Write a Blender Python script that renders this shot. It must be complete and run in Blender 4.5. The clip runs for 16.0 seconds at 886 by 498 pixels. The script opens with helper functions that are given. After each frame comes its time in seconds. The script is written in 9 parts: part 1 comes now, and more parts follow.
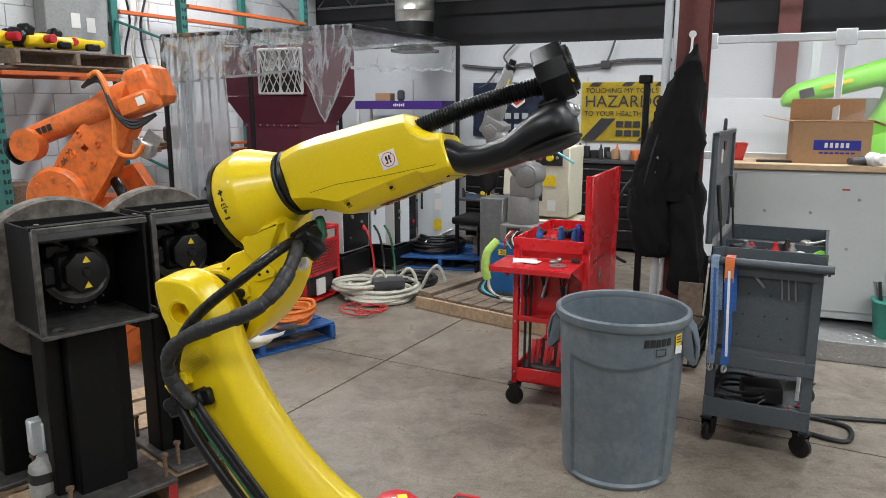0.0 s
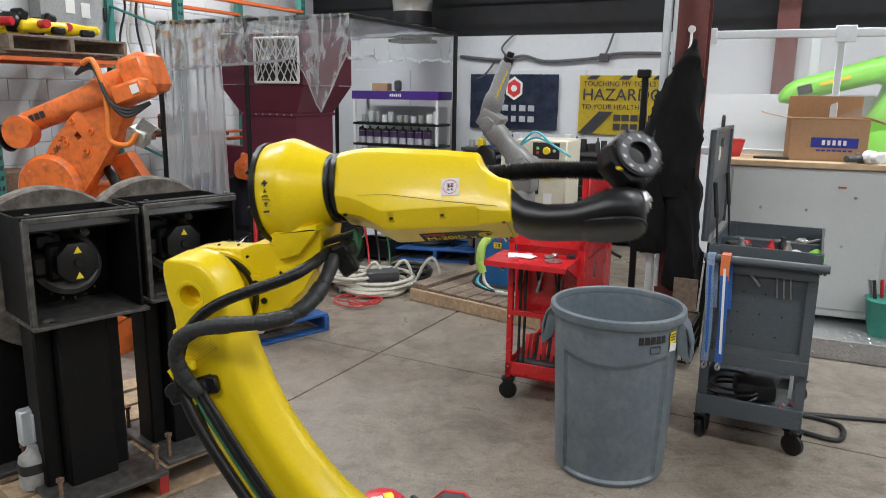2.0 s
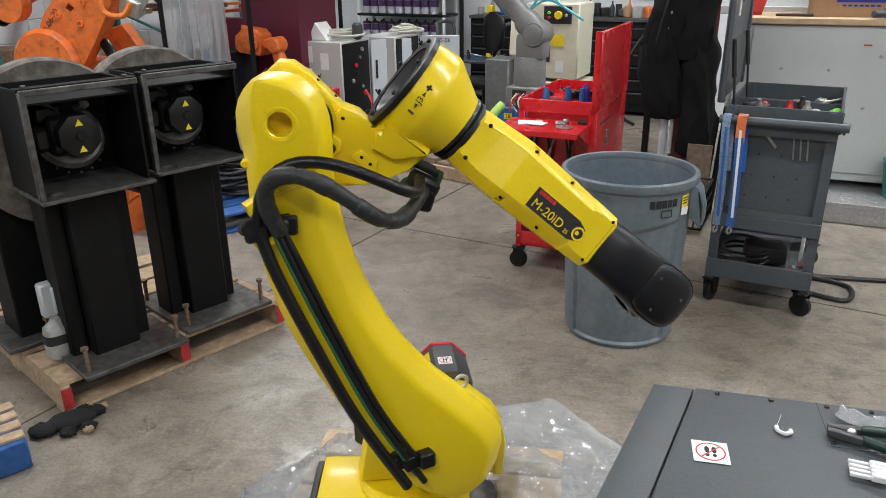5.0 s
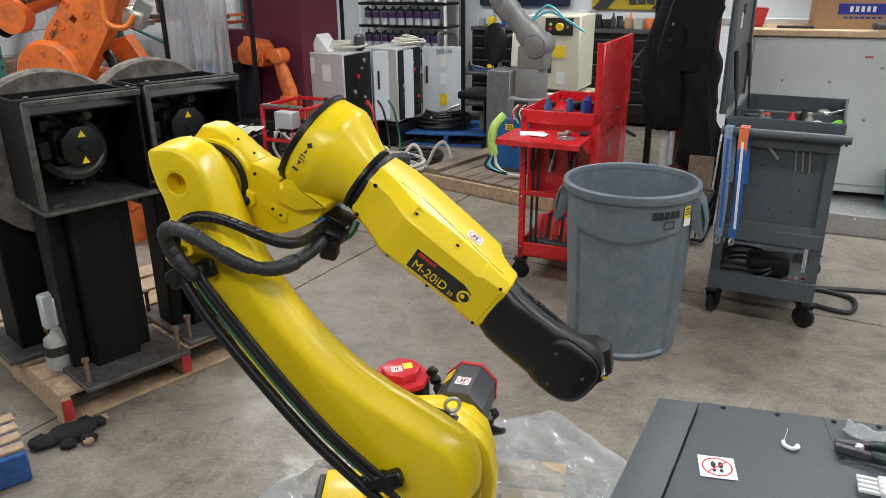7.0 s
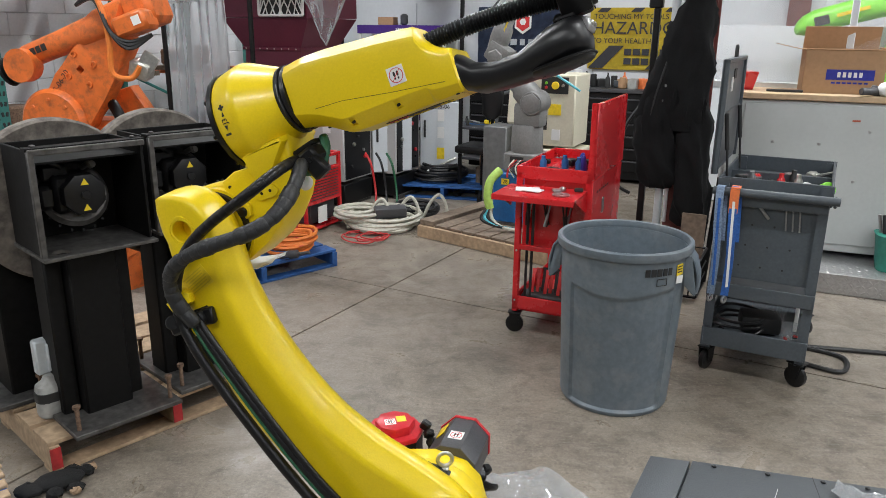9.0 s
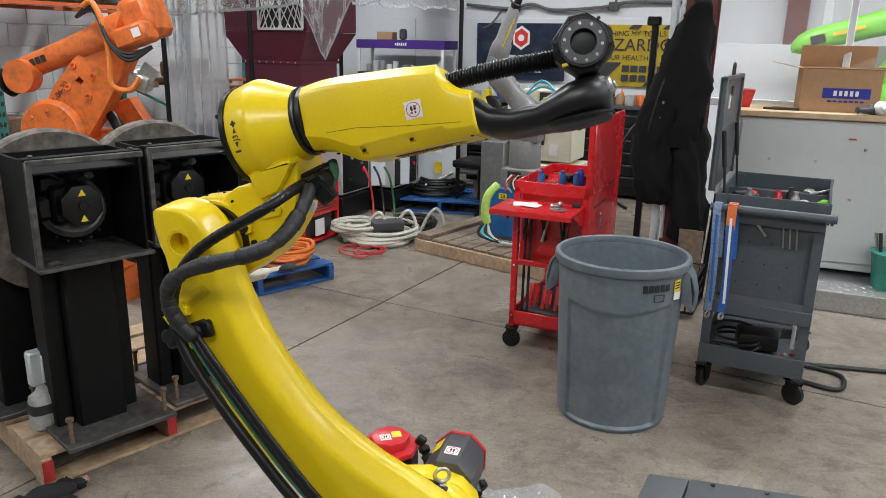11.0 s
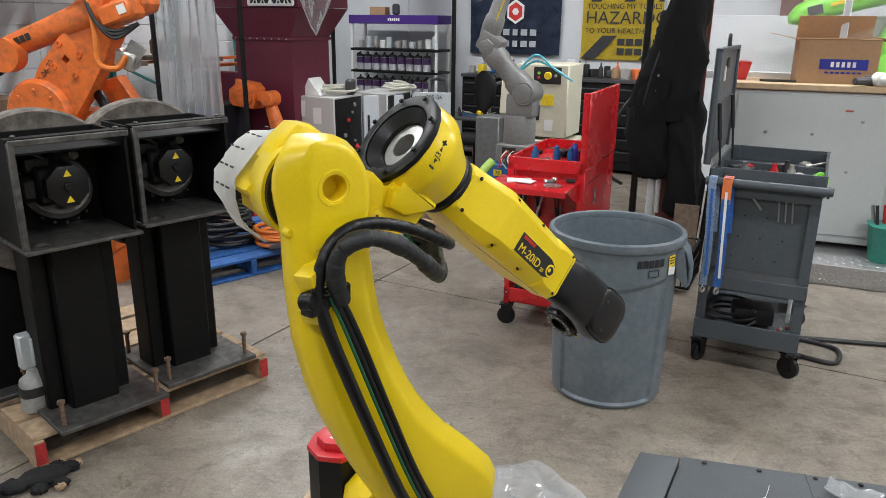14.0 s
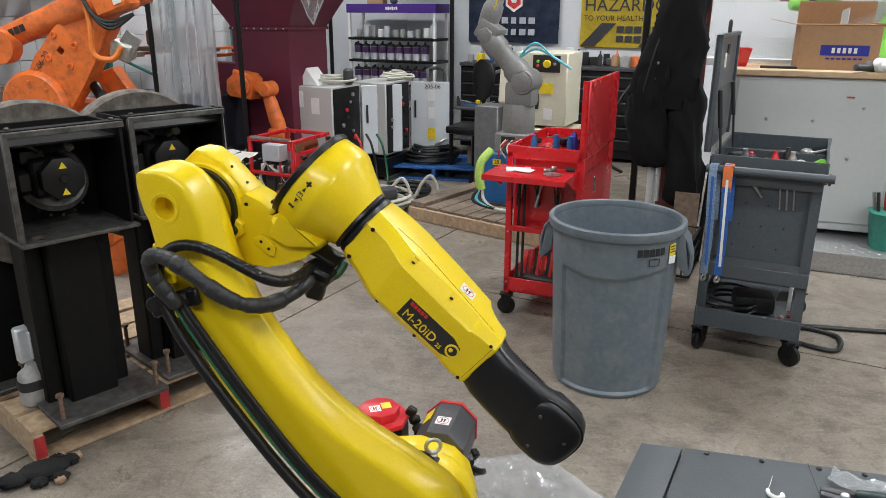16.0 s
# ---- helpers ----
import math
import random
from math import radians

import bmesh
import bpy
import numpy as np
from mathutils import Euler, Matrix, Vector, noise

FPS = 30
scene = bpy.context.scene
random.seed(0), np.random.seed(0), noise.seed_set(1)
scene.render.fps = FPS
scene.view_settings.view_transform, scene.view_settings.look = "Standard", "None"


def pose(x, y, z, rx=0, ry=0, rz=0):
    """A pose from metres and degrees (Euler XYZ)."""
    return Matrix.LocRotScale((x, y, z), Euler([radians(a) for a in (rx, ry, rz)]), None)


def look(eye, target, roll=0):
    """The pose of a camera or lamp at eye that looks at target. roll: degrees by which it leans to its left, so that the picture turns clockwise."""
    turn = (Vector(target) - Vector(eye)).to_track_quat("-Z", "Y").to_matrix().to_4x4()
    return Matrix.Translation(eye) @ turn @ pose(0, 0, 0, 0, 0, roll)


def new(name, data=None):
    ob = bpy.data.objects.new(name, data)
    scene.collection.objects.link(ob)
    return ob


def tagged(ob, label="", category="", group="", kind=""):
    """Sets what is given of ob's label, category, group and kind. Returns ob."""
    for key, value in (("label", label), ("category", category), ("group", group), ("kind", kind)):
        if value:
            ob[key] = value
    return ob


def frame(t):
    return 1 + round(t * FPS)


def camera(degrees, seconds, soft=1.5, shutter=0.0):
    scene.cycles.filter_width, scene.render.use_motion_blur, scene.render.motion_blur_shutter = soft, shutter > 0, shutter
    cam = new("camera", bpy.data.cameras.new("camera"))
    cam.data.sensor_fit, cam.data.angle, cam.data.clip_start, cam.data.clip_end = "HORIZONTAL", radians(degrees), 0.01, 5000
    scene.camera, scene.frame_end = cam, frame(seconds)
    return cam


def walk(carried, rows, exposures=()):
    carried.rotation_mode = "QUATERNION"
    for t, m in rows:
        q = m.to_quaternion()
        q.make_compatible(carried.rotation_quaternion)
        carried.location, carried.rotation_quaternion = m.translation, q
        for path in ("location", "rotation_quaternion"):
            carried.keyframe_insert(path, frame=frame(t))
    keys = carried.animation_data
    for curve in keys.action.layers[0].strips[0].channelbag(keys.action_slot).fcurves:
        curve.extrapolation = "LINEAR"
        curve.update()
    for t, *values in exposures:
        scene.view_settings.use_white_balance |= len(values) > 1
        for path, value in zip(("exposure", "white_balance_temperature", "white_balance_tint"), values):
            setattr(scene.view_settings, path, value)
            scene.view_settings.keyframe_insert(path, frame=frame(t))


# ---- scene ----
cam = camera(62.0, 16.0, soft=0.6, shutter=0.4)
PATH = [
    (0, (-0.008, -0.046, 1.724), (0.013, 1.915, 1.332), -0.0),
    (0.5, (0.002, -0.044, 1.713), (0.023, 1.921, 1.341), 0.4),
    (1, (0.004, -0.036, 1.725), (0.024, 1.929, 1.353), 0.8),
    (1.5, (-0.006, -0.032, 1.719), (0.022, 1.934, 1.35), 0.9),
    (2, (-0.007, -0.024, 1.739), (0.027, 1.931, 1.321), 0.8),
    (2.5, (0.012, -0.021, 1.717), (0.037, 1.911, 1.201), 0.3),
    (3, (0.009, -0.01, 1.687), (0.022, 1.879, 1.028), -0.2),
    (3.5, (0.007, -0.008, 1.677), (0.012, 1.854, 0.948), -0.5),
    (4, (0.006, -0.012, 1.681), (0.011, 1.849, 0.949), -0.6),
    (6.5, (0.003, 0.002, 1.684), (0.0, 1.87, 0.967), -0.7),
    (7, (0.0, 0.0, 1.685), (0.0, 1.872, 0.98), -0.6),
    (7.5, (0.001, -0.005, 1.689), (0.009, 1.874, 1.006), -0.3),
    (8, (-0.003, -0.014, 1.691), (0.014, 1.878, 1.044), 0.1),
    (8.5, (-0.005, -0.021, 1.701), (0.012, 1.884, 1.09), 0.4),
    (9, (-0.004, -0.027, 1.703), (0.011, 1.889, 1.129), 0.6),
    (11.5, (-0.009, -0.019, 1.703), (0.016, 1.907, 1.166), 1.2),
    (12, (-0.003, -0.012, 1.694), (0.023, 1.909, 1.137), 1.0),
    (12.5, (-0.001, -0.01, 1.692), (0.026, 1.905, 1.116), 0.9),
    (13, (0.002, -0.002, 1.69), (0.032, 1.91, 1.104), 0.8),
    (13.5, (0.012, -0.001, 1.693), (0.041, 1.91, 1.102), 0.7),
    (14, (0.014, 0.008, 1.694), (0.045, 1.917, 1.098), 0.6),
    (14.5, (0.014, 0.019, 1.691), (0.047, 1.925, 1.087), 0.4),
    (15, (0.017, 0.024, 1.688), (0.051, 1.928, 1.079), 0.3),
    (15.5, (0.016, 0.027, 1.691), (0.051, 1.929, 1.075), 0.2),
    (16, (0.018, 0.026, 1.689), (0.049, 1.927, 1.067), 0.2),
]
walk(cam, [(t, look(eye, target, roll)) for t, eye, target, roll in PATH])
# ---- world and light ----
world = bpy.data.worlds.new("hall_air")
scene.world = world
world.use_nodes = True
world.node_tree.nodes["Background"].inputs[0].default_value = (0.8, 0.88, 1.0, 1)
world.node_tree.nodes["Background"].inputs[1].default_value = 0.02
scene.view_settings.exposure = 0.0

AX = radians(-27.0)                      # heading of the building's walls
UX, UY = Vector((math.cos(AX), math.sin(AX), 0)), Vector((-math.sin(AX), math.cos(AX), 0))
CORNER = Vector((-1.75, 11.3, 0))        # far corner of the hall


def hall(u, v, z=0.0):
    """A place by metres along the back wall from the far corner, and metres out into the hall."""
    return CORNER + UX * u - UY * v + Vector((0, 0, z))


# ---- materials ----
def shader(name, color, rough=0.5, metal=0.0, grain=40.0, vary=0.12, stain=None, stain_size=3.0, stain_amount=0.5,
           bump=0.08, coat=0.0, alpha=1.0, transmission=0.0, rough_vary=0.15, spec=0.5):
    """A surface with fine grain, larger stains, uneven gloss and a little relief."""
    m = bpy.data.materials.new(name)
    m.use_nodes = True
    nt = m.node_tree
    N, L = nt.nodes, nt.links
    b = N["Principled BSDF"]
    co = N.new("ShaderNodeTexCoord")
    fine = N.new("ShaderNodeTexNoise")
    fine.inputs["Scale"].default_value, fine.inputs["Detail"].default_value = grain, 5
    wide = N.new("ShaderNodeTexNoise")
    wide.inputs["Scale"].default_value, wide.inputs["Detail"].default_value = stain_size, 6
    wide.inputs["Roughness"].default_value = 0.65
    for n in (fine, wide):
        L.new(co.outputs["Object"], n.inputs["Vector"])
    c = Vector(color)
    ramp = N.new("ShaderNodeValToRGB")
    ramp.color_ramp.elements[0].position, ramp.color_ramp.elements[1].position = 0.3, 0.7
    ramp.color_ramp.elements[0].color = (*(c * (1 - vary)), 1)
    ramp.color_ramp.elements[1].color = (*[min(1, v * (1 + vary)) for v in c], 1)
    L.new(fine.outputs["Fac"], ramp.inputs["Fac"])
    mask = N.new("ShaderNodeValToRGB")
    mask.color_ramp.elements[0].position, mask.color_ramp.elements[1].position = 0.48, 0.72
    k = stain_amount if stain else 0.35
    mask.color_ramp.elements[0].color, mask.color_ramp.elements[1].color = (0, 0, 0, 1), (k, k, k, 1)
    L.new(wide.outputs["Fac"], mask.inputs["Fac"])
    mix = N.new("ShaderNodeMix")
    mix.data_type = "RGBA"
    s = Vector(stain) if stain else c * (1 - vary * 1.5)
    mix.inputs[7].default_value = (*s, 1)
    L.new(mask.outputs["Color"], mix.inputs[0])
    L.new(ramp.outputs["Color"], mix.inputs[6])
    L.new(mix.outputs[2], b.inputs["Base Color"])
    rg = N.new("ShaderNodeMapRange")
    rg.inputs[3].default_value, rg.inputs[4].default_value = max(0.02, rough - rough_vary), min(1, rough + rough_vary)
    L.new(wide.outputs["Fac"], rg.inputs[0])
    L.new(rg.outputs[0], b.inputs["Roughness"])
    b.inputs["Metallic"].default_value = metal
    b.inputs["Specular IOR Level"].default_value = spec
    b.inputs["Coat Weight"].default_value = coat
    b.inputs["Coat Roughness"].default_value = 0.12
    b.inputs["Alpha"].default_value = alpha
    b.inputs["Transmission Weight"].default_value = transmission
    if bump:
        bp = N.new("ShaderNodeBump")
        bp.inputs["Strength"].default_value, bp.inputs["Distance"].default_value = bump, 0.004
        L.new(fine.outputs["Fac"], bp.inputs["Height"])
        L.new(bp.outputs[0], b.inputs["Normal"])
    return m


def glow(name, color, power):
    m = bpy.data.materials.new(name)
    m.use_nodes = True
    b = m.node_tree.nodes["Principled BSDF"]
    b.inputs["Emission Color"].default_value, b.inputs["Emission Strength"].default_value = (*color, 1), power
    return m


YELLOW = shader("robot_yellow", (0.86, 0.63, 0.008), 0.36, grain=220, vary=0.04, stain_size=5, bump=0.06, coat=0.22, rough_vary=0.08, spec=0.4)
BLACKPL = shader("black_plastic", (0.006, 0.006, 0.0065), 0.4, grain=120, vary=0.3, bump=0.06, spec=0.35)
BLACKGLOSS = shader("black_paint", (0.006, 0.006, 0.007), 0.36, grain=150, vary=0.2, bump=0.04)
RUBBER = shader("black_rubber", (0.007, 0.007, 0.0075), 0.38, grain=90, vary=0.3, bump=0.1, spec=0.4)
SLEEVE = shader("black_cloth_sleeve", (0.017, 0.018, 0.019), 0.5, grain=160, vary=0.35, bump=0.3)
REDCAP = shader("red_motor_cap", (0.55, 0.02, 0.03), 0.33, grain=100, vary=0.08, bump=0.04)
GREYMOT = shader("grey_motor_case", (0.06, 0.06, 0.065), 0.4, grain=140, vary=0.15)
STEEL = shader("bare_steel", (0.5, 0.5, 0.5), 0.3, 0.9, grain=60, vary=0.12)
ZINC = shader("zinc_plated_steel", (0.55, 0.54, 0.5), 0.35, 0.85, grain=60, vary=0.15)
RUSTY = shader("rusty_bolt_steel", (0.2, 0.13, 0.09), 0.75, 0.4, grain=90, vary=0.4, stain=(0.25, 0.1, 0.04))
WHITE = shader("white_print", (0.8, 0.8, 0.78), 0.5, grain=100, vary=0.03, bump=0.0)
PAPER = shader("creased_white_paper", (0.78, 0.78, 0.77), 0.8, grain=25, vary=0.05, bump=0.3)
# Also the flat black of openings, slots and holes, standing for their shade.
INK = shader("black_ink_and_shade", (0.02, 0.02, 0.02), 0.6, bump=0)
REDINK = shader("red_ink", (0.6, 0.03, 0.03), 0.5, bump=0)
YELINK = shader("yellow_ink", (0.85, 0.62, 0.02), 0.5, bump=0)


def concrete(name):
    """Trowelled concrete: fine sand grain, cloudy mottling, wide stains, scuffs and a few dark oil spots."""
    m = bpy.data.materials.new(name)
    m.use_nodes = True
    nt = m.node_tree
    N, L = nt.nodes, nt.links
    b = N["Principled BSDF"]
    co = N.new("ShaderNodeTexCoord")

    def field(scale, detail, rough, lo, hi, warp=0.0, stretch=None):
        n = N.new("ShaderNodeTexNoise")
        n.inputs["Scale"].default_value, n.inputs["Detail"].default_value = scale, detail
        n.inputs["Roughness"].default_value, n.inputs["Distortion"].default_value = rough, warp
        src = co.outputs["Object"]
        if stretch:
            mp = N.new("ShaderNodeMapping")
            mp.inputs["Rotation"].default_value = (0, 0, stretch[1])
            mp.inputs["Scale"].default_value = (1, stretch[0], 1)
            L.new(src, mp.inputs[0])
            src = mp.outputs[0]
        L.new(src, n.inputs["Vector"])
        r = N.new("ShaderNodeMapRange")
        r.inputs[1].default_value, r.inputs[2].default_value = lo, hi
        L.new(n.outputs["Fac"], r.inputs[0])
        return r.outputs[0], n.outputs["Fac"]

    def blend(fac, a, c, k=1.0):
        mx = N.new("ShaderNodeMix")
        mx.data_type = "RGBA"
        if k != 1.0:
            mu = N.new("ShaderNodeMath")
            mu.operation = "MULTIPLY"
            mu.inputs[1].default_value = k
            L.new(fac, mu.inputs[0])
            fac = mu.outputs[0]
        L.new(fac, mx.inputs[0])
        if isinstance(a, tuple):
            mx.inputs[6].default_value = (*a, 1)
        else:
            L.new(a, mx.inputs[6])
        mx.inputs[7].default_value = (*c, 1)
        return mx.outputs[2]

    cloud, _ = field(3.2, 10, 0.68, 0.36, 0.66, 0.6)
    wide, _ = field(0.55, 5, 0.6, 0.36, 0.64, 0.8)
    sand, grain = field(70, 8, 0.8, 0.38, 0.68)
    dirt, _ = field(6, 10, 0.75, 0.5, 0.72, 0.4)
    scuff, _ = field(6, 9, 0.8, 0.5, 0.72, 0.5, (6, 0.6))
    col = blend(cloud, (0.345, 0.292, 0.23), (0.137, 0.111, 0.084))
    col = blend(wide, col, (0.35, 0.315, 0.27), 0.5)
    col = blend(dirt, col, (0.07, 0.057, 0.046), 0.85)
    col = blend(scuff, col, (0.38, 0.345, 0.3), 0.6)
    fleck, _ = field(28, 5, 0.7, 0.56, 0.7)
    col = blend(fleck, col, (0.09, 0.075, 0.062), 0.5)
    col = blend(sand, col, (0.085, 0.07, 0.056), 0.6)
    pale, _ = field(42, 6, 0.75, 0.58, 0.72, 0.3)
    col = blend(pale, col, (0.47, 0.43, 0.38), 0.55)
    vo = N.new("ShaderNodeTexVoronoi")
    vo.inputs["Scale"].default_value = 2.1
    L.new(co.outputs["Object"], vo.inputs["Vector"])
    _, ragged = field(14, 5, 0.7, 0, 1)
    add = N.new("ShaderNodeMath")
    add.operation = "MULTIPLY_ADD"
    add.inputs[1].default_value = 0.16
    L.new(ragged, add.inputs[0])
    L.new(vo.outputs["Distance"], add.inputs[2])
    spot = N.new("ShaderNodeMapRange")
    spot.inputs[1].default_value, spot.inputs[2].default_value = 0.19, 0.12
    L.new(add.outputs[0], spot.inputs[0])
    pick = N.new("ShaderNodeMapRange")
    pick.inputs[1].default_value, pick.inputs[2].default_value = 0.62, 0.95
    L.new(vo.outputs["Color"], pick.inputs[0])
    few = N.new("ShaderNodeMath")
    few.operation = "MULTIPLY"
    L.new(spot.outputs[0], few.inputs[0])
    L.new(pick.outputs[0], few.inputs[1])
    col = blend(few.outputs[0], col, (0.05, 0.043, 0.037), 0.9)
    L.new(col, b.inputs["Base Color"])
    rg = N.new("ShaderNodeMapRange")
    rg.inputs[3].default_value, rg.inputs[4].default_value = 0.26, 0.6
    L.new(cloud, rg.inputs[0])
    L.new(rg.outputs[0], b.inputs["Roughness"])
    bp = N.new("ShaderNodeBump")
    bp.inputs["Strength"].default_value, bp.inputs["Distance"].default_value = 0.14, 0.003
    L.new(grain, bp.inputs["Height"])
    L.new(bp.outputs[0], b.inputs["Normal"])
    return m


def clear_sheet(name, tint, milk, rough, gloss=1.0):
    """Thin clear plastic: mostly see-through, a little milky, with glossy creases."""
    m = bpy.data.materials.new(name)
    m.use_nodes = True
    nt = m.node_tree
    N, L = nt.nodes, nt.links
    N.remove(N["Principled BSDF"])
    tr, df, gl = N.new("ShaderNodeBsdfTransparent"), N.new("ShaderNodeBsdfDiffuse"), N.new("ShaderNodeBsdfGlossy")
    tr.inputs[0].default_value, df.inputs[0].default_value = (0.96, 0.97, 0.97, 1), (*tint, 1)
    gl.inputs[0].default_value, gl.inputs["Roughness"].default_value = (0.95, 0.97, 1, 1), rough
    co, nz, bp = N.new("ShaderNodeTexCoord"), N.new("ShaderNodeTexNoise"), N.new("ShaderNodeBump")
    nz.inputs["Scale"].default_value, nz.inputs["Detail"].default_value, nz.inputs["Distortion"].default_value = 9, 3, 1.2
    bp.inputs["Strength"].default_value, bp.inputs["Distance"].default_value = 0.35, 0.02
    L.new(co.outputs["Object"], nz.inputs["Vector"])
    L.new(nz.outputs["Fac"], bp.inputs["Height"])
    fr = N.new("ShaderNodeFresnel")
    fr.inputs[0].default_value = 1.55
    for n in (gl, fr, df):
        L.new(bp.outputs[0], n.inputs["Normal"])
    ad = N.new("ShaderNodeMath")
    ad.operation = "MULTIPLY"
    ad.inputs[1].default_value = gloss
    L.new(fr.outputs[0], ad.inputs[0])
    m1, m2 = N.new("ShaderNodeMixShader"), N.new("ShaderNodeMixShader")
    m1.inputs[0].default_value = milk
    L.new(tr.outputs[0], m1.inputs[1])
    L.new(df.outputs[0], m1.inputs[2])
    L.new(ad.outputs[0], m2.inputs[0])
    L.new(m1.outputs[0], m2.inputs[1])
    L.new(gl.outputs[0], m2.inputs[2])
    L.new(m2.outputs[0], N["Material Output"].inputs[0])
    return m


CONCRETE = concrete("worn_concrete")
MILL = shader("black_mill_steel", (0.0055, 0.0053, 0.0052), 0.58, 0.0, grain=40, vary=0.35, stain=(0.011, 0.0098, 0.009), stain_size=4, bump=0.12, spec=0.18)
SCALE = shader("scaled_plate_steel", (0.11, 0.105, 0.1), 0.55, 0.6, grain=30, vary=0.4, stain=(0.05, 0.045, 0.04), stain_size=6, bump=0.15)
WOOD = shader("raw_pallet_wood", (0.42, 0.3, 0.19), 0.75, grain=30, vary=0.25, stain=(0.22, 0.15, 0.1), stain_size=4, bump=0.25)
OLDWOOD = shader("weathered_wood", (0.2, 0.15, 0.11), 0.8, grain=28, vary=0.3, stain=(0.09, 0.07, 0.055), stain_size=4, bump=0.3)
REDWOOD = shader("red_sprayed_wood", (0.45, 0.03, 0.03), 0.75, grain=30, vary=0.3, bump=0.2)
BLUEWOOD = shader("blue_painted_wood", (0.02, 0.1, 0.32), 0.65, grain=30, vary=0.3, stain=(0.03, 0.06, 0.13), stain_size=5, bump=0.25)
CANGREY = shader("grey_polyethylene", (0.125, 0.155, 0.18), 0.45, grain=34, vary=0.12, stain=(0.25, 0.26, 0.26), stain_size=8, stain_amount=0.5, bump=0.1)
CANDARK = shader("dark_moulded_print", (0.015, 0.016, 0.018), 0.5, bump=0)
REDPAINT = shader("red_enamel", (0.58, 0.015, 0.02), 0.27, grain=90, vary=0.06, bump=0.03, coat=0.3)
CARTGREY = shader("slate_grey_enamel", (0.07, 0.083, 0.095), 0.38, grain=80, vary=0.1, stain=(0.11, 0.115, 0.12), stain_size=6, stain_amount=0.3)
CABGREY = shader("textured_dark_grey_enamel", (0.07, 0.08, 0.088), 0.45, grain=300, vary=0.1, bump=0.2)
PUTTY = shader("light_grey_cabinet_paint", (0.52, 0.55, 0.54), 0.45, grain=40, vary=0.03, stain=(0.42, 0.44, 0.43), stain_size=2.5, stain_amount=0.35)
BEIGE = shader("cream_enamel", (0.68, 0.64, 0.5), 0.45, grain=60, vary=0.05, stain=(0.5, 0.46, 0.35), stain_size=6, stain_amount=0.3)
WALLW = shader("white_wall_panel", (0.64, 0.66, 0.685), 0.6, grain=20, vary=0.03, stain=(0.6, 0.61, 0.62), stain_size=1.2, stain_amount=0.4)
BLOCK = shader("painted_block", (0.66, 0.68, 0.7), 0.7, grain=50, vary=0.05, stain=(0.52, 0.53, 0.55), stain_size=1.5, stain_amount=0.4, bump=0.3)
MORTAR = shader("painted_joint", (0.5, 0.51, 0.53), 0.8, grain=50, vary=0.06)
# Flat near-black; the gloom of the roof space is in this colour.
DARKSPACE = shader("dark_roof_space", (0.016, 0.016, 0.018), 0.75, grain=20, vary=0.08)
DARKROOF = shader("dark_roof_deck", (0.018, 0.018, 0.02), 0.8, grain=15, vary=0.2)
JOIST = shader("grey_joist_steel", (0.13, 0.135, 0.14), 0.6, 0.3, grain=40, vary=0.2)
OXIDE = shader("red_oxide_steel", (0.16, 0.045, 0.038), 0.55, grain=40, vary=0.12, stain=(0.09, 0.03, 0.028), stain_size=3)
RACKGREEN = shader("green_rack_enamel", (0.035, 0.17, 0.15), 0.45, grain=60, vary=0.1)
RACKORANGE = shader("orange_rack_enamel", (0.62, 0.13, 0.03), 0.45, grain=60, vary=0.1, stain=(0.4, 0.09, 0.03), stain_size=4)
ORANGE = shader("worn_orange_enamel", (0.74, 0.165, 0.03), 0.4, grain=12, vary=0.14, stain=(0.13, 0.06, 0.035), stain_size=17, stain_amount=0.6, bump=0.06)
MAROON = shader("maroon_enamel", (0.13, 0.017, 0.04), 0.45, grain=50, vary=0.08, stain=(0.09, 0.012, 0.028), stain_size=3)
GREENPL = shader("bright_green_paint", (0.2, 0.62, 0.04), 0.4, grain=60, vary=0.05)
CASTGREY = shader("bare_cast_aluminium", (0.23, 0.228, 0.222), 0.5, 0.25, grain=60, vary=0.12, stain=(0.22, 0.22, 0.215), stain_size=6)
BLUEPAINT = shader("blue_enamel", (0.015, 0.13, 0.36), 0.4, grain=60, vary=0.1, stain=(0.02, 0.06, 0.14), stain_size=6, stain_amount=0.4)
CARDBOARD = shader("brown_cardboard", (0.4, 0.24, 0.13), 0.8, grain=40, vary=0.06, bump=0.1)
BLUEINK = shader("blue_ink", (0.02, 0.03, 0.3), 0.6, bump=0)
PURPLE = shader("purple_sign", (0.06, 0.02, 0.2), 0.4, bump=0)
ALUM = shader("pale_aluminium_profile", (0.62, 0.66, 0.68), 0.4, 0.3, grain=60, vary=0.05)
BENCHTOP = shader("pale_maple_top", (0.55, 0.4, 0.25), 0.5, grain=24, vary=0.12, stain=(0.42, 0.28, 0.16), stain_size=5)
TREAD = shader("aluminium_tread_plate", (0.5, 0.5, 0.5), 0.35, 0.8, grain=50, vary=0.15)
CLOTHBLACK = shader("black_canvas", (0.0065, 0.0065, 0.007), 0.88, grain=140, vary=0.3, bump=0.35, spec=0.25)
FURBLACK = shader("black_plush", (0.008, 0.008, 0.008), 0.95, grain=220, vary=0.5, bump=0.6)
TAN = shader("tan_plush", (0.35, 0.24, 0.15), 0.9, grain=120, vary=0.2)
COPPER = shader("copper", (0.6, 0.25, 0.13), 0.35, 0.9, grain=40, vary=0.2)
LIME = shader("lime_sleeve", (0.4, 0.6, 0.12), 0.6)
CABLEW = shader("off_white_cable", (0.55, 0.54, 0.46), 0.55, grain=30, vary=0.12)
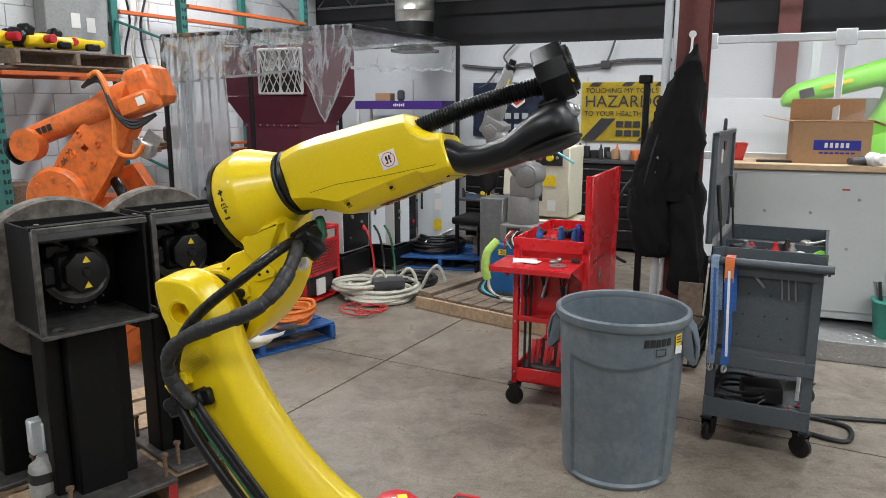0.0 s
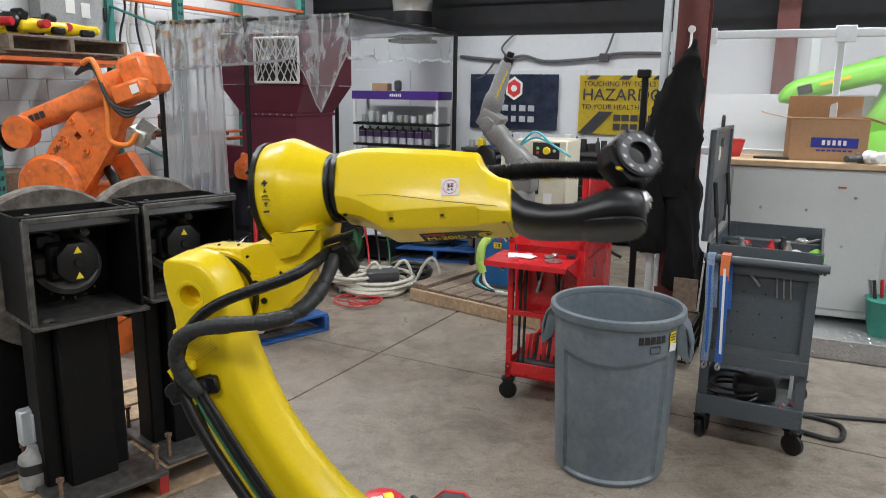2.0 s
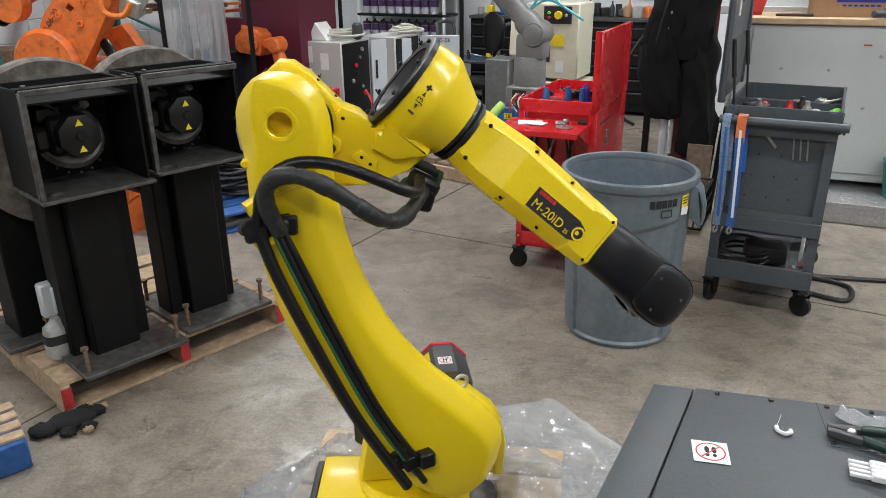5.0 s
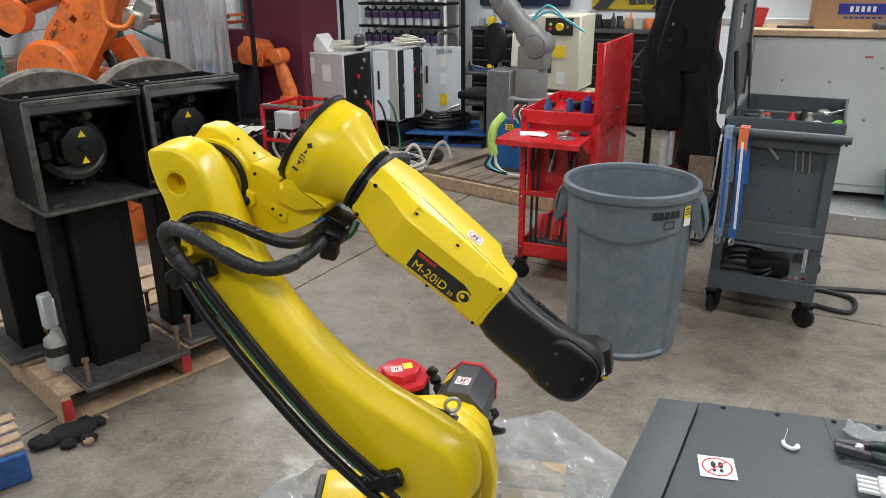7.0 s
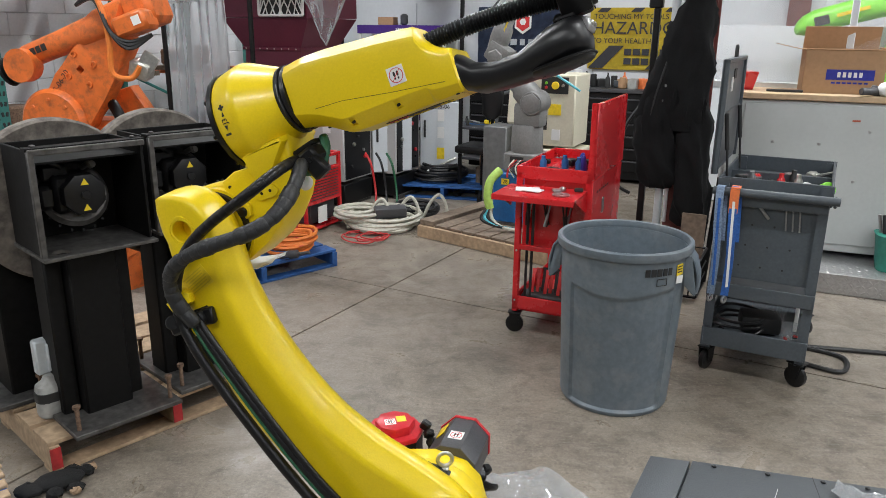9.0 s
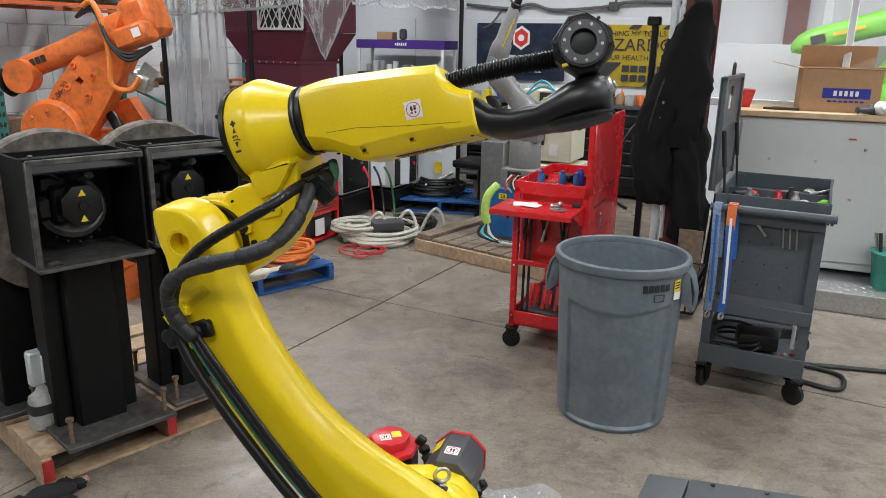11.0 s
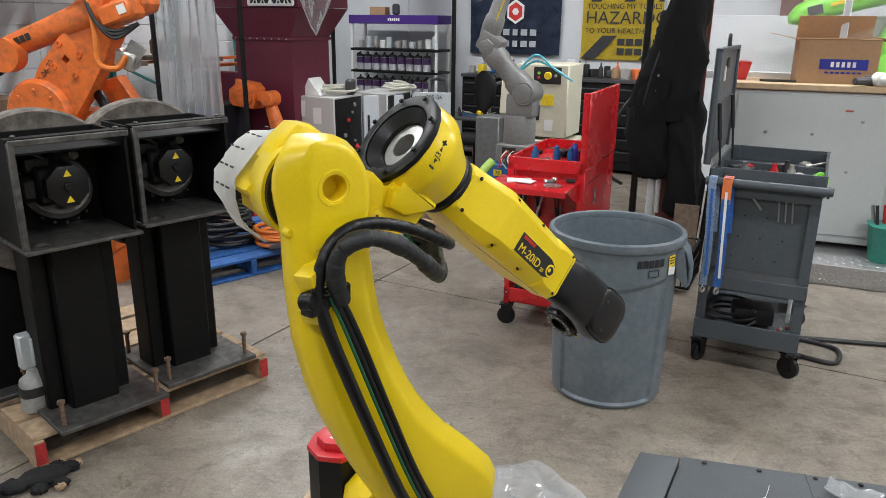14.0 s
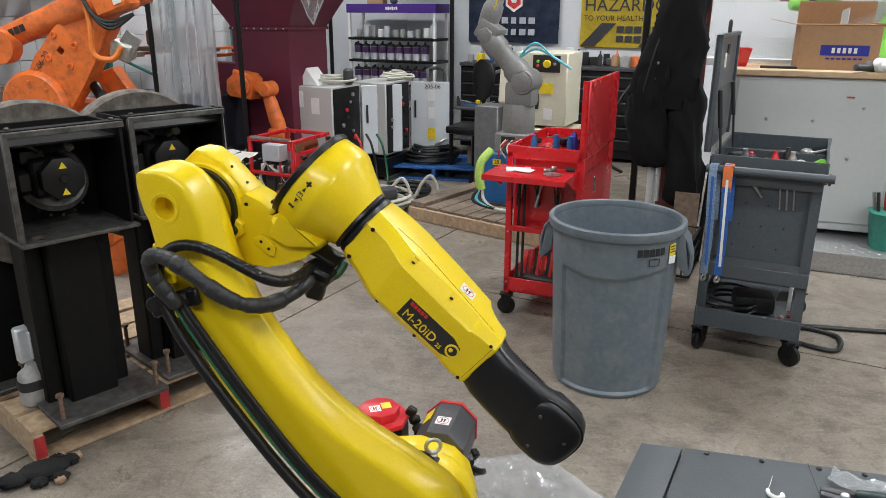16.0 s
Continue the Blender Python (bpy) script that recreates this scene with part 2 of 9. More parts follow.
CABLEK = shader("black_cable", (0.015, 0.015, 0.016), 0.45)
CABLEO = shader("orange_cable", (0.75, 0.2, 0.03), 0.5)
CABLEG = shader("green_cable", (0.018, 0.11, 0.05), 0.45)
CABLER = shader("red_cable", (0.5, 0.03, 0.03), 0.5)
CABLEB = shader("pale_blue_hose", (0.1, 0.5, 0.6), 0.45)
STRAPB = shader("blue_grey_webbing", (0.2, 0.27, 0.38), 0.8, grain=150, vary=0.4, bump=0.4)
STRAPBL = shader("blue_webbing", (0.03, 0.12, 0.4), 0.8, grain=150, vary=0.3, bump=0.4)
STRAPO = shader("orange_webbing", (0.8, 0.2, 0.06), 0.7, grain=100, vary=0.1)
TEAL = shader("teal_plastic", (0.02, 0.2, 0.15), 0.5)
NAVY = shader("navy_banner_cloth", (0.03, 0.045, 0.09), 0.8, grain=14, vary=0.3, stain=(0.1, 0.12, 0.17), stain_size=6, bump=0.2)
BANNERY = shader("yellow_banner_cloth", (0.72, 0.55, 0.05), 0.75, grain=30, vary=0.1, bump=0.1)
CHARCOAL = shader("charcoal_print", (0.03, 0.03, 0.035), 0.7, bump=0)
ROTOR = shader("worn_cast_wheel", (0.2, 0.175, 0.15), 0.7, 0.3, grain=26, vary=0.4, stain=(0.05, 0.04, 0.034), stain_size=9, stain_amount=0.95, bump=0.25)
SCREENC = shader("dark_screen", (0.02, 0.02, 0.025), 0.15, bump=0)
BLUETAPE = shader("blue_tape", (0.05, 0.2, 0.55), 0.7, bump=0)
FILM = clear_sheet("clear_plastic_film", (0.85, 0.87, 0.88), 0.27, 0.1, 0.9)
VINYL = clear_sheet("clear_vinyl_curtain", (0.85, 0.87, 0.88), 0.12, 0.14, 0.55)
STRIP = clear_sheet("cloudy_vinyl_strip", (0.62, 0.64, 0.66), 0.34, 0.3, 0.9)
POLY = shader("clear_polycarbonate", (0.85, 0.9, 0.92), 0.06, grain=20, vary=0.01, bump=0.0, alpha=0.09, rough_vary=0.03)
REDPOLY = shader("glossy_red_lid_lining", (0.62, 0.06, 0.06), 0.25, grain=20, vary=0.05, bump=0.02)
PETROL = shader("white_jug", (0.34, 0.34, 0.32), 0.5, stain=(0.2, 0.19, 0.17), stain_size=12, stain_amount=0.7)
TUBE = glow("fluorescent_tube", (0.95, 0.98, 1.0), 9.0)


# ---- mesh building ----
def tf(loc=(0, 0, 0), rot=(0, 0, 0)):
    return pose(*loc, *rot)


def box(bm, size, loc=(0, 0, 0), rot=(0, 0, 0), bevel=0.0, seg=1):
    """A box with softened edges, centred at loc."""
    g = bmesh.ops.create_cube(bm, size=1.0)
    bmesh.ops.scale(bm, vec=size, verts=g["verts"])
    vs = g["verts"]
    if bevel:
        es = list({e for v in vs for e in v.link_edges})
        r = bmesh.ops.bevel(bm, geom=es, offset=bevel, segments=seg, profile=0.6, affect="EDGES")
        vs = list({v for f in r["faces"] for v in f.verts} | {v for v in vs if v.is_valid})
    bmesh.ops.transform(bm, matrix=tf(loc, rot), verts=vs)
    return bm


def lathe(bm, prof, loc=(0, 0, 0), rot=(0, 0, 0), n=32, closed=False):
    """Turns a profile of (radius, height) about z."""
    m = tf(loc, rot)
    rings = []
    for r, z in prof:
        if r < 1e-6:
            rings.append([bm.verts.new(m @ Vector((0, 0, z)))])
        else:
            rings.append([bm.verts.new(m @ Vector((r * math.cos(2 * math.pi * i / n), r * math.sin(2 * math.pi * i / n), z))) for i in range(n)])
    pairs = list(zip(rings, rings[1:])) + ([(rings[-1], rings[0])] if closed else [])
    for a, b in pairs:
        for i in range(n):
            k = (i + 1) % n
            q = [a[i % len(a)], a[k % len(a)], b[k % len(b)], b[i % len(b)]]
            q = [v for j, v in enumerate(q) if v not in q[:j]]
            if len(q) > 2:
                bm.faces.new(q)
    return bm


def cyl(bm, r, h, loc=(0, 0, 0), rot=(0, 0, 0), n=24, bevel=0.0):
    """An upright cylinder with its base at loc."""
    b = bevel
    prof = [(0, 0), (r - b, 0), (r, b), (r, h - b), (r - b, h), (0, h)] if b else [(0, 0), (r, 0), (r, h), (0, h)]
    return lathe(bm, prof, loc, rot, n)


def prism(bm, poly, depth, loc=(0, 0, 0), rot=(0, 0, 0), bevel=0.0, seg=2):
    """A flat outline in x and y, raised by depth along z, with softened rims."""
    lo = [bm.verts.new((x, y, 0)) for x, y in poly]
    hi = [bm.verts.new((x, y, depth)) for x, y in poly]
    n = len(poly)
    fs = [bm.faces.new(lo[::-1]), bm.faces.new(hi)]
    for i in range(n):
        fs.append(bm.faces.new((lo[i], lo[(i + 1) % n], hi[(i + 1) % n], hi[i])))
    vs = lo + hi
    if bevel:
        es = [e for f in fs[:2] for e in f.edges]
        r = bmesh.ops.bevel(bm, geom=es, offset=bevel, segments=seg, profile=0.5, affect="EDGES")
        vs = list({v for f in r["faces"] for v in f.verts} | {v for v in vs if v.is_valid})
        vs = list({v for v0 in vs for f in v0.link_faces for v in f.verts} | set(vs))
    bmesh.ops.transform(bm, matrix=tf(loc, rot), verts=vs)
    return bm


def loft(bm, rings, caps=True):
    """A skin over rings of places, all of one count."""
    vs = [[bm.verts.new(p) for p in ring] for ring in rings]
    n = len(vs[0])
    for a, b in zip(vs, vs[1:]):
        for i in range(n):
            bm.faces.new((a[i], a[(i + 1) % n], b[(i + 1) % n], b[i]))
    if caps:
        bm.faces.new(vs[0][::-1])
        bm.faces.new(vs[-1])
    return bm


def oval(c, u, v, a, b, p=2.0, n=24):
    """A ring about c in the plane of u and v; p over 2 squares it off."""
    c, u, v = Vector(c), Vector(u), Vector(v)
    out = []
    for i in range(n):
        t = 2 * math.pi * i / n
        x, y = math.cos(t), math.sin(t)
        out.append(c + u * (a * math.copysign(abs(x) ** (2 / p), x)) + v * (b * math.copysign(abs(y) ** (2 / p), y)))
    return out


def smooth_path(pts, step=6):
    """Points along a rounded line through pts."""
    pts = [Vector(p) for p in pts]
    out = []
    for i in range(len(pts) - 1):
        p0, p1, p2, p3 = pts[max(i - 1, 0)], pts[i], pts[i + 1], pts[min(i + 2, len(pts) - 1)]
        for k in range(step):
            t = k / step
            out.append(0.5 * (2 * p1 + (p2 - p0) * t + (2 * p0 - 5 * p1 + 4 * p2 - p3) * t * t + (3 * p1 - p0 - 3 * p2 + p3) * t ** 3))
    return out + [pts[-1]]


def tube(bm, pts, r, n=8, step=6, smooth=True, ribs=0.0):
    """A round cable, hose or rod through pts; ribs: depth of its corrugation."""
    path = smooth_path(pts, step) if smooth else [Vector(p) for p in pts]
    up, rings = Vector((0.13, 0.21, 1)), []
    for i, p in enumerate(path):
        d = (path[min(i + 1, len(path) - 1)] - path[max(i - 1, 0)]).normalized()
        s = d.cross(up)
        if s.length < 0.05:
            s = d.cross(Vector((1, 0, 0.3)))
        s.normalize()
        up = s.cross(d).normalized()
        rings.append(oval(p, s, up, r - (ribs if i % 2 else 0), r - (ribs if i % 2 else 0), 2, n))
    return loft(bm, rings)


def wire_loop(bm, c, r, r0, turns, seed, tilt=0.03, squash=1.0, n=6):
    """A loosely coiled cable lying about c."""
    rnd = random.Random(seed)
    pts = []
    rr, ph = r, rnd.random() * 6
    for i in range(int(turns * 9)):
        a = ph + i * 2 * math.pi / 9
        k = rr * (1 + 0.12 * math.sin(i * 0.37 + seed)) + rnd.uniform(-0.015, 0.015)
        pts.append((c[0] + k * math.cos(a), c[1] + k * squash * math.sin(a), c[2] + r0 + tilt * i / 9 + rnd.uniform(0, 0.012)))
    return tube(bm, pts, r0, n, 3)


def finish(name, bm, material, smooth=40):
    bmesh.ops.recalc_face_normals(bm, faces=bm.faces)
    me = bpy.data.meshes.new(name)
    bm.to_mesh(me)
    bm.free()
    me.materials.append(material)
    for p in me.polygons:
        p.use_smooth = smooth > 0
    if smooth:
        me.set_sharp_from_angle(angle=radians(smooth))
    return me


def part(name, bm, material, parent=None, label="", smooth=40, at=None):
    """Links a bmesh as one mesh object under a thing or a part."""
    ob = new(name, finish(name, bm, material, smooth))
    if parent is not None:
        ob.parent = parent
    if at is not None:
        ob.matrix_basis = at
    if label:
        tagged(ob, label)
    return ob


def thing(name, label, category, at=None, group="", kind=""):
    ob = new(name)
    ob.empty_display_size = 0.1
    if at is not None:
        ob.matrix_basis = at
    return tagged(ob, label, category, group, kind)


def B():
    return bmesh.new()


def carve(bm, cutter):
    """Takes the cutter's volume out of bm."""
    a, c = new("blank", bpy.data.meshes.new("blank")), new("cutter", bpy.data.meshes.new("cutter"))
    for b_, o in ((bm, a), (cutter, c)):
        bmesh.ops.recalc_face_normals(b_, faces=b_.faces)
        b_.to_mesh(o.data)
        b_.free()
    md = a.modifiers.new("cut", "BOOLEAN")
    md.operation, md.object, md.solver = "DIFFERENCE", c, "EXACT"
    me = bpy.data.meshes.new_from_object(a.evaluated_get(bpy.context.evaluated_depsgraph_get()))
    out = B()
    out.from_mesh(me)
    for o in (a, c):
        d = o.data
        bpy.data.objects.remove(o)
        bpy.data.meshes.remove(d)
    bpy.data.meshes.remove(me)
    return out


def lettering(name, text, size, material, parent, at, depth=0.0006, align="CENTER", label=""):
    """Raised letters in the built-in font."""
    cu = bpy.data.curves.new(name, "FONT")
    cu.body, cu.size, cu.extrude, cu.align_x, cu.align_y = text, size, depth, align, "CENTER"
    tmp = new(name, cu)
    me = bpy.data.meshes.new_from_object(tmp.evaluated_get(bpy.context.evaluated_depsgraph_get()))
    bpy.data.objects.remove(tmp)
    bpy.data.curves.remove(cu)
    me.materials.clear()
    me.materials.append(material)
    ob = new(name, me)
    ob.parent, ob.matrix_basis = parent, at
    return ob
# ---- the hall ----
def floor_and_joints():
    """Concrete slabs with saw-cut joints between them, over a dark bed."""
    bed = B()
    box(bed, (60, 60, 0.1), (0, 0, -0.068))
    ground = tagged(part("floor", bed, DARKROOF), "worn grey concrete hall floor with saw-cut joints", "floor", kind="structure")
    cross = Vector((-0.345, 4.72, 0))
    a, b = Vector((math.cos(radians(60)), math.sin(radians(60)), 0)), Vector((math.cos(radians(-29)), math.sin(radians(-29)), 0))
    for i in range(-4, 4):
        for k in range(-3, 4):
            lo_a, hi_a, lo_b, hi_b = k * 3.7 + 0.006, (k + 1) * 3.7 - 0.006, i * 3.9 + 0.006, (i + 1) * 3.9 - 0.006
            bm = B()
            vs = [bm.verts.new(cross + a * p + b * q) for p, q in ((lo_a, lo_b), (hi_a, lo_b), (hi_a, hi_b), (lo_a, hi_b))]
            f = bm.faces.new(vs)
            top = bmesh.ops.extrude_face_region(bm, geom=[f])
            bmesh.ops.translate(bm, vec=(0, 0, -0.018), verts=[g for g in top["geom"] if isinstance(g, bmesh.types.BMVert)])
            part("slab", bm, CONCRETE, ground, smooth=0)
    return ground


floor_and_joints()


def block_wall(name, start, run, length, height, inward, courses=16):
    """A painted block wall: a joint-coloured core with courses of blocks standing proud of it."""
    bm = B()
    yaw = math.degrees(math.atan2(run.y, run.x))
    mid = start + run * (length / 2) - inward * 0.12
    box(bm, (length, 0.2, height), (mid.x, mid.y, height / 2), (0, 0, yaw))
    wall = tagged(part(name, bm, MORTAR, smooth=0), "white painted concrete block wall", "wall", kind="structure")
    tile = B()
    box(tile, (0.396, 0.02, 0.196), bevel=0.005)
    me = finish("block", tile, BLOCK)
    half = B()
    box(half, (0.196, 0.02, 0.196), bevel=0.005)
    me_half = finish("block", half, BLOCK)
    n = 0
    for c in range(int(height / 0.2)):
        x = 0.0
        while x < length - 0.2 and n < 1500:
            short = c % 2 and x == 0
            w = 0.2 if short else 0.4
            p = start + run * (x + w / 2) - inward * 0.016 + Vector((0, 0, c * 0.2 + 0.1))
            ob = new("block", me_half if short else me)
            ob.parent = wall
            ob.matrix_basis = pose(p.x, p.y, p.z, 0, 0, yaw)
            x += w
            n += 1
    return wall


def plain_wall(name, a, b, height, thick, material, label, z0=0.0):
    a, b = Vector(a), Vector(b)
    bm = B()
    d = b - a
    box(bm, (d.length, thick, height), ((a.x + b.x) / 2, (a.y + b.y) / 2, z0 + height / 2), (0, 0, math.degrees(math.atan2(d.y, d.x))))
    return tagged(part(name, bm, material, smooth=0), label, "wall", kind="structure")


H = 5.2
plain_wall("wall_north", hall(-0.1, -0.1), hall(16, -0.1), 2.46, 0.2, WALLW, "white panelled back wall with conduit along it")
# Near-black sheet stands in for the unlit roof space beyond the wall.
plain_wall("roof_space_backing", hall(-0.1, -0.2), hall(16, -0.2), H - 2.46, 0.2, DARKSPACE, "near-black sheet standing in for dark roof space above wall", 2.46)
block_wall("wall_west", hall(0, 0), -UY, 9.0, 4.4, UX)
plain_wall("wall_west_rear", hall(-0.1, 9.0), hall(-0.1, 20), H, 0.2, WALLW, "plain white side wall of the hall")
plain_wall("wall_south", hall(-0.1, 20), hall(16, 20), H, 0.2, WALLW, "plain white rear wall of the hall")
plain_wall("wall_east", hall(16, -0.1), hall(16, 20), H, 0.2, WALLW, "plain white far side wall of the hall")


def ceiling():
    bm = B()
    c = hall(8, 10)
    box(bm, (17, 21, 0.15), (c.x, c.y, H + 0.08), (0, 0, -27))
    for i in range(9):
        v = 1.0 + i * 2.2
        for z, s in ((H - 0.06, 0.09), (H - 0.62, 0.07)):
            p = hall(8, v)
            box(bm, (16.5, s, s * 0.7), (p.x, p.y, z), (0, 0, -27))
        for k in range(40):
            p, q = hall(0.2 + k * 0.4, v, H - 0.62), hall(0.4 + k * 0.4, v, H - 0.06)
            r = hall(0.6 + k * 0.4, v, H - 0.62)
            tube(bm, [p, q], 0.012, 4, smooth=False)
            tube(bm, [q, r], 0.012, 4, smooth=False)
    return tagged(part("ceiling", bm, DARKROOF, smooth=0), "dark open roof deck with steel bar joists", "ceiling", kind="structure")


ceiling()


def bar_joist(v, z):
    """A light steel roof truss: two chords and a zigzag of bars between them."""
    t = thing("roof_truss", "thin grey steel bar joist under the dark roof", "truss", tf(hall(0, v, z), (0, 0, -27)), "roof trusses")
    for dz, r in ((0.0, 0.016), (0.3, 0.02)):
        bm = B()
        tube(bm, [(0.2, 0, dz), (15.8, 0, dz)], r, 6, smooth=False)
        part("chord", bm, JOIST, t)
    bm = B()
    tube(bm, [(0.2 + 0.3 * k, 0, 0.3 * (k % 2)) for k in range(53)], 0.009, 5, smooth=False)
    part("zigzag_bar", bm, JOIST, t)


bar_joist(0.25, 3.02)
bar_joist(1.3, 3.3)


def tube_light(p, power):
    t = thing("ceiling_light", "white fluorescent tube fitting hung below the joists", "light", tf(p, (0, 0, -27)), "hall lights")
    bm = B()
    box(bm, (2.44, 0.3, 0.05), (0, 0, 0.03), bevel=0.01)
    part("fitting", bm, WHITE, t)
    for y in (-0.08, 0.08):
        bm = B()
        cyl(bm, 0.019, 2.36, (-1.18, y, -0.02), (0, 90, 0), 10)
        part("tube", bm, TUBE, t, "glowing white tube")
    for x in (-0.9, 0.9):
        bm = B()
        tube(bm, [(x, 0, 0.05), (x, 0, H - p[2])], 0.006, 5, smooth=False)
        part("hanger", bm, JOIST, t)
    la = bpy.data.lights.new("light", "AREA")
    la.shape, la.size, la.size_y, la.energy, la.color = "RECTANGLE", 2.4, 0.3, power, (0.96, 0.98, 1.0)
    lo = new("lamp_light", la)
    lo.matrix_basis = tf((p[0], p[1], p[2] - 0.05), (0, 0, -27))
    return t


for u, v in ((2.0, 3.2), (6.5, 3.2), (11.0, 3.2), (3.4, 7.2), (8.6, 7.2), (13.0, 7.2), (2.0, 11.2), (6.4, 11.2), (10.8, 11.2)):
    tube_light(hall(u, v, 4.35), 142 if v < 4 else 100)

# ---- the yellow robot ----
ROBOT = Vector((-0.076, 1.640, 0.0))
J2Z, ARM, OFFSET, REACH = 0.583, 0.84, 0.222, 0.935

J1 = [(0, -18), (0.5, -17.7), (1, -17.2), (1.5, -17.4), (2, -12.8), (2.5, -5.3), (3, 0.3), (3.5, 0.7), (4, 29.4), (4.2, 33.9), (4.5, 30.6), (5, 6.3),
      (5.5, -15.1), (6, -17.5), (6.3, -16.7), (6.5, -16.8), (7, -16.9), (7.5, -17.1), (8, -17), (8.5, -17.2), (9, -17.2), (9.2, -17.1), (10, -17.4),
      (11, -16.2), (11.3, -12.2), (11.5, -9.9), (12, -1.1), (12.5, 3.5), (13, 5.7), (13.5, 19.1), (14, 34.5), (14.5, 17.4), (15, -11.2), (15.5, -16.5),
      (16, -15.4)]
J2 = [(0, -41.1), (0.5, -41), (1, -40.5), (1.5, -40.9), (2, -35.9), (2.5, -28.6), (3, -23.4), (3.5, -22.3), (4, -21.8), (4.2, -21.9), (4.5, -21.9),
      (5, -22.8), (5.5, -23.8), (6, -36.6), (6.3, -39.6), (6.5, -40.7), (7, -40.7), (7.5, -40.2), (8, -40), (8.5, -39.8), (9, -40), (9.2, -40.5), (10, -40.9),
      (11, -39.7), (11.3, -37.4), (11.5, -34.9), (12, -28.8), (12.5, -23.9), (13, -22.5), (13.5, -22.1), (14, -21.6), (14.5, -22.2), (15, -22.5), (15.5, -23.1),
      (16, -37.6)]
J3 = [(0, 21.9), (0.5, 20.9), (1, 21.1), (1.5, 20.8), (2, 6.5), (2.5, -20.3), (3, -37.8), (3.5, -40.7), (4, -41.9), (4.2, -42.1), (4.5, -42), (5, -41.5),
      (5.5, -41.1), (6, -40.7), (6.3, -40.4), (6.5, -41), (7, -35), (7.5, -11.4), (8, 13), (8.5, 21.4), (9, 21.5), (9.2, 20.8), (10, 20.9), (11, 15.7),
      (11.3, 9.3), (11.5, 4.1), (12, -17.9), (12.5, -35.4), (13, -40.8), (13.5, -41.6), (14, -42.1), (14.5, -41.8), (15, -40.9), (15.5, -40.9), (16, -41)]
J4 = [(0, 83.9), (0.5, 82.5), (1, 81.8), (1.5, 82.4), (2, 62.3), (2.5, 20.1), (3, 0.4), (3.5, -4.3), (4, -6.6), (4.2, -8.3), (5, -8.7), (5.5, -6),
      (6.3, -2.3), (6.5, -5.1), (7, 2.6), (7.5, 34.8), (8, 73.5), (8.5, 84.6), (9, 84.5), (9.2, 82.8), (10, 82.9), (11, 79.3), (11.3, 69.7), (11.5, 65),
      (12, 38.8), (12.5, 8.9), (13, 0.6), (13.5, -1.8), (14, -3.1), (14.5, -2), (15, 1.1), (15.5, -0.1), (16, 0.4)]
J5 = [(0, 5), (0.3, -25), (0.5, -48), (0.8, -72), (1.5, -82), (2, -62), (2.5, -5), (3, 60), (3.5, 95), (4, 105), (5, 105), (5.5, 100), (6.5, 90), (7, 45), (7.5, -5), (8, -2), (8.5, 5), (9.2, 5),
      (9.7, 0), (10.2, -50), (10.6, -78), (11.3, -82), (11.5, -66), (12, -15), (12.5, 60), (13, 95), (14, 105), (15, 105), (15.5, 100), (16, 92)]


def joint(rows, t):
    """A joint's angle at a time, gliding between its rows without overshoot."""
    ts, vs = [r[0] for r in rows], [r[1] for r in rows]
    i = max(0, min(len(ts) - 2, sum(1 for s in ts if s <= t) - 1))

    def slope(k):
        if k <= 0 or k >= len(ts) - 1:
            return 0.0
        a, b = (vs[k] - vs[k - 1]) / (ts[k] - ts[k - 1]), (vs[k + 1] - vs[k]) / (ts[k + 1] - ts[k])
        return 0.0 if a * b <= 0 else 2 * a * b / (a + b)

    h = ts[i + 1] - ts[i]
    s = (t - ts[i]) / h
    return (vs[i] * (1 + 2 * s) * (1 - s) ** 2 + slope(i) * h * s * (1 - s) ** 2 + vs[i + 1] * s * s * (3 - 2 * s) + slope(i + 1) * h * s * s * (s - 1))


def links(t):
    """Poses of turret, lower arm, elbow, forearm and wrist head in the robot's space."""
    a, b, c, d, e = (joint(r, t) for r in (J1, J2, J3, J4, J5))
    m1 = pose(0, 0, J2Z, 0, 0, a)
    m2 = m1 @ pose(0.075, 0, 0, 0, b, 0)
    top = m2 @ Vector((0, 0, ARM))
    m3 = Matrix.Translation(top) @ pose(0, 0, 0, 0, 0, a) @ pose(0, 0, 0, 0, -c, 0)
    m4 = m3 @ pose(0, 0, OFFSET, d, 0, 0)
    m5 = m4 @ pose(REACH, 0, 0, 0, e, 0)
    return m1, m2, m3, m4, m5


robot = thing("industrial_robot", "glossy yellow six-axis robot arm with black wrist and cables", "robot", tf(ROBOT))


def screw(parent, loc, rot=(0, 0, 0), r=0.005, h=0.004, material=None, name="bolt"):
    bm = B()
    cyl(bm, r, h, n=10, bevel=r * 0.25)
    return part(name, bm, material or BLACKPL, parent, at=tf(loc, rot))


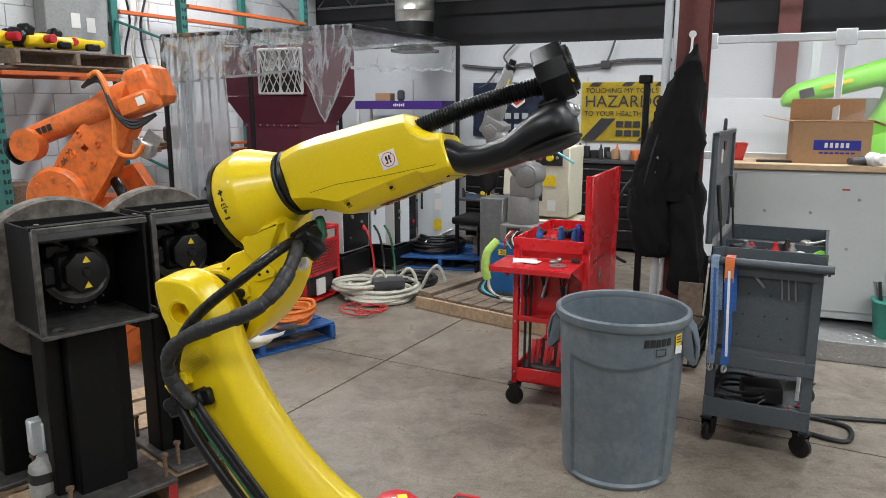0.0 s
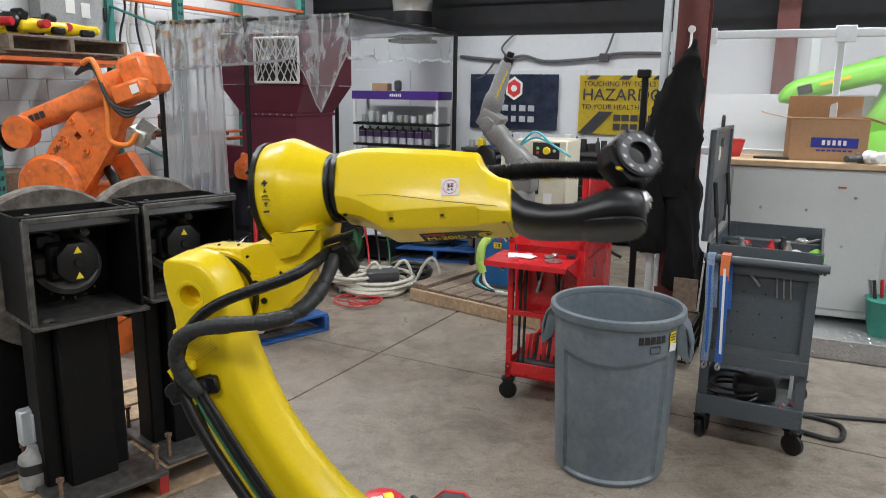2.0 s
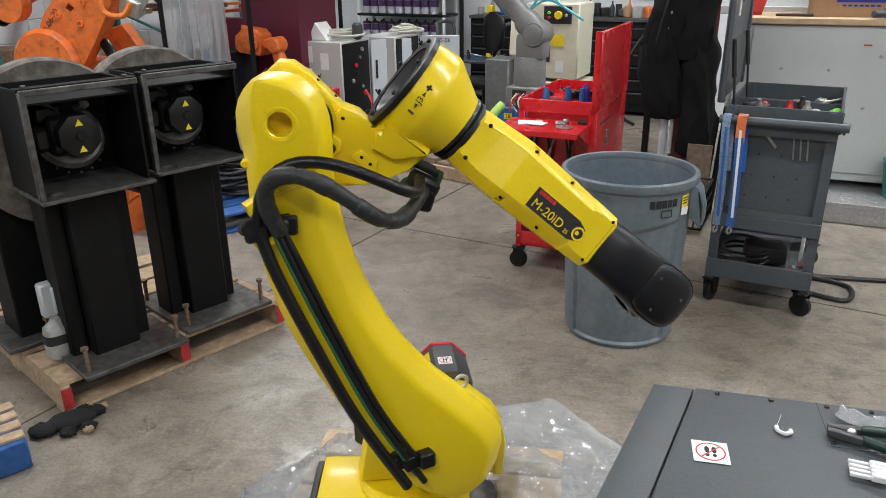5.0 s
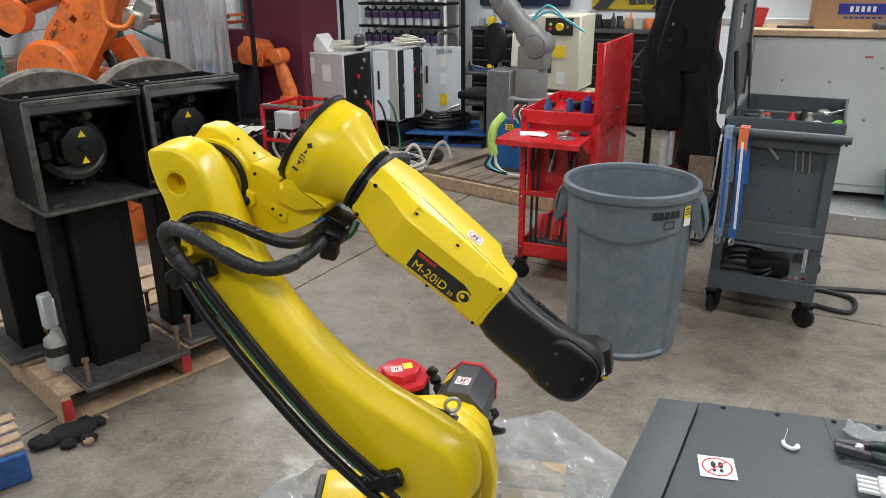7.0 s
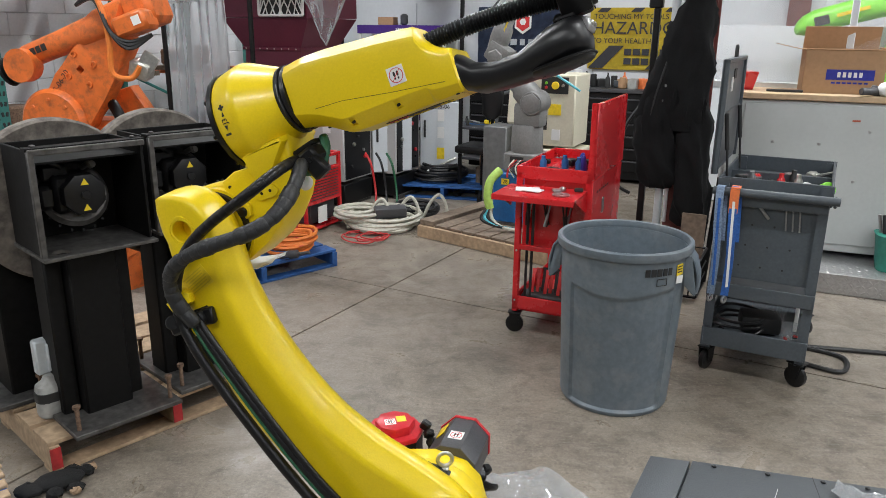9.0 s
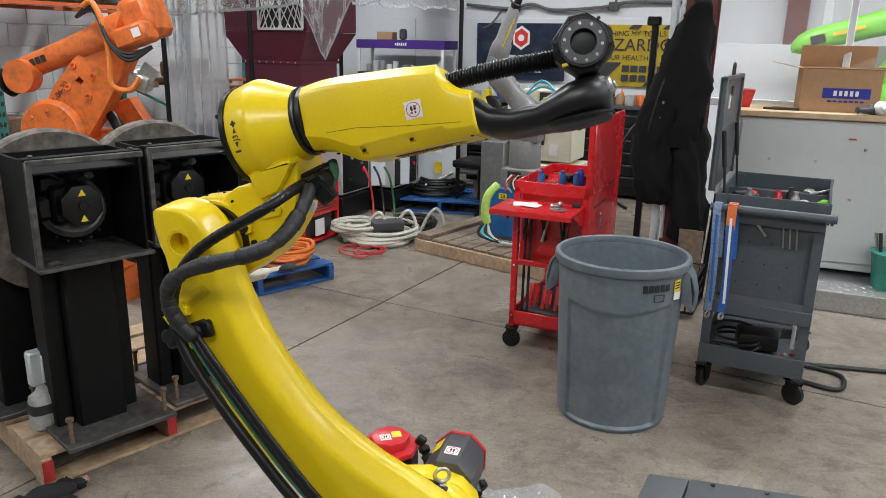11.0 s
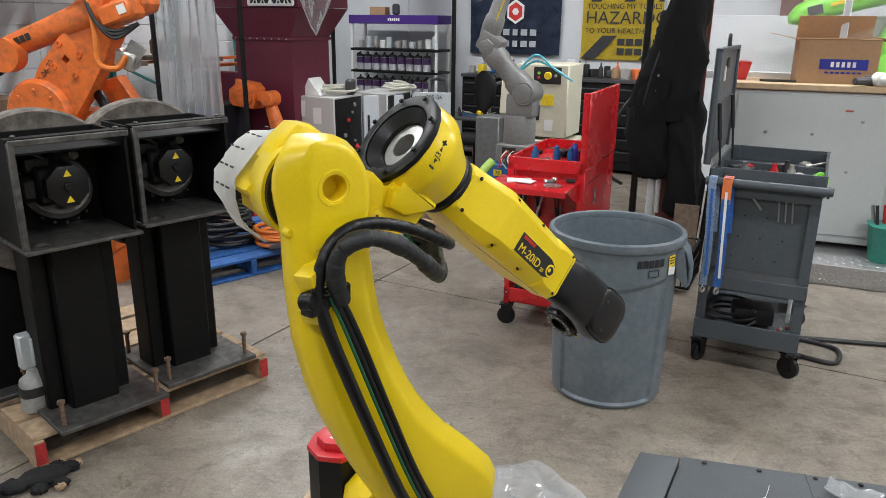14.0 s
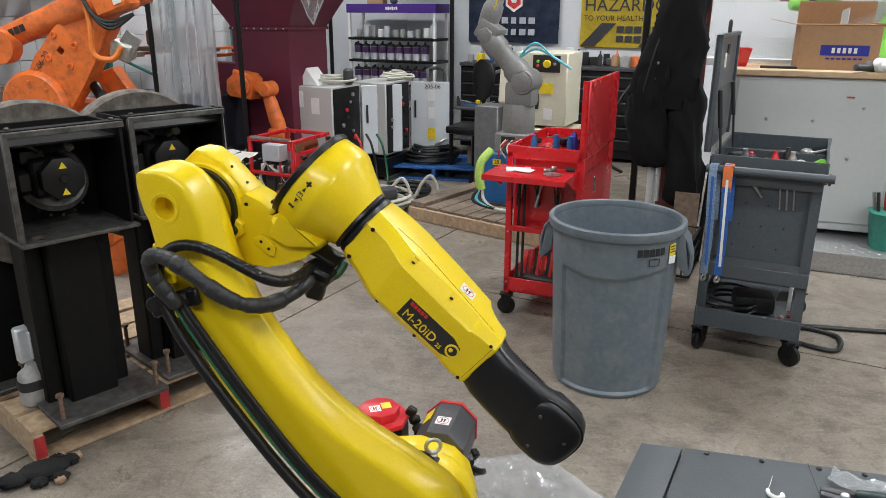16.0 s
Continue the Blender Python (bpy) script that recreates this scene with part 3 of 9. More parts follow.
def no_step_sticker(parent, at, s=0.045, red=True):
    """A white square plate with two dark soles in a red ring."""
    bm = B()
    box(bm, (s, s, 0.0008), bevel=0.0)
    st = part("sticker", bm, WHITE, parent, "white no-step sticker with red ring", at=at)
    bm = B()
    lathe(bm, [(s * 0.38, 0.0006), (s * 0.42, 0.0006), (s * 0.42, 0.0010), (s * 0.38, 0.0010)], n=24, closed=True)
    part("ring", bm, REDINK, st)
    for x in (-0.1, 0.1):
        bm = B()
        loft(bm, [oval((x * s, 0.09 * s, z), (1, 0, 0), (0, 1, 0), s * 0.07, s * 0.15, 2, 12) for z in (0.0004, 0.0009)])
        loft(bm, [oval((x * s, -0.16 * s, z), (1, 0, 0), (0, 1, 0), s * 0.055, s * 0.075, 2, 12) for z in (0.0004, 0.0009)])
        part("sole", bm, INK, st)
    bm = B()
    box(bm, (s * 0.78, s * 0.035, 0.0004), (0, 0, 0.0011), (0, 0, 45))
    part("slash", bm, REDINK, st)
    return st


def robot_base():
    bm = B()
    box(bm, (0.34, 0.34, 0.03), (-0.02, 0, 0.235), bevel=0.006)
    cyl(bm, 0.15, 0.055, (0, 0, 0.25), n=40, bevel=0.012)
    box(bm, (0.2, 0.2, 0.12), (-0.16, 0, 0.31), bevel=0.015, seg=2)
    base = part("base", bm, YELLOW, robot)
    for x in (-0.15, 0.11):
        for y in (-0.13, 0.13):
            screw(base, (x, y, 0.25), r=0.012, h=0.012)
    bm = B()
    box(bm, (0.02, 0.18, 0.1), (-0.268, 0, 0.31), bevel=0.004)
    part("connector_panel", bm, BLACKPL, base)
    bm = B()
    lathe(bm, [(0.125, 0.295), (0.14, 0.3), (0.14, 0.315), (0.125, 0.32)], n=40)
    part("swivel_ring", bm, BLACKPL, base)


robot_base()


def octagon(r):
    return [(r * math.cos(math.radians(22.5 + 45 * i)), r * math.sin(math.radians(22.5 + 45 * i))) for i in range(8)]


def make_turret():
    bm = B()
    cyl(bm, 0.15, 0.075, (0, 0, -0.265), n=40, bevel=0.012)
    prism(bm, [(-0.15, -0.19), (0.18, -0.19), (0.205, -0.06), (0.185, 0.01), (0.145, 0.05), (0.06, 0.068), (-0.03, 0.05), (-0.12, -0.02)], 0.1, (0, 0.06, 0), (90, 0, 0), bevel=0.016)
    t = part("turret", bm, YELLOW, robot)
    bm = B()
    lathe(bm, [(0.0, 0.0), (0.125, 0.0), (0.125, 0.022), (0.0, 0.022)], (0.075, -0.064, -0.025), (90, 0, 0), 40)
    part("joint_ring", bm, BLACKPL, t)
    bm = B()
    prism(bm, [(-0.134, 0.02), (-0.125, 0.035), (-0.047, 0.079), (0.02, 0.088), (0.075, 0.094), (0.12, 0.09), (0.162, 0.074), (0.197, 0.043), (0.217, 0.012), (0.231, -0.06), (0.225, -0.16), (0.2, -0.16), (0.198, -0.06), (0.17, 0.005), (0.12, 0.042), (0.06, 0.058), (-0.03, 0.045), (-0.1, 0.01)], 0.055, (0, -0.035, 0), (90, 0, 0), bevel=0.006)
    part("yoke_flange", bm, YELLOW, t)
    # lifting eye
    bm = B()
    lathe(bm, [(0.0175 + 0.005 * math.cos(a), 0.005 * math.sin(a)) for a in (2 * math.pi * i / 10 for i in range(10))], (0, 0, 0.03), (90, 0, 25), 24, closed=True)
    cyl(bm, 0.011, 0.01, (0, 0, 0), n=16, bevel=0.002)
    part("lifting_eye", bm, ZINC, t, "zinc plated lifting eye", at=tf((0.118, -0.062, 0.084)))
    screw(t, (0.075, -0.066, 0.092), r=0.006, h=0.009)
    screw(t, (-0.02, -0.062, 0.083), r=0.003, h=0.004)
    screw(t, (0.03, -0.062, 0.088), r=0.003, h=0.004)
    # shoulder motor, lying behind the yoke
    bm = B()
    prism(bm, octagon(0.074), 0.155, (0.098, 0.05, 0.01), (-90, 0, 0), bevel=0.005)
    m = part("shoulder_motor", bm, GREYMOT, t, "dark grey octagonal servo motor")
    bm = B()
    prism(bm, octagon(0.077), 0.012, (0.098, 0.2, 0.01), (-90, 0, 0), bevel=0.002)
    part("motor_cap", bm, REDCAP, m, "red motor end cap")
    no_step_sticker(m, tf((0.098, 0.11, 0.0793), (0, 0, 0)), 0.038)
    bm = B()
    box(bm, (0.03, 0.05, 0.002), (0.048, 0.15, 0.0605), (0, -45, 0))
    part("warning_label", bm, YELINK, m)
    bm = B()
    for k in range(4):
        box(bm, (0.03, 0.026, 0.03), (0.15 + 0.012 * (k % 2), 0.1 + 0.03 * k, -0.04 - 0.008 * k), (10 * k, 15, 20 * k), bevel=0.005)
    tube(bm, [(0.15, 0.12, -0.05), (0.19, 0.14, -0.08), (0.19, 0.2, -0.12), (0.15, 0.24, -0.16)], 0.009)
    part("cable_plugs", bm, BLACKPL, m)
    # upright swivel motor
    bm = B()
    prism(bm, octagon(0.078), 0.2, (-0.088, 0.14, -0.165), bevel=0.004)
    m = part("swivel_motor", bm, BLACKPL, t, "black upright servo motor")
    bm = B()
    prism(bm, octagon(0.081), 0.016, (-0.088, 0.14, 0.035), bevel=0.003)
    prism(bm, octagon(0.055), 0.03, (-0.088, 0.14, 0.046), bevel=0.005)
    cap = part("motor_cap", bm, REDCAP, m, "red motor end cap")
    no_step_sticker(m, tf((-0.096, 0.125, 0.0768), (0, 0, 30)), 0.03)
    bm = B()
    box(bm, (0.026, 0.03, 0.0008), (-0.073, 0.15, 0.0768), (0, 0, 30))
    part("warning_label", bm, YELINK, m)
    bm = B()
    for k in range(4):
        box(bm, (0.028, 0.024, 0.026), (-0.006 + 0.012 * k, 0.165 - 0.008 * k, 0.06 - 0.02 * k), (20 * k, 30, 40 * k), bevel=0.005)
    tube(bm, [(-0.004, 0.16, 0.045), (0.014, 0.15, 0.01), (0.01, 0.12, -0.06), (-0.03, 0.08, -0.12)], 0.008)
    part("cable_plugs", bm, BLACKPL, m)
    return t


turret = make_turret()

# outline of the lower arm: height, back edge, front edge
ARM_EDGE = [(-0.135, -0.05, 0.03), (-0.122, -0.085, 0.07), (-0.1, -0.11, 0.092), (-0.06, -0.135, 0.12), (-0.03, -0.146, 0.131), (0.01, -0.151, 0.128), (0.05, -0.157, 0.113), (0.1, -0.167, 0.094),
            (0.14, -0.173, 0.077), (0.19, -0.18, 0.054), (0.25, -0.187, 0.034), (0.31, -0.192, 0.018), (0.37, -0.196, 0.009), (0.44, -0.197, 0.005), (0.5, -0.193, 0.006), (0.555, -0.184, 0.01),
            (0.6, -0.177, 0.017), (0.64, -0.165, 0.026), (0.69, -0.15, 0.038), (0.73, -0.137, 0.052), (0.77, -0.122, 0.071), (0.8, -0.11, 0.084), (0.835, -0.099, 0.095), (0.868, -0.091, 0.1),
            (0.895, -0.084, 0.096), (0.92, -0.072, 0.085), (0.94, -0.055, 0.067), (0.953, -0.036, 0.047), (0.962, -0.014, 0.026)]
HOLE = (0.006, 0.868)


def make_lower_arm():
    bm = B()
    rings = []
    for z, a, b in ARM_EDGE:
        head = min(1.0, max(0.0, (z - 0.72) / 0.1))
        head = head * head * (3 - 2 * head)
        end = 0.5 + 0.5 * max(0.0, min(1.0, (z + 0.15) / 0.05, (0.975 - z) / 0.03))
        round_top = min(1.0, max(0.0, (z - 0.8) / 0.07))
        cr, cl = (0.044 - 0.022 * head) * end, (0.03 - 0.006 * head + 0.02 * round_top) * end
        w = b - a
        cr, cl = min(cr, w * 0.4), min(cl, w * 0.3)
        face, back = -0.19 + 0.012 * (1 - end), -0.082
        corners = [(b - 0.02 * end, back), (b, -0.118), (b, -0.15 + 0.014 * head), (b - cr, face), (a + cl, face), (a, -0.16 + 0.01 * head + 0.024 * round_top), (a, -0.112), (a + 0.025 * end, back)]
        ring = []
        for i, c in enumerate(corners):
            p, q, r = Vector(corners[i - 1]), Vector(c), Vector(corners[(i + 1) % 8])
            k = min(0.014, (p - q).length * 0.42, (r - q).length * 0.42)
            u, v = q + (p - q).normalized() * k, q + (r - q).normalized() * k
            for e in range(5):
                e /= 4
                o = u * (1 - e) ** 2 + q * 2 * e * (1 - e) + v * e * e
                ring.append(Vector((o.x, o.y, z)))
        rings.append(ring)
    loft(bm, rings)
    cut = B()
    lathe(cut, [(0, 0), (0.0245, 0), (0.0245, 0.04), (0.03, 0.046), (0.03, 0.06), (0, 0.06)], (HOLE[0], -0.148, HOLE[1]), (90, 0, 0), 40)
    bm = carve(bm, cut)
    lathe(bm, [(0.029, 0), (0.036, 0.0), (0.035, 0.003), (0.03, 0.003)], (HOLE[0], -0.1885, HOLE[1]), (90, 0, 0), 40, closed=True)
    cyl(bm, 0.009, 0.02, (-0.1, -0.14, 0.822), (90, 0, 0), 16, 0.003)
    box(bm, (0.03, 0.02, 0.014), (-0.115, -0.176, 0.735), (0, 20, 0), bevel=0.005)
    arm = part("lower_arm", bm, YELLOW, robot, smooth=35)
    bm = B()
    for z in (0.664, 0.732):
        prism(bm, [(-0.03, -0.014), (0.02, -0.018), (0.03, 0), (0.02, 0.018), (-0.03, 0.014)], 0.05, (-0.132 + (z - 0.66) * 0.3, -0.178, z + 0.014), (90, 0, 20), bevel=0.006)
    part("cable_lug", bm, YELLOW, arm)
    bm = B()
    box(bm, (0.05, 0.035, 0.035), (-0.132, -0.222, 0.7), (0, 15, 15), bevel=0.006)
    box(bm, (0.045, 0.022, 0.03), (-0.09, -0.216, 0.69), (0, 15, 5), bevel=0.005)
    box(bm, (0.03, 0.02, 0.04), (-0.068, -0.204, 0.68), (0, 25, 5), bevel=0.004)
    cyl(bm, 0.018, 0.03, (-0.148, -0.215, 0.716), (90, 0, 30), 12, 0.003)
    box(bm, (0.085, 0.01, 0.04), (-0.105, -0.198, 0.693), (0, 15, 0), bevel=0.003)
    part("cable_clamp", bm, BLACKPL, arm)
    faint = shader("faint_print", (0.66, 0.48, 0.02), 0.5, bump=0)
    plate = B()
    box(plate, (0.075, 0.0008, 0.05), (-0.045, -0.1902, 0.76), bevel=0.0)
    plate = part("data_plate", plate, shader("clear_plate_film", (0.8, 0.59, 0.02), 0.4, bump=0), arm, "faint printed data plate")
    for k in range(7):
        bm = B()
        box(bm, (0.066 - 0.008 * (k % 3), 0.0006, 0.0026), (-0.045, -0.191, 0.779 - 0.0062 * k))
        part("print_line", bm, faint, plate)
    # cables strapped along the back of the arm
    for name, mat, r, dx, dy, z1 in (("main_cable", RUBBER, 0.0135, 0.016, 0.0, -0.02), ("thin_cable", RUBBER, 0.0085, 0.056, 0.004, -0.03), ("earth_cable", CABLEG, 0.0036, 0.047, -0.002, 0.0),
                                     ("side_cable", RUBBER, 0.007, 0.07, 0.004, 0.02)):
        bm = B()
        pts = [(-0.138 + dx * 0.8, -0.226 + dy, 0.7), (-0.152 + dx, -0.236 + dy, 0.6), (-0.158 + dx, -0.238 + dy, 0.4), (-0.158 + dx, -0.232 + dy, 0.2), (-0.14 + dx, -0.215 + dy, z1)]
        tube(bm, pts, r, 12, 5)
        part(name, bm, mat, arm)
    bm = B()
    for k in range(3):
        box(bm, (0.04, 0.036, 0.04), (-0.125 + 0.035 * k, -0.208, 0.05 - 0.012 * k), (0, 10 * k, 20), bevel=0.006)
    part("cable_clamp", bm, BLACKPL, arm)
    return arm


lower_arm = make_lower_arm()


def make_elbow():
    """The elbow casting; the joint is at its origin, the roll axis runs along x at height OFFSET."""
    bm = B()
    prism(bm, [(-0.085, -0.045), (-0.085, 0.03), (-0.05, 0.07), (0.05, 0.085), (0.1, 0.075), (0.142, 0.112), (0.166, 0.136), (0.172, 0.154), (0.27, 0.154), (0.272, 0.128), (0.26, 0.09), (0.234, 0.04), (0.205, 0.0), (0.17, -0.04),
               (0.12, -0.072), (0.05, -0.098), (-0.03, -0.092)], 0.136, (0, 0.068, 0), (90, 0, 0), bevel=0.014)
    prism(bm, [(0.146, 0.112), (0.166, 0.13), (0.176, 0.152), (0.266, 0.152), (0.27, 0.14), (0.215, 0.085), (0.165, 0.075)], 0.18, (0, 0.09, 0), (90, 0, 0), bevel=0.012)
    lathe(bm, [(0, 0), (0.098, 0), (0.102, 0.006), (0.102, 0.07), (0, 0.07)], (0, -0.0, 0), (90, 0, 0), 40)
    e = part("elbow_housing", bm, YELLOW, robot)
    bm = B()
    lathe(bm, [(0.085, 0), (0.095, 0), (0.095, 0.014), (0.085, 0.014)], (0, -0.069, 0), (90, 0, 0), 40, closed=True)
    part("joint_ring", bm, BLACKPL, e)
    # cover with bolts along the top
    bm = B()
    prism(bm, [(-0.1, 0.0), (-0.104, 0.043), (-0.097, 0.09), (-0.072, 0.108), (-0.03, 0.111), (0.06, 0.104), (0.068, 0.09), (0.062, 0.06), (0.03, 0.02), (-0.07, 0.0)], 0.074, (0.0, 0.024, 0.0), (90, 0, 0), bevel=0.01)
    prism(bm, [(0.055, 0.05), (0.06, 0.103), (0.1, 0.116), (0.138, 0.113), (0.13, 0.075), (0.1, 0.05)], 0.085, (0.0, 0.02, 0.0), (90, 0, 0), bevel=0.007)
    prism(bm, [(0.07, 0.03), (0.082, 0.045), (0.104, 0.047), (0.118, 0.03), (0.112, 0.005), (0.085, -0.002)], 0.02, (0.0, -0.06, 0.0), (90, 0, 0), bevel=0.006)
    c = part("motor_cover", bm, YELLOW, e)
    for x, z in ((-0.014, 0.084), (0.078, 0.085)):
        screw(c, (x, -0.049 if x < 0 else -0.064, z), (90, 0, 0), 0.0045)
    for x, y in ((0.03, -0.03), (0.03, 0.02), (0.08, -0.03), (0.08, 0.02)):
        screw(c, (x - 0.04, y, 0.11 - (x - 0.03) * 0.06), (0, 4, 0), 0.0035)
    # elbow motor at the rear, under taped paper
    bm = B()
    prism(bm, octagon(0.086), 0.1, (0.005, 0.0, -0.012), (-90, 0, 0), bevel=0.01)
    box(bm, (0.1, 0.1, 0.13), (-0.04, 0.03, -0.012), bevel=0.02, seg=2)
    m = part("elbow_motor", bm, YELLOW, e)
    bm = B()
    rnd = random.Random(5)
    g = []
    for i in range(9):
        row = []
        for k in range(10):
            a = math.radians(-105 + 180 * k / 9)
            r = 0.117 + rnd.uniform(-0.003, 0.003) + 0.004 * math.sin(i * 1.3 + k)
            ragged = 0.016 * math.sin(k * 2.1) if i in (0, 8) else 0
            row.append(bm.verts.new((0.006 - r * math.cos(a), 0.018 + 0.115 * i / 8 + ragged, -0.015 + r * math.sin(a) * 0.98)))
        g.append(row)
    for i in range(8):
        for k in range(9):
            bm.faces.new((g[i][k], g[i + 1][k], g[i + 1][k + 1], g[i][k + 1]))
    bmesh.ops.solidify(bm, geom=list(bm.faces), thickness=0.0012)
    paper = part("taped_paper", bm, PAPER, m, "creased white paper taped round the motor")
    for k in range(7):
        a = math.radians(-35 + 20 * k)
        for q in range(3):
            bm = B()
            box(bm, (0.001, 0.022 - 0.004 * ((k + q) % 3), 0.004), (0.006 - 0.1245 * math.cos(a), 0.042 + 0.03 * q, -0.015 + 0.122 * math.sin(a)), (0, math.degrees(a), 0))
            part("print_bar", bm, INK, paper)
    # bell-shaped roll housing
    rot = (0, 90, 0)
    bm = B()
    lathe(bm, [(0.092, 0.14), (0.112, 0.14), (0.115, 0.146), (0.122, 0.19), (0.122, 0.2), (0.119, 0.21), (0.084, 0.278), (0.08, 0.288), (0.06, 0.288), (0.06, 0.2), (0.092, 0.15)], (0, 0, OFFSET), rot, 48, closed=True)
    bell = part("roll_housing", bm, YELLOW, e)
    bm = B()
    lathe(bm, [(0.089, 0.128), (0.112, 0.126), (0.1185, 0.13), (0.1185, 0.142), (0.094, 0.145)], (0, 0, OFFSET), rot, 20, closed=True)
    lathe(bm, [(0.094, 0.135), (0.072, 0.166), (0.06, 0.17), (0.06, 0.15), (0.085, 0.13)], (0, 0, OFFSET), rot, 40)
    fl = part("rear_flange", bm, BLACKPL, bell, "black rear flange ring")
    for k in range(8):
        a = 2 * math.pi * k / 8 + 0.2
        screw(bell, (0.124, 0.106 * math.cos(a), OFFSET + 0.106 * math.sin(a)), (0, -90, 0), 0.0055, 0.007)
    bm = B()
    lathe(bm, [(0.031, 0.158), (0.058, 0.16), (0.06, 0.182), (0.031, 0.25)], (0, 0, OFFSET), rot, 40, closed=True)
    part("hollow_shaft", bm, shader("machined_face", (0.4, 0.4, 0.39), 0.38, 0.6, grain=90, vary=0.08), bell, "bright machined hollow shaft")
    # Added black disc blanks off the bore, which is open right through.
    bm = B()
    lathe(bm, [(0.0, 0.245), (0.06, 0.245), (0.06, 0.249), (0.0, 0.249)], (0, 0, OFFSET), rot, 24)
    part("bore_blank", bm, BLACKPL, bell)
    bm = B()
    lathe(bm, [(0.05, 0.286), (0.079, 0.286), (0.081, 0.296), (0.075, 0.3), (0.079, 0.304), (0.079, 0.314), (0.05, 0.314)], (0, 0, OFFSET), rot, 48, closed=True)
    part("roll_ring", bm, BLACKGLOSS, bell, "glossy black joint ring")
    # axis mark
    surf = Matrix.Translation((0.17, -0.1195, OFFSET + 0.003)) @ pose(0, 0, 0, 90, 0, 0) @ pose(0, 0, 0, 0, 9, 90)
    mark = lettering("axis_mark", "J3", 0.019, INK, bell, surf)
    bm = B()
    for s, x in ((1, 0.031), (-1, -0.031)):
        box(bm, (0.005, 0.014, 0.001), (x, 0, 0))
        if s > 0:
            box(bm, (0.014, 0.005, 0.001), (x, 0, 0.0))
        prism(bm, [(x * 0.5 - s * 0.005, -0.004), (x * 0.5 + s * 0.006, 0), (x * 0.5 - s * 0.005, 0.004)][::s], 0.001)
    part("sign", bm, INK, bell, at=surf)
    # small pads and a black plug on the near side
    bm = B()
    prism(bm, [(-0.03, -0.012), (-0.02, -0.018), (0.024, -0.018), (0.034, -0.006), (0.024, 0.012), (-0.02, 0.012)], 0.012, (0.17, -0.064, 0.048), (90, 0, 0), bevel=0.003)
    pad = part("bolt_pad", bm, YELLOW, e)
    for x in (-0.012, 0.012):
        screw(pad, (0.172 + x, -0.0755, 0.046), (90, 0, 0), 0.004, 0.002)
    bm = B()
    cyl(bm, 0.012, 0.018, (0.095, -0.07, 0.02), (90, 0, 0), 20, 0.003)
    cyl(bm, 0.007, 0.01, (0.107, -0.068, -0.02), (90, 0, 0), 16, 0.002)
    part("plug", bm, BLACKPL, e)
    # cable bracket below
    bm = B()
    box(bm, (0.07, 0.055, 0.036), (0.305, -0.065, 0.085), (0, -15, 0), bevel=0.008)
    box(bm, (0.11, 0.07, 0.012), (0.27, -0.02, 0.105), (0, -12, 0), bevel=0.003)
    box(bm, (0.04, 0.04, 0.05), (0.325, -0.08, 0.06), (0, -25, 10), bevel=0.006)
    for q in range(3):
        cyl(bm, 0.006, 0.012, (0.285 + 0.02 * q, -0.094, 0.088 - 0.004 * q), (90, 0, 0), 8)
    part("cable_bracket", bm, BLACKPL, e)
    bm = B()
    tube(bm, [(0.27, -0.05, 0.06), (0.31, -0.045, 0.055), (0.335, -0.03, 0.09), (0.33, -0.01, 0.12)], 0.011)
    part("inner_cable", bm, CABLEG, e)
    bm = B()
    cyl(bm, 0.018, 0.025, (0.25, -0.02, 0.03), (60, 20, 0), 16, 0.004)
    part("white_plug", bm, WHITE, e)
    return e


elbow = make_elbow()


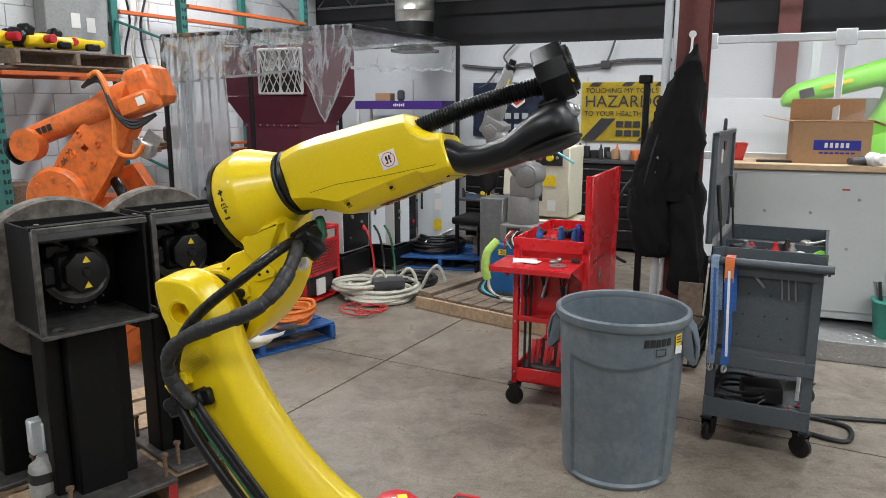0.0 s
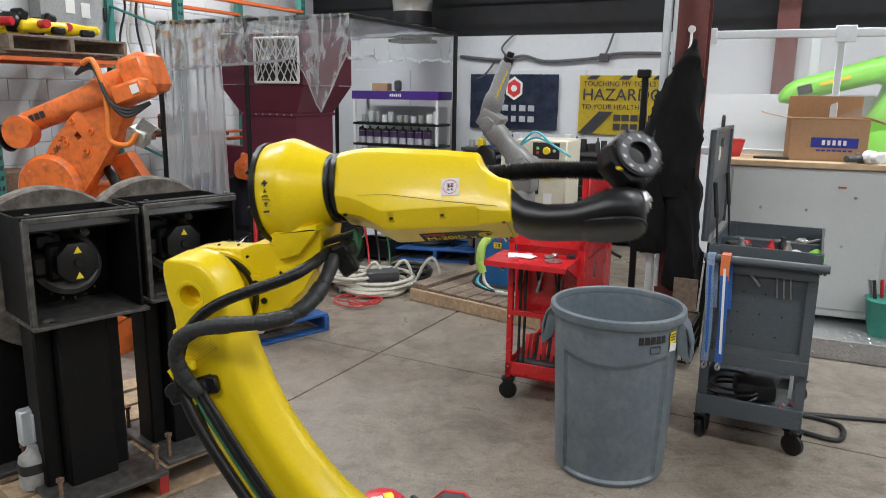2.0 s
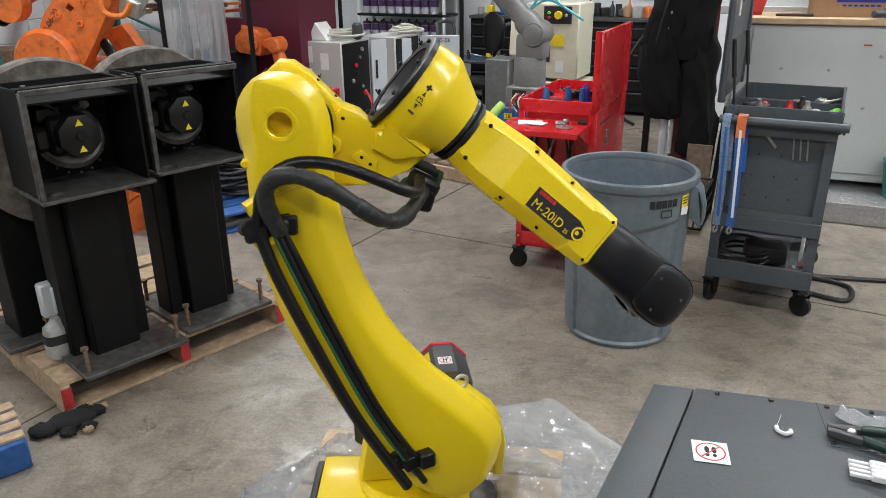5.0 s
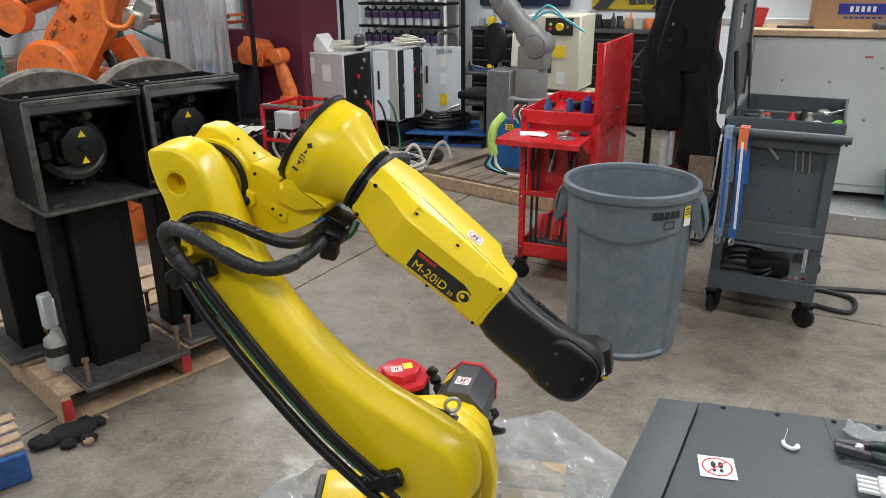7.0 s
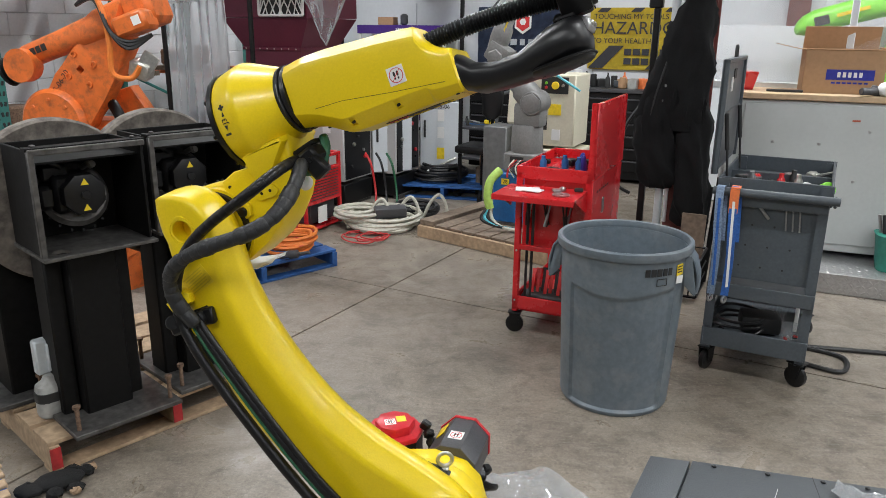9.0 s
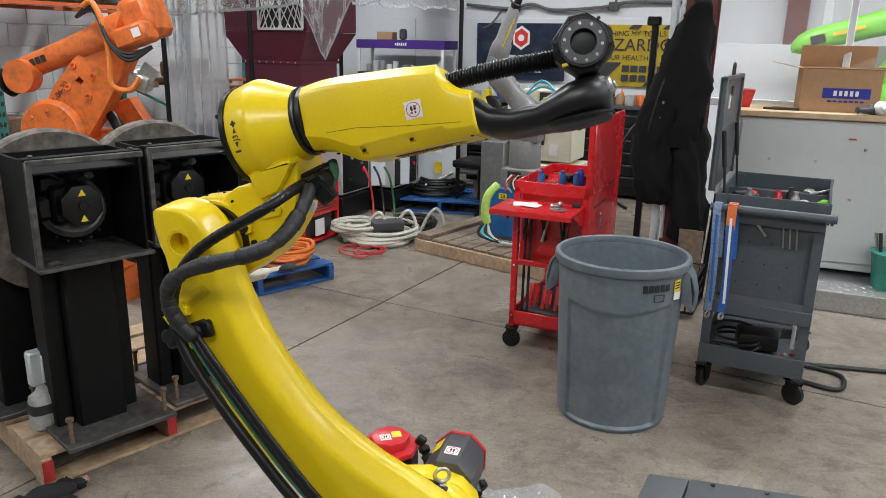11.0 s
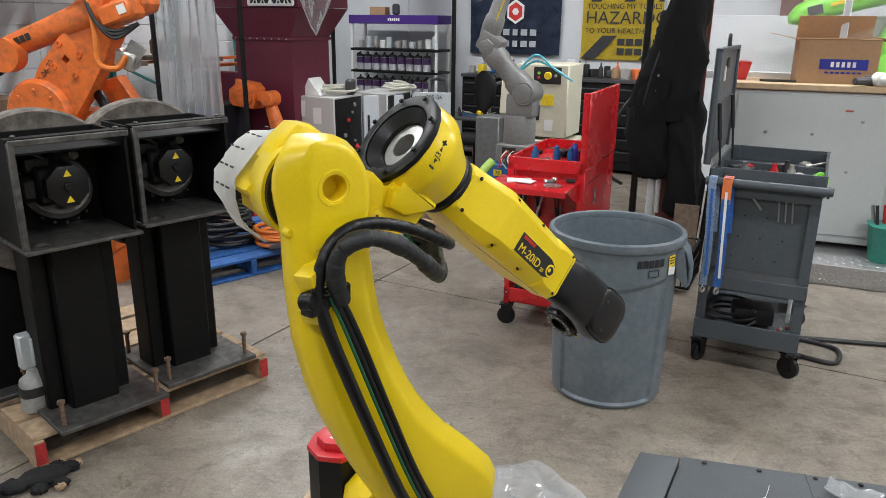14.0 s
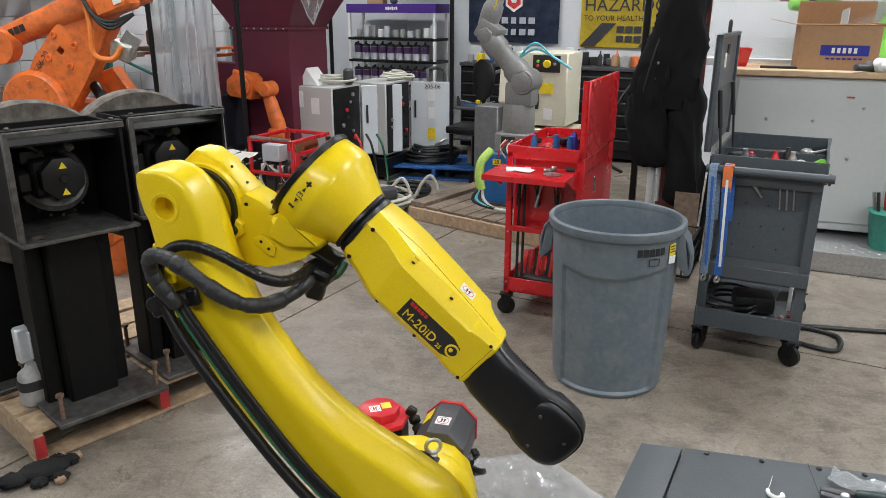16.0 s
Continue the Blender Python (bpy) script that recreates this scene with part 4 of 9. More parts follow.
def make_forearm():
    """Yellow cover with a black one-sided wrist arm; the roll axis is x, and the cover bulges to one side of it."""
    bm = B()
    rings = []
    for x, lo, hi, h, k in ((0.312, -0.07, 0.066, 0.064, 0.034), (0.316, -0.076, 0.07, 0.07, 0.034), (0.345, -0.082, 0.072, 0.072, 0.032), (0.372, -0.09, 0.072, 0.0735, 0.03), (0.425, -0.122, 0.069, 0.077, 0.034),
                            (0.435, -0.1255, 0.068, 0.0775, 0.036), (0.56, -0.1265, 0.053, 0.0755, 0.038), (0.632, -0.1265, 0.04, 0.073, 0.036), (0.637, -0.1265, 0.033, 0.073, 0.03), (0.645, -0.1265, 0.01, 0.072, 0.026),
                            (0.658, -0.1265, -0.008, 0.072, 0.024), (0.678, -0.1265, -0.024, 0.071, 0.022), (0.7, -0.1265, -0.032, 0.07, 0.02), (0.7045, -0.124, -0.035, 0.067, 0.02)):
        kb = k * 0.75
        ring = [(hi, -h + k), (hi, 0.0), (hi, h - k), (hi - 0.1 * k, h - 0.66 * k), (hi - 0.66 * k, h - 0.1 * k), (hi - k, h), ((lo + hi) / 2, h), (lo + k, h), (lo + 0.9 * k, h - 0.02 * k),
                (lo + 0.08 * kb, h - 0.95 * kb), (lo, h - 1.1 * kb), (lo, 0.0), (lo, -h + 1.1 * kb), (lo + 0.08 * kb, -h + 0.95 * kb), (lo + 0.9 * k, -h + 0.02 * k), (lo + k, -h), ((lo + hi) / 2, -h), (hi - k, -h),
                (hi - 0.66 * k, -h + 0.1 * k), (hi - 0.1 * k, -h + 0.66 * k)]
        rings.append([Vector((x, y, z)) for y, z in ring])
    loft(bm, rings)
    cut = B()
    for x in (0.446, 0.558):
        for sg in (1, -1):
            box(cut, (0.013, 0.03, 0.022), (x, -0.113, sg * 0.074), (sg * -45, 0, 0))
    bm = carve(bm, cut)
    f = part("forearm", bm, YELLOW, robot, smooth=24)
    # bolts in the pockets, at the ring and at the front end
    for x in (0.446, 0.558):
        for sg in (1, -1):
            screw(f, (x, -0.104, sg * 0.0655), (90 + 45 * sg, 0, 0), 0.0045, 0.004)
    for z in (0.055, -0.055):
        screw(f, (0.333, -0.0805, z * 0.8), (90, 0, 0), 0.005, 0.004)
        screw(f, (0.688, -0.1255, z), (90, 0, 0), 0.0042, 0.003)
    # Dark lines laid on the cover; shade in the seam is their colour.
    seam = shader("seam_shadow_gap", (0.2, 0.14, 0.008), 0.7, bump=0)
    for sg in (1, -1):
        bm = B()
        tube(bm, [(0.37, -0.05, sg * 0.0735), (0.44, -0.0555, sg * 0.0777), (0.56, -0.078, sg * 0.0757), (0.675, -0.096, sg * 0.0716)], 0.0007, 5, smooth=False)
        part("cover_seam", bm, seam, f)
    bm = B()
    tube(bm, [(0.694, -0.1266, -0.05), (0.694, -0.1266, 0.05)], 0.0006, 5, smooth=False)
    part("cover_seam", bm, seam, f)
    # name plate
    y = -0.1275
    bm = B()
    prism(bm, [(0.472, -0.03), (0.6, -0.03), (0.625, -0.02), (0.632, -0.004), (0.625, 0.012), (0.6, 0.021), (0.472, 0.021)], 0.001, (0.022, y + 0.001, -0.012), (90, 0, 0))
    plate = part("name_plate", bm, INK, f, "black name plate with yellow lettering")
    lettering("lettering", "M-20iD", 0.03, YELINK, plate, tf((0.549, y - 0.0006, -0.026), (90, 0, 0)))
    lettering("lettering", "25", 0.014, YELINK, plate, tf((0.6085, y - 0.0006, -0.031), (90, 0, 0)))
    bm = B()
    for k, w in enumerate((0.012, 0.011, 0.011, 0.012, 0.01)):
        box(bm, (w * 0.72, 0.001, 0.0085), (0.506 + 0.0098 * k, y - 0.0006, 0.0015))
    part("brand_bars", bm, REDINK, plate)
    bm = B()
    lathe(bm, [(0.012, 0), (0.0165, 0), (0.0165, 0.001), (0.012, 0.001)], (0.638, y, -0.017), (90, 0, 0), 24, closed=True)
    lathe(bm, [(0.0, 0), (0.005, 0), (0.005, 0.001), (0.0, 0.001)], (0.634, y, -0.017), (90, 0, 0), 16)
    part("brand_ring", bm, YELINK, plate)
    no_step_sticker(f, Matrix.Translation((0.578, -0.048, 0.0764)) @ pose(0, 0, 0, 0, 1.4, 0), 0.038)
    # wrist arm
    bm = B()
    rings = []
    for x, cy, hy, hz, p in ((0.68, -0.078, 0.044, 0.066, 3.6), (0.705, -0.086, 0.04, 0.066, 3.4), (0.73, -0.107, 0.034, 0.0665, 3.2), (0.775, -0.117, 0.03, 0.067, 3), (0.83, -0.119, 0.031, 0.069, 2.8),
                             (0.865, -0.112, 0.038, 0.073, 2.6), (0.9, -0.104, 0.043, 0.075, 2.5), (0.935, -0.1, 0.043, 0.072, 2.4), (0.958, -0.1, 0.041, 0.06, 2.3), (0.97, -0.1, 0.036, 0.046, 2.2), (0.975, -0.1, 0.02, 0.03, 2)):
        rings.append(oval((x, cy, 0), (0, 1, 0), (0, 0, 1), hy, hz, p, 32))
    loft(bm, rings)
    w = part("wrist_arm", bm, BLACKGLOSS, f, "black one-sided wrist arm", smooth=50)
    bm = B()
    rings = []
    for d, s in ((0.0, 1.0), (0.008, 0.99), (0.013, 0.93), (0.017, 0.8), (0.02, 0.5), (0.021, 0.1)):
        rings.append([Vector((0.898 + q.x, -0.134 - d, q.z)) for q in oval((0.004, 0, 0), (1, 0, 0), (0, 0, 1), 0.07 * s, 0.068 * s, 3.0, 28)])
    loft(bm, rings)
    cover = part("wrist_cover", bm, BLACKGLOSS, w, "domed black wrist cover", smooth=60)
    bm = B()
    tube(bm, [(0.898 + q.x, -0.1375, q.z) for q in oval((0.004, 0, 0), (1, 0, 0), (0, 0, 1), 0.071, 0.069, 3.0, 40)] + [(0.973, -0.1375, 0.0)], 0.0028, 6, smooth=False)
    part("cover_rim", bm, BLACKPL, cover)
    for k in range(3):
        screw(cover, (0.9 + 0.045 * math.cos(2.1 * k + 0.4), -0.1515, 0.045 * math.sin(2.1 * k + 0.4)), (90, 0, 0), 0.004, 0.003, GREYMOT)
    bm = B()
    box(bm, (0.02, 0.03, 0.07), (0.973, -0.085, 0.0), bevel=0.006)
    part("end_block", bm, STEEL, w, "bright machined end block")
    for z in (-0.03, 0.03):
        screw(w, (0.982, -0.085, z * 0.7), (0, 90, 0), 0.006, 0.006, ZINC)
    bm = B()
    pts = [(0.6 + 0.0034 * k, 0.003 - 0.018 * k / 100.0 + 0.01 * math.sin(math.pi * k / 100.0), 0) for k in range(101)]
    tube(bm, pts, 0.021, 14, 1, smooth=False, ribs=0.004)
    part("corrugated_hose", bm, RUBBER, f, "black corrugated hose", smooth=25)
    return f


forearm = make_forearm()


def make_wrist_head():
    bm = B()
    prism(bm, [(0.062 * math.cos(math.radians(a)), 0.062 * math.sin(math.radians(a))) for a in (18, 72, 108, 162, 198, 252, 288, 342)], 0.066, (-0.006, 0, 0), (90, 0, 90), bevel=0.008)
    h = part("wrist_head", bm, BLACKPL, robot)
    bm = B()
    lathe(bm, [(0.024, 0.03), (0.046, 0.052), (0.05, 0.062), (0.048, 0.07), (0.026, 0.07), (0.024, 0.03)], (0, 0, 0), (0, 90, 0), 40)
    fl = part("tool_flange", bm, BLACKPL, h)
    bm = B()
    lathe(bm, [(0.026, 0.0705), (0.043, 0.0705), (0.043, 0.0725), (0.026, 0.0725)], (0, 0, 0), (0, 90, 0), 40, closed=True)
    part("flange_face", bm, GREYMOT, fl, "machined flange face")
    for k in range(10):
        a = 2 * math.pi * k / 10
        screw(fl, (0.0725, 0.0365 * math.cos(a), 0.0365 * math.sin(a)), (0, 90, 0), 0.0032, 0.001, STEEL)
    for k in range(6):
        a = 2 * math.pi * k / 6 + 0.3
        screw(h, (0.06, 0.055 * math.cos(a), 0.055 * math.sin(a)), (0, 90, 0), 0.004, 0.003)
    bm = B()
    box(bm, (0.004, 0.006, 0.012), (0.061, -0.035, 0.042), (0, 0, 20))
    part("witness_mark", bm, YELINK, h)
    bm = B()
    box(bm, (0.05, 0.02, 0.05), (0.0, -0.055, 0), bevel=0.008)
    part("pivot_boss", bm, BLACKPL, h)
    return h


wrist_head = make_wrist_head()

# hoses looping from the arm's clamp to the elbow's bracket, in short rigid pieces
# each hose: name, material, radius, pieces; start and tangent on the arm, end and tangent on the elbow, and two leads for its middle
HOSES = [("hose_piece", RUBBER, 0.0125, 24, [(-0.13, -0.226, 0.7), (0.11, 0.007, 0.232), (0.285, -0.085, 0.09), (0.009, -0.254, -0.013), (0.244, 0.017, 0.031), (-0.073, -0.044, -0.016)]),
         ("sleeve_piece", SLEEVE, 0.0168, 24, [(-0.085, -0.238, 0.685), (-0.017, -0.032, 0.223), (0.305, -0.105, 0.078), (-0.012, -0.242, -0.173), (0.407, -0.049, 0.11), (-0.259, -0.179, -0.119)])]


def hose_points(hose, t, n):
    _, m2, m3, _, _ = links(t)
    a, ta, b, tb, c, d = (Vector(v) for v in hose[4])
    p0, p1, p3, p4 = m2 @ a, m2 @ (a + ta), m3 @ (b + tb), m3 @ b
    p2 = (m2 @ (a + c) + m3 @ (b + d)) / 2
    out = []
    for i in range(n + 1):
        s = i / n
        out.append(p0 * (1 - s) ** 4 + p1 * 4 * s * (1 - s) ** 3 + p2 * 6 * s * s * (1 - s) ** 2 + p3 * 4 * s ** 3 * (1 - s) + p4 * s ** 4)
    return out


hose_parts = []
for hose in HOSES:
    name, mat, r, n = hose[:4]
    longest = [max(((hose_points(hose, k * 0.5, n)[i + 1] - hose_points(hose, k * 0.5, n)[i]).length for k in range(33))) for i in range(n)]
    for i in range(n):
        bm = B()
        ln, rr = longest[i] / 2, r * (1 + (0.09 * math.sin(i * 1.3) + 0.05 * math.sin(i * 3.1) if "sleeve" in name else 0))
        lathe(bm, [(0, -ln - rr * 0.6), (rr * 0.55, -ln - rr * 0.5), (rr * 0.86, -ln - rr * 0.25), (rr, -ln + rr * 0.1), (rr, ln - rr * 0.1), (rr * 0.86, ln + rr * 0.25), (rr * 0.55, ln + rr * 0.5), (0, ln + rr * 0.6)], n=16)
        hose_parts.append((hose, i, part(name, bm, mat, robot, smooth=80)))


def motions():
    """Keys every moving part of the robot."""
    times = [k * 0.1 for k in range(161)]
    rows = [(t, links(t)) for t in times]
    for i, ob in enumerate((turret, lower_arm, elbow, forearm, wrist_head)):
        walk(ob, [(t, m[i]) for t, m in rows])
    for hose, i, ob in hose_parts:
        keys = []
        for k in range(81):
            pts = hose_points(hose, k * 0.2, hose[3])
            d = pts[i + 1] - pts[i]
            keys.append((k * 0.2, Matrix.Translation((pts[i] + pts[i + 1]) / 2) @ d.to_track_quat("Z", "Y").to_matrix().to_4x4()))
        walk(ob, keys)


def at(x, y, yaw=0.0, z=0.0):
    return pose(x, y, z, 0, 0, yaw)


def castor(parent, loc, r=0.045, w=0.03, yaw=0.0, fork=None):
    x, y, z = loc
    bm = B()
    box(bm, (r * 1.5, w * 1.9, 0.008), (0, 0, 2 * r + 0.018), bevel=0.002)
    for s in (-1, 1):
        prism(bm, [(-0.02, r * 0.8), (0.02, r * 0.8), (r * 0.6, 2 * r + 0.016), (-r * 0.6, 2 * r + 0.016)], 0.004, (0, s * w * 0.75 + 0.002, 0), (90, 0, 0))
    c = part("castor", bm, fork or BLACKPL, parent, at=pose(x, y, z, 0, 0, yaw))
    bm = B()
    lathe(bm, [(0, -w / 2), (r * 0.8, -w / 2), (r, -w * 0.3), (r, w * 0.3), (r * 0.8, w / 2), (0, w / 2)], (0, 0, r), (90, 0, 0), 20)
    part("wheel", bm, RUBBER, c)


# ---- steel stands on a pallet ----
def pallet(name, label, w, d, m, mats=None, h=0.14, group="", boards=6, block=None):
    """Deck boards on three notched stringers, with bottom boards."""
    t = thing(name, label, "pallet", m, group)
    wood = mats or WOOD
    bw = d / boards
    for k in range(boards):
        bm = B()
        box(bm, (w, bw - 0.025 - 0.01 * (k % 3), 0.018), (0, -d / 2 + bw * (k + 0.5), h - 0.009), (0, 0, 0.4 * math.sin(k * 3)), bevel=0.002)
        part("deck_board", bm, wood, t)
    for x in (-w / 2 + 0.02, 0, w / 2 - 0.02):
        bm = B()
        box(bm, (0.038, d, h - 0.036), (x, 0, h / 2), bevel=0.002)
        part("stringer", bm, wood, t)
        if block:
            bm = B()
            box(bm, (0.041, 0.004, h - 0.05), (x, -d / 2 - 0.001, h / 2))
            part("painted_end", bm, block, t, "red sprayed stringer end")
    for y in (-d / 2 + 0.05, 0, d / 2 - 0.05):
        bm = B()
        box(bm, (w, 0.09, 0.016), (0, y, 0.009), bevel=0.002)
        part("bottom_board", bm, wood, t)
    return t


PYAW = 47.0
pm = Matrix.Translation((-1.505, 2.50, 0)) @ pose(0, 0, 0, 0, 0, PYAW) @ pose(0.53, 0.55, 0)
pallet("shipping_pallet", "raw wood pallet with red sprayed ends under steel stands", 1.06, 1.1, pm, block=REDWOOD)


def steel_stand(x, y, yaw):
    """An open plate box with a servo motor, on a heavy column with a bolted foot; the box's front is at the origin."""
    t = thing("steel_stand", "black steel machine stand with open box and servo motor on pallet", "machine stand", at(x, y, yaw, 0.142), "steel stands")
    z0, z1, w, d, p = 0.735, 1.13, 0.4, 0.3, 0.012
    # Last plate below is added under the top to keep the box interior dark.
    for nm, size, loc in (("side_plate", (p, d, z1 - z0), (-w / 2, d / 2, (z0 + z1) / 2)), ("side_plate", (p, d, z1 - z0), (w / 2, d / 2, (z0 + z1) / 2)),
                          ("top_plate", (w + 0.03, 0.05, p), (0, 0.025, z1 + p / 2)), ("back_plate", (w - p, p, z1 - z0), (0, d, (z0 + z1) / 2)),
                          ("light_block_plate", (w - p - 0.004, d - p - 0.03, 0.008), (0, d / 2 + 0.008, z1 - 0.05))):
        bm = B()
        box(bm, size, loc, bevel=0.002)
        part(nm, bm, MILL, t)
    bm = B()
    box(bm, (w + 0.03, d + 0.03, 0.014), (0, d / 2 - 0.02, z0), bevel=0.002)
    cut = B()
    lathe(cut, [(0, -0.05), (0.032, -0.05), (0.032, 0.05), (0, 0.05)], (-0.13, 0.035, z0), n=20)
    part("bottom_plate", carve(bm, cut), SCALE, t, "scuffed steel bottom plate")
    bm = B()
    box(bm, (w + 0.02, 0.022, 0.022), (0, 0.0, z1 - 0.004), bevel=0.003)
    box(bm, (0.022, 0.022, z1 - z0), (-w / 2 - 0.002, 0.0, (z0 + z1) / 2), bevel=0.003)
    part("front_edge", bm, SCALE, t)
    for sx in (-0.18, 0.18):
        screw(t, (sx, 0.03, z1 + p), r=0.01, h=0.008, material=SCALE)
    # column: a box between two set-back flanges
    bm = B()
    box(bm, (0.19, 0.2, z0), (0.0, 0.2, z0 / 2), bevel=0.008)
    part("column", bm, MILL, t)
    for s in (-1, 1):
        bm = B()
        box(bm, (0.07, 0.14, z0), (s * 0.13, 0.23, z0 / 2), bevel=0.008)
        part("column_flange", bm, MILL, t)
    bm = B()
    box(bm, (0.44, 0.5, 0.02), (0.02, 0.2, 0.011), bevel=0.003)
    part("foot_plate", bm, SCALE, t, "scaled steel foot plate")
    for sx, sy in ((-0.17, 0.0), (0.21, 0.0), (-0.17, 0.4), (0.21, 0.4)):
        bm = B()
        cyl(bm, 0.009, 0.1, (sx, sy, 0.02), n=10)
        cyl(bm, 0.016, 0.012, (sx, sy, 0.115), n=6)
        part("levelling_bolt", bm, RUSTY, t, "rusty levelling bolt")
    # motor in the box
    mz = z0 + 0.2
    bm = B()
    prism(bm, octagon(0.085), 0.05, (0.0, 0.13, mz), (90, 0, 0), bevel=0.012)
    box(bm, (0.15, 0.14, 0.15), (-0.02, 0.2, mz), bevel=0.015)
    box(bm, (0.1, 0.06, 0.06), (-0.07, 0.2, mz + 0.08), bevel=0.01)
    box(bm, (0.1, 0.1, 0.1), (-0.1, 0.2, mz - 0.01), bevel=0.02)
    m = part("servo_motor", bm, BLACKPL, t, "black servo motor with warning triangles")
    bm = B()
    cyl(bm, 0.018, 0.01, (0.0, 0.08, mz), (90, 0, 0), 18, 0.003)
    part("shaft_plug", bm, BLACKPL, m)
    for dz in (0.05, -0.05):
        bm = B()
        prism(bm, [(-0.015, -0.012), (0.015, -0.012), (0, 0.014)], 0.0015, (0.0, 0.0795, mz + dz), (90, 0, 0))
        part("warning_triangle", bm, YELINK, m)
    bm = B()
    cyl(bm, 0.011, 0.05, (0.03, 0.17, mz + 0.09), (60, 30, 0), 10)
    cyl(bm, 0.014, 0.02, (0.05, 0.14, mz + 0.1), (60, 30, 0), 10)
    part("cable_plug", bm, ZINC, m)
    bm = B()
    lathe(bm, [(0.06, 0), (0.13, 0), (0.135, 0.012), (0.12, 0.03), (0.06, 0.035)], (0, 0.22, mz - 0.02), (65, 0, 0), 32)
    part("gear_flange", bm, SCALE, m)
    for k in range(9):
        a = math.pi + math.pi * k / 8
        screw(m, (0.115 * math.cos(a), 0.2 + 0.05 * math.sin(a), mz - 0.075 + 0.1 * math.sin(a) + 0.02), (65, 0, 0), 0.007, 0.006, MILL)
    bm = B()
    tube(bm, [(-0.05, 0.16, mz + 0.1), (-0.1, 0.15, mz + 0.13), (-0.15, 0.25, mz + 0.12), (-0.13, 0.27, mz + 0.02)], 0.011)
    part("motor_cable", bm, CABLEK, m)
    # big worn wheel behind the box
    bm = B()
    lathe(bm, [(0.05, -0.03), (0.19, -0.025), (0.2, -0.012), (0.24, -0.012), (0.25, -0.034), (0.262, -0.034), (0.268, -0.04), (0.325, -0.04), (0.335, -0.03), (0.335, 0.03), (0.325, 0.04), (0.05, 0.04)], (-0.0, 0.4, 0.865), (90, 0, 0), 64, closed=True)
    part("wheel_disc", bm, ROTOR, t, "worn cast wheel with rusty rim")
    return t


steel_stand(-1.298, 2.695, 46)
steel_stand(-1.02, 3.08, 46)


def jug(x, y, z):
    t = thing("fluid_jug", "white plastic jug with black band standing on the pallet", "jug", at(x, y, 46, z))
    bm = B()
    loft(bm, [oval((0, 0, h), (1, 0, 0), (0, 1, 0), a, a * 0.8, 3, 20) for h, a in ((0, 0.05), (0.01, 0.06), (0.1, 0.062), (0.14, 0.055), (0.16, 0.03), (0.18, 0.022))])
    part("body", bm, PETROL, t)
    bm = B()
    loft(bm, [oval((0, 0, h), (1, 0, 0), (0, 1, 0), 0.0635, 0.051, 3, 20) for h in (0.075, 0.115)])
    part("band", bm, INK, t)
    bm = B()
    box(bm, (0.07, 0.05, 0.15), (0.0, 0.04, 0.25), bevel=0.008)
    box(bm, (0.03, 0.02, 0.12), (0.02, 0.005, 0.25), bevel=0.004)
    part("valve_block", bm, ALUM, t, "aluminium valve block")
    return t


third = thing("steel_column_stand", "black steel column standing on the rear of pallet", "machine stand", at(-1.83, 3.02, 46, 0.142), "steel stands")
bm = B()
box(bm, (0.24, 0.22, 0.74), (0, 0, 0.37), bevel=0.008)
part("column", bm, MILL, third)
bm = B()
box(bm, (0.4, 0.4, 0.02), (0, 0, 0.011), bevel=0.003)
part("foot_plate", bm, SCALE, third)
bm = B()
box(bm, (0.4, 0.45, 0.36), (0, 0.05, 0.92), bevel=0.004)
part("head_box", bm, MILL, third)
jug(-1.60, 2.74, 0.142)


def plush(x, y):
    """A flattened furry toy with pale paws."""
    t = thing("plush_toy", "black furry plush toy with tan paws lying on floor", "plush toy", at(x, y, 25) @ Matrix.Scale(0.72, 4))
    rnd = random.Random(3)

    def lump(c, a, b, h):
        bm = B()
        rings = []
        for k in range(1, 8):
            s = math.sin(math.pi * k / 8)
            rings.append([p + Vector((rnd.uniform(-1, 1), rnd.uniform(-1, 1), rnd.uniform(-1, 1))) * 0.006 for p in oval((c[0], c[1], c[2] + h * (1 - math.cos(math.pi * k / 8)) / 2), (1, 0, 0), (0, 1, 0), a * s, b * s, 2, 14)])
        return loft(bm, rings)

    part("body", lump((0, 0, 0), 0.13, 0.08, 0.07), FURBLACK, t)
    part("head", lump((-0.14, -0.03, 0), 0.075, 0.06, 0.06), FURBLACK, t)
    for px, py in ((0.06, 0.09), (0.13, 0.06), (0.08, -0.09), (-0.02, -0.1)):
        part("leg", lump((px, py, 0), 0.045, 0.04, 0.05), FURBLACK, t)
    for px, py in ((0.075, 0.125), (0.16, 0.08), (0.08, -0.13)):
        part("paw", lump((px, py, 0.012), 0.026, 0.024, 0.034), TAN, t, "tan paw")
    return t


plush(-1.45, 2.44)

bt = thing("blue_wood_block", "blue painted wooden block with splintered top on floor", "wood block", at(-1.675, 2.19, 40))
bm = B()
box(bm, (0.3, 0.28, 0.12), (0, 0, 0.061), bevel=0.008)
part("block", bm, BLUEWOOD, bt)
bm = B()
for k in range(4):
    box(bm, (0.3, 0.05, 0.014), (0.004 * k, -0.1 + 0.07 * k, 0.127), (0, 0, 2 * k), bevel=0.003)
part("splintered_top", bm, WOOD, bt)


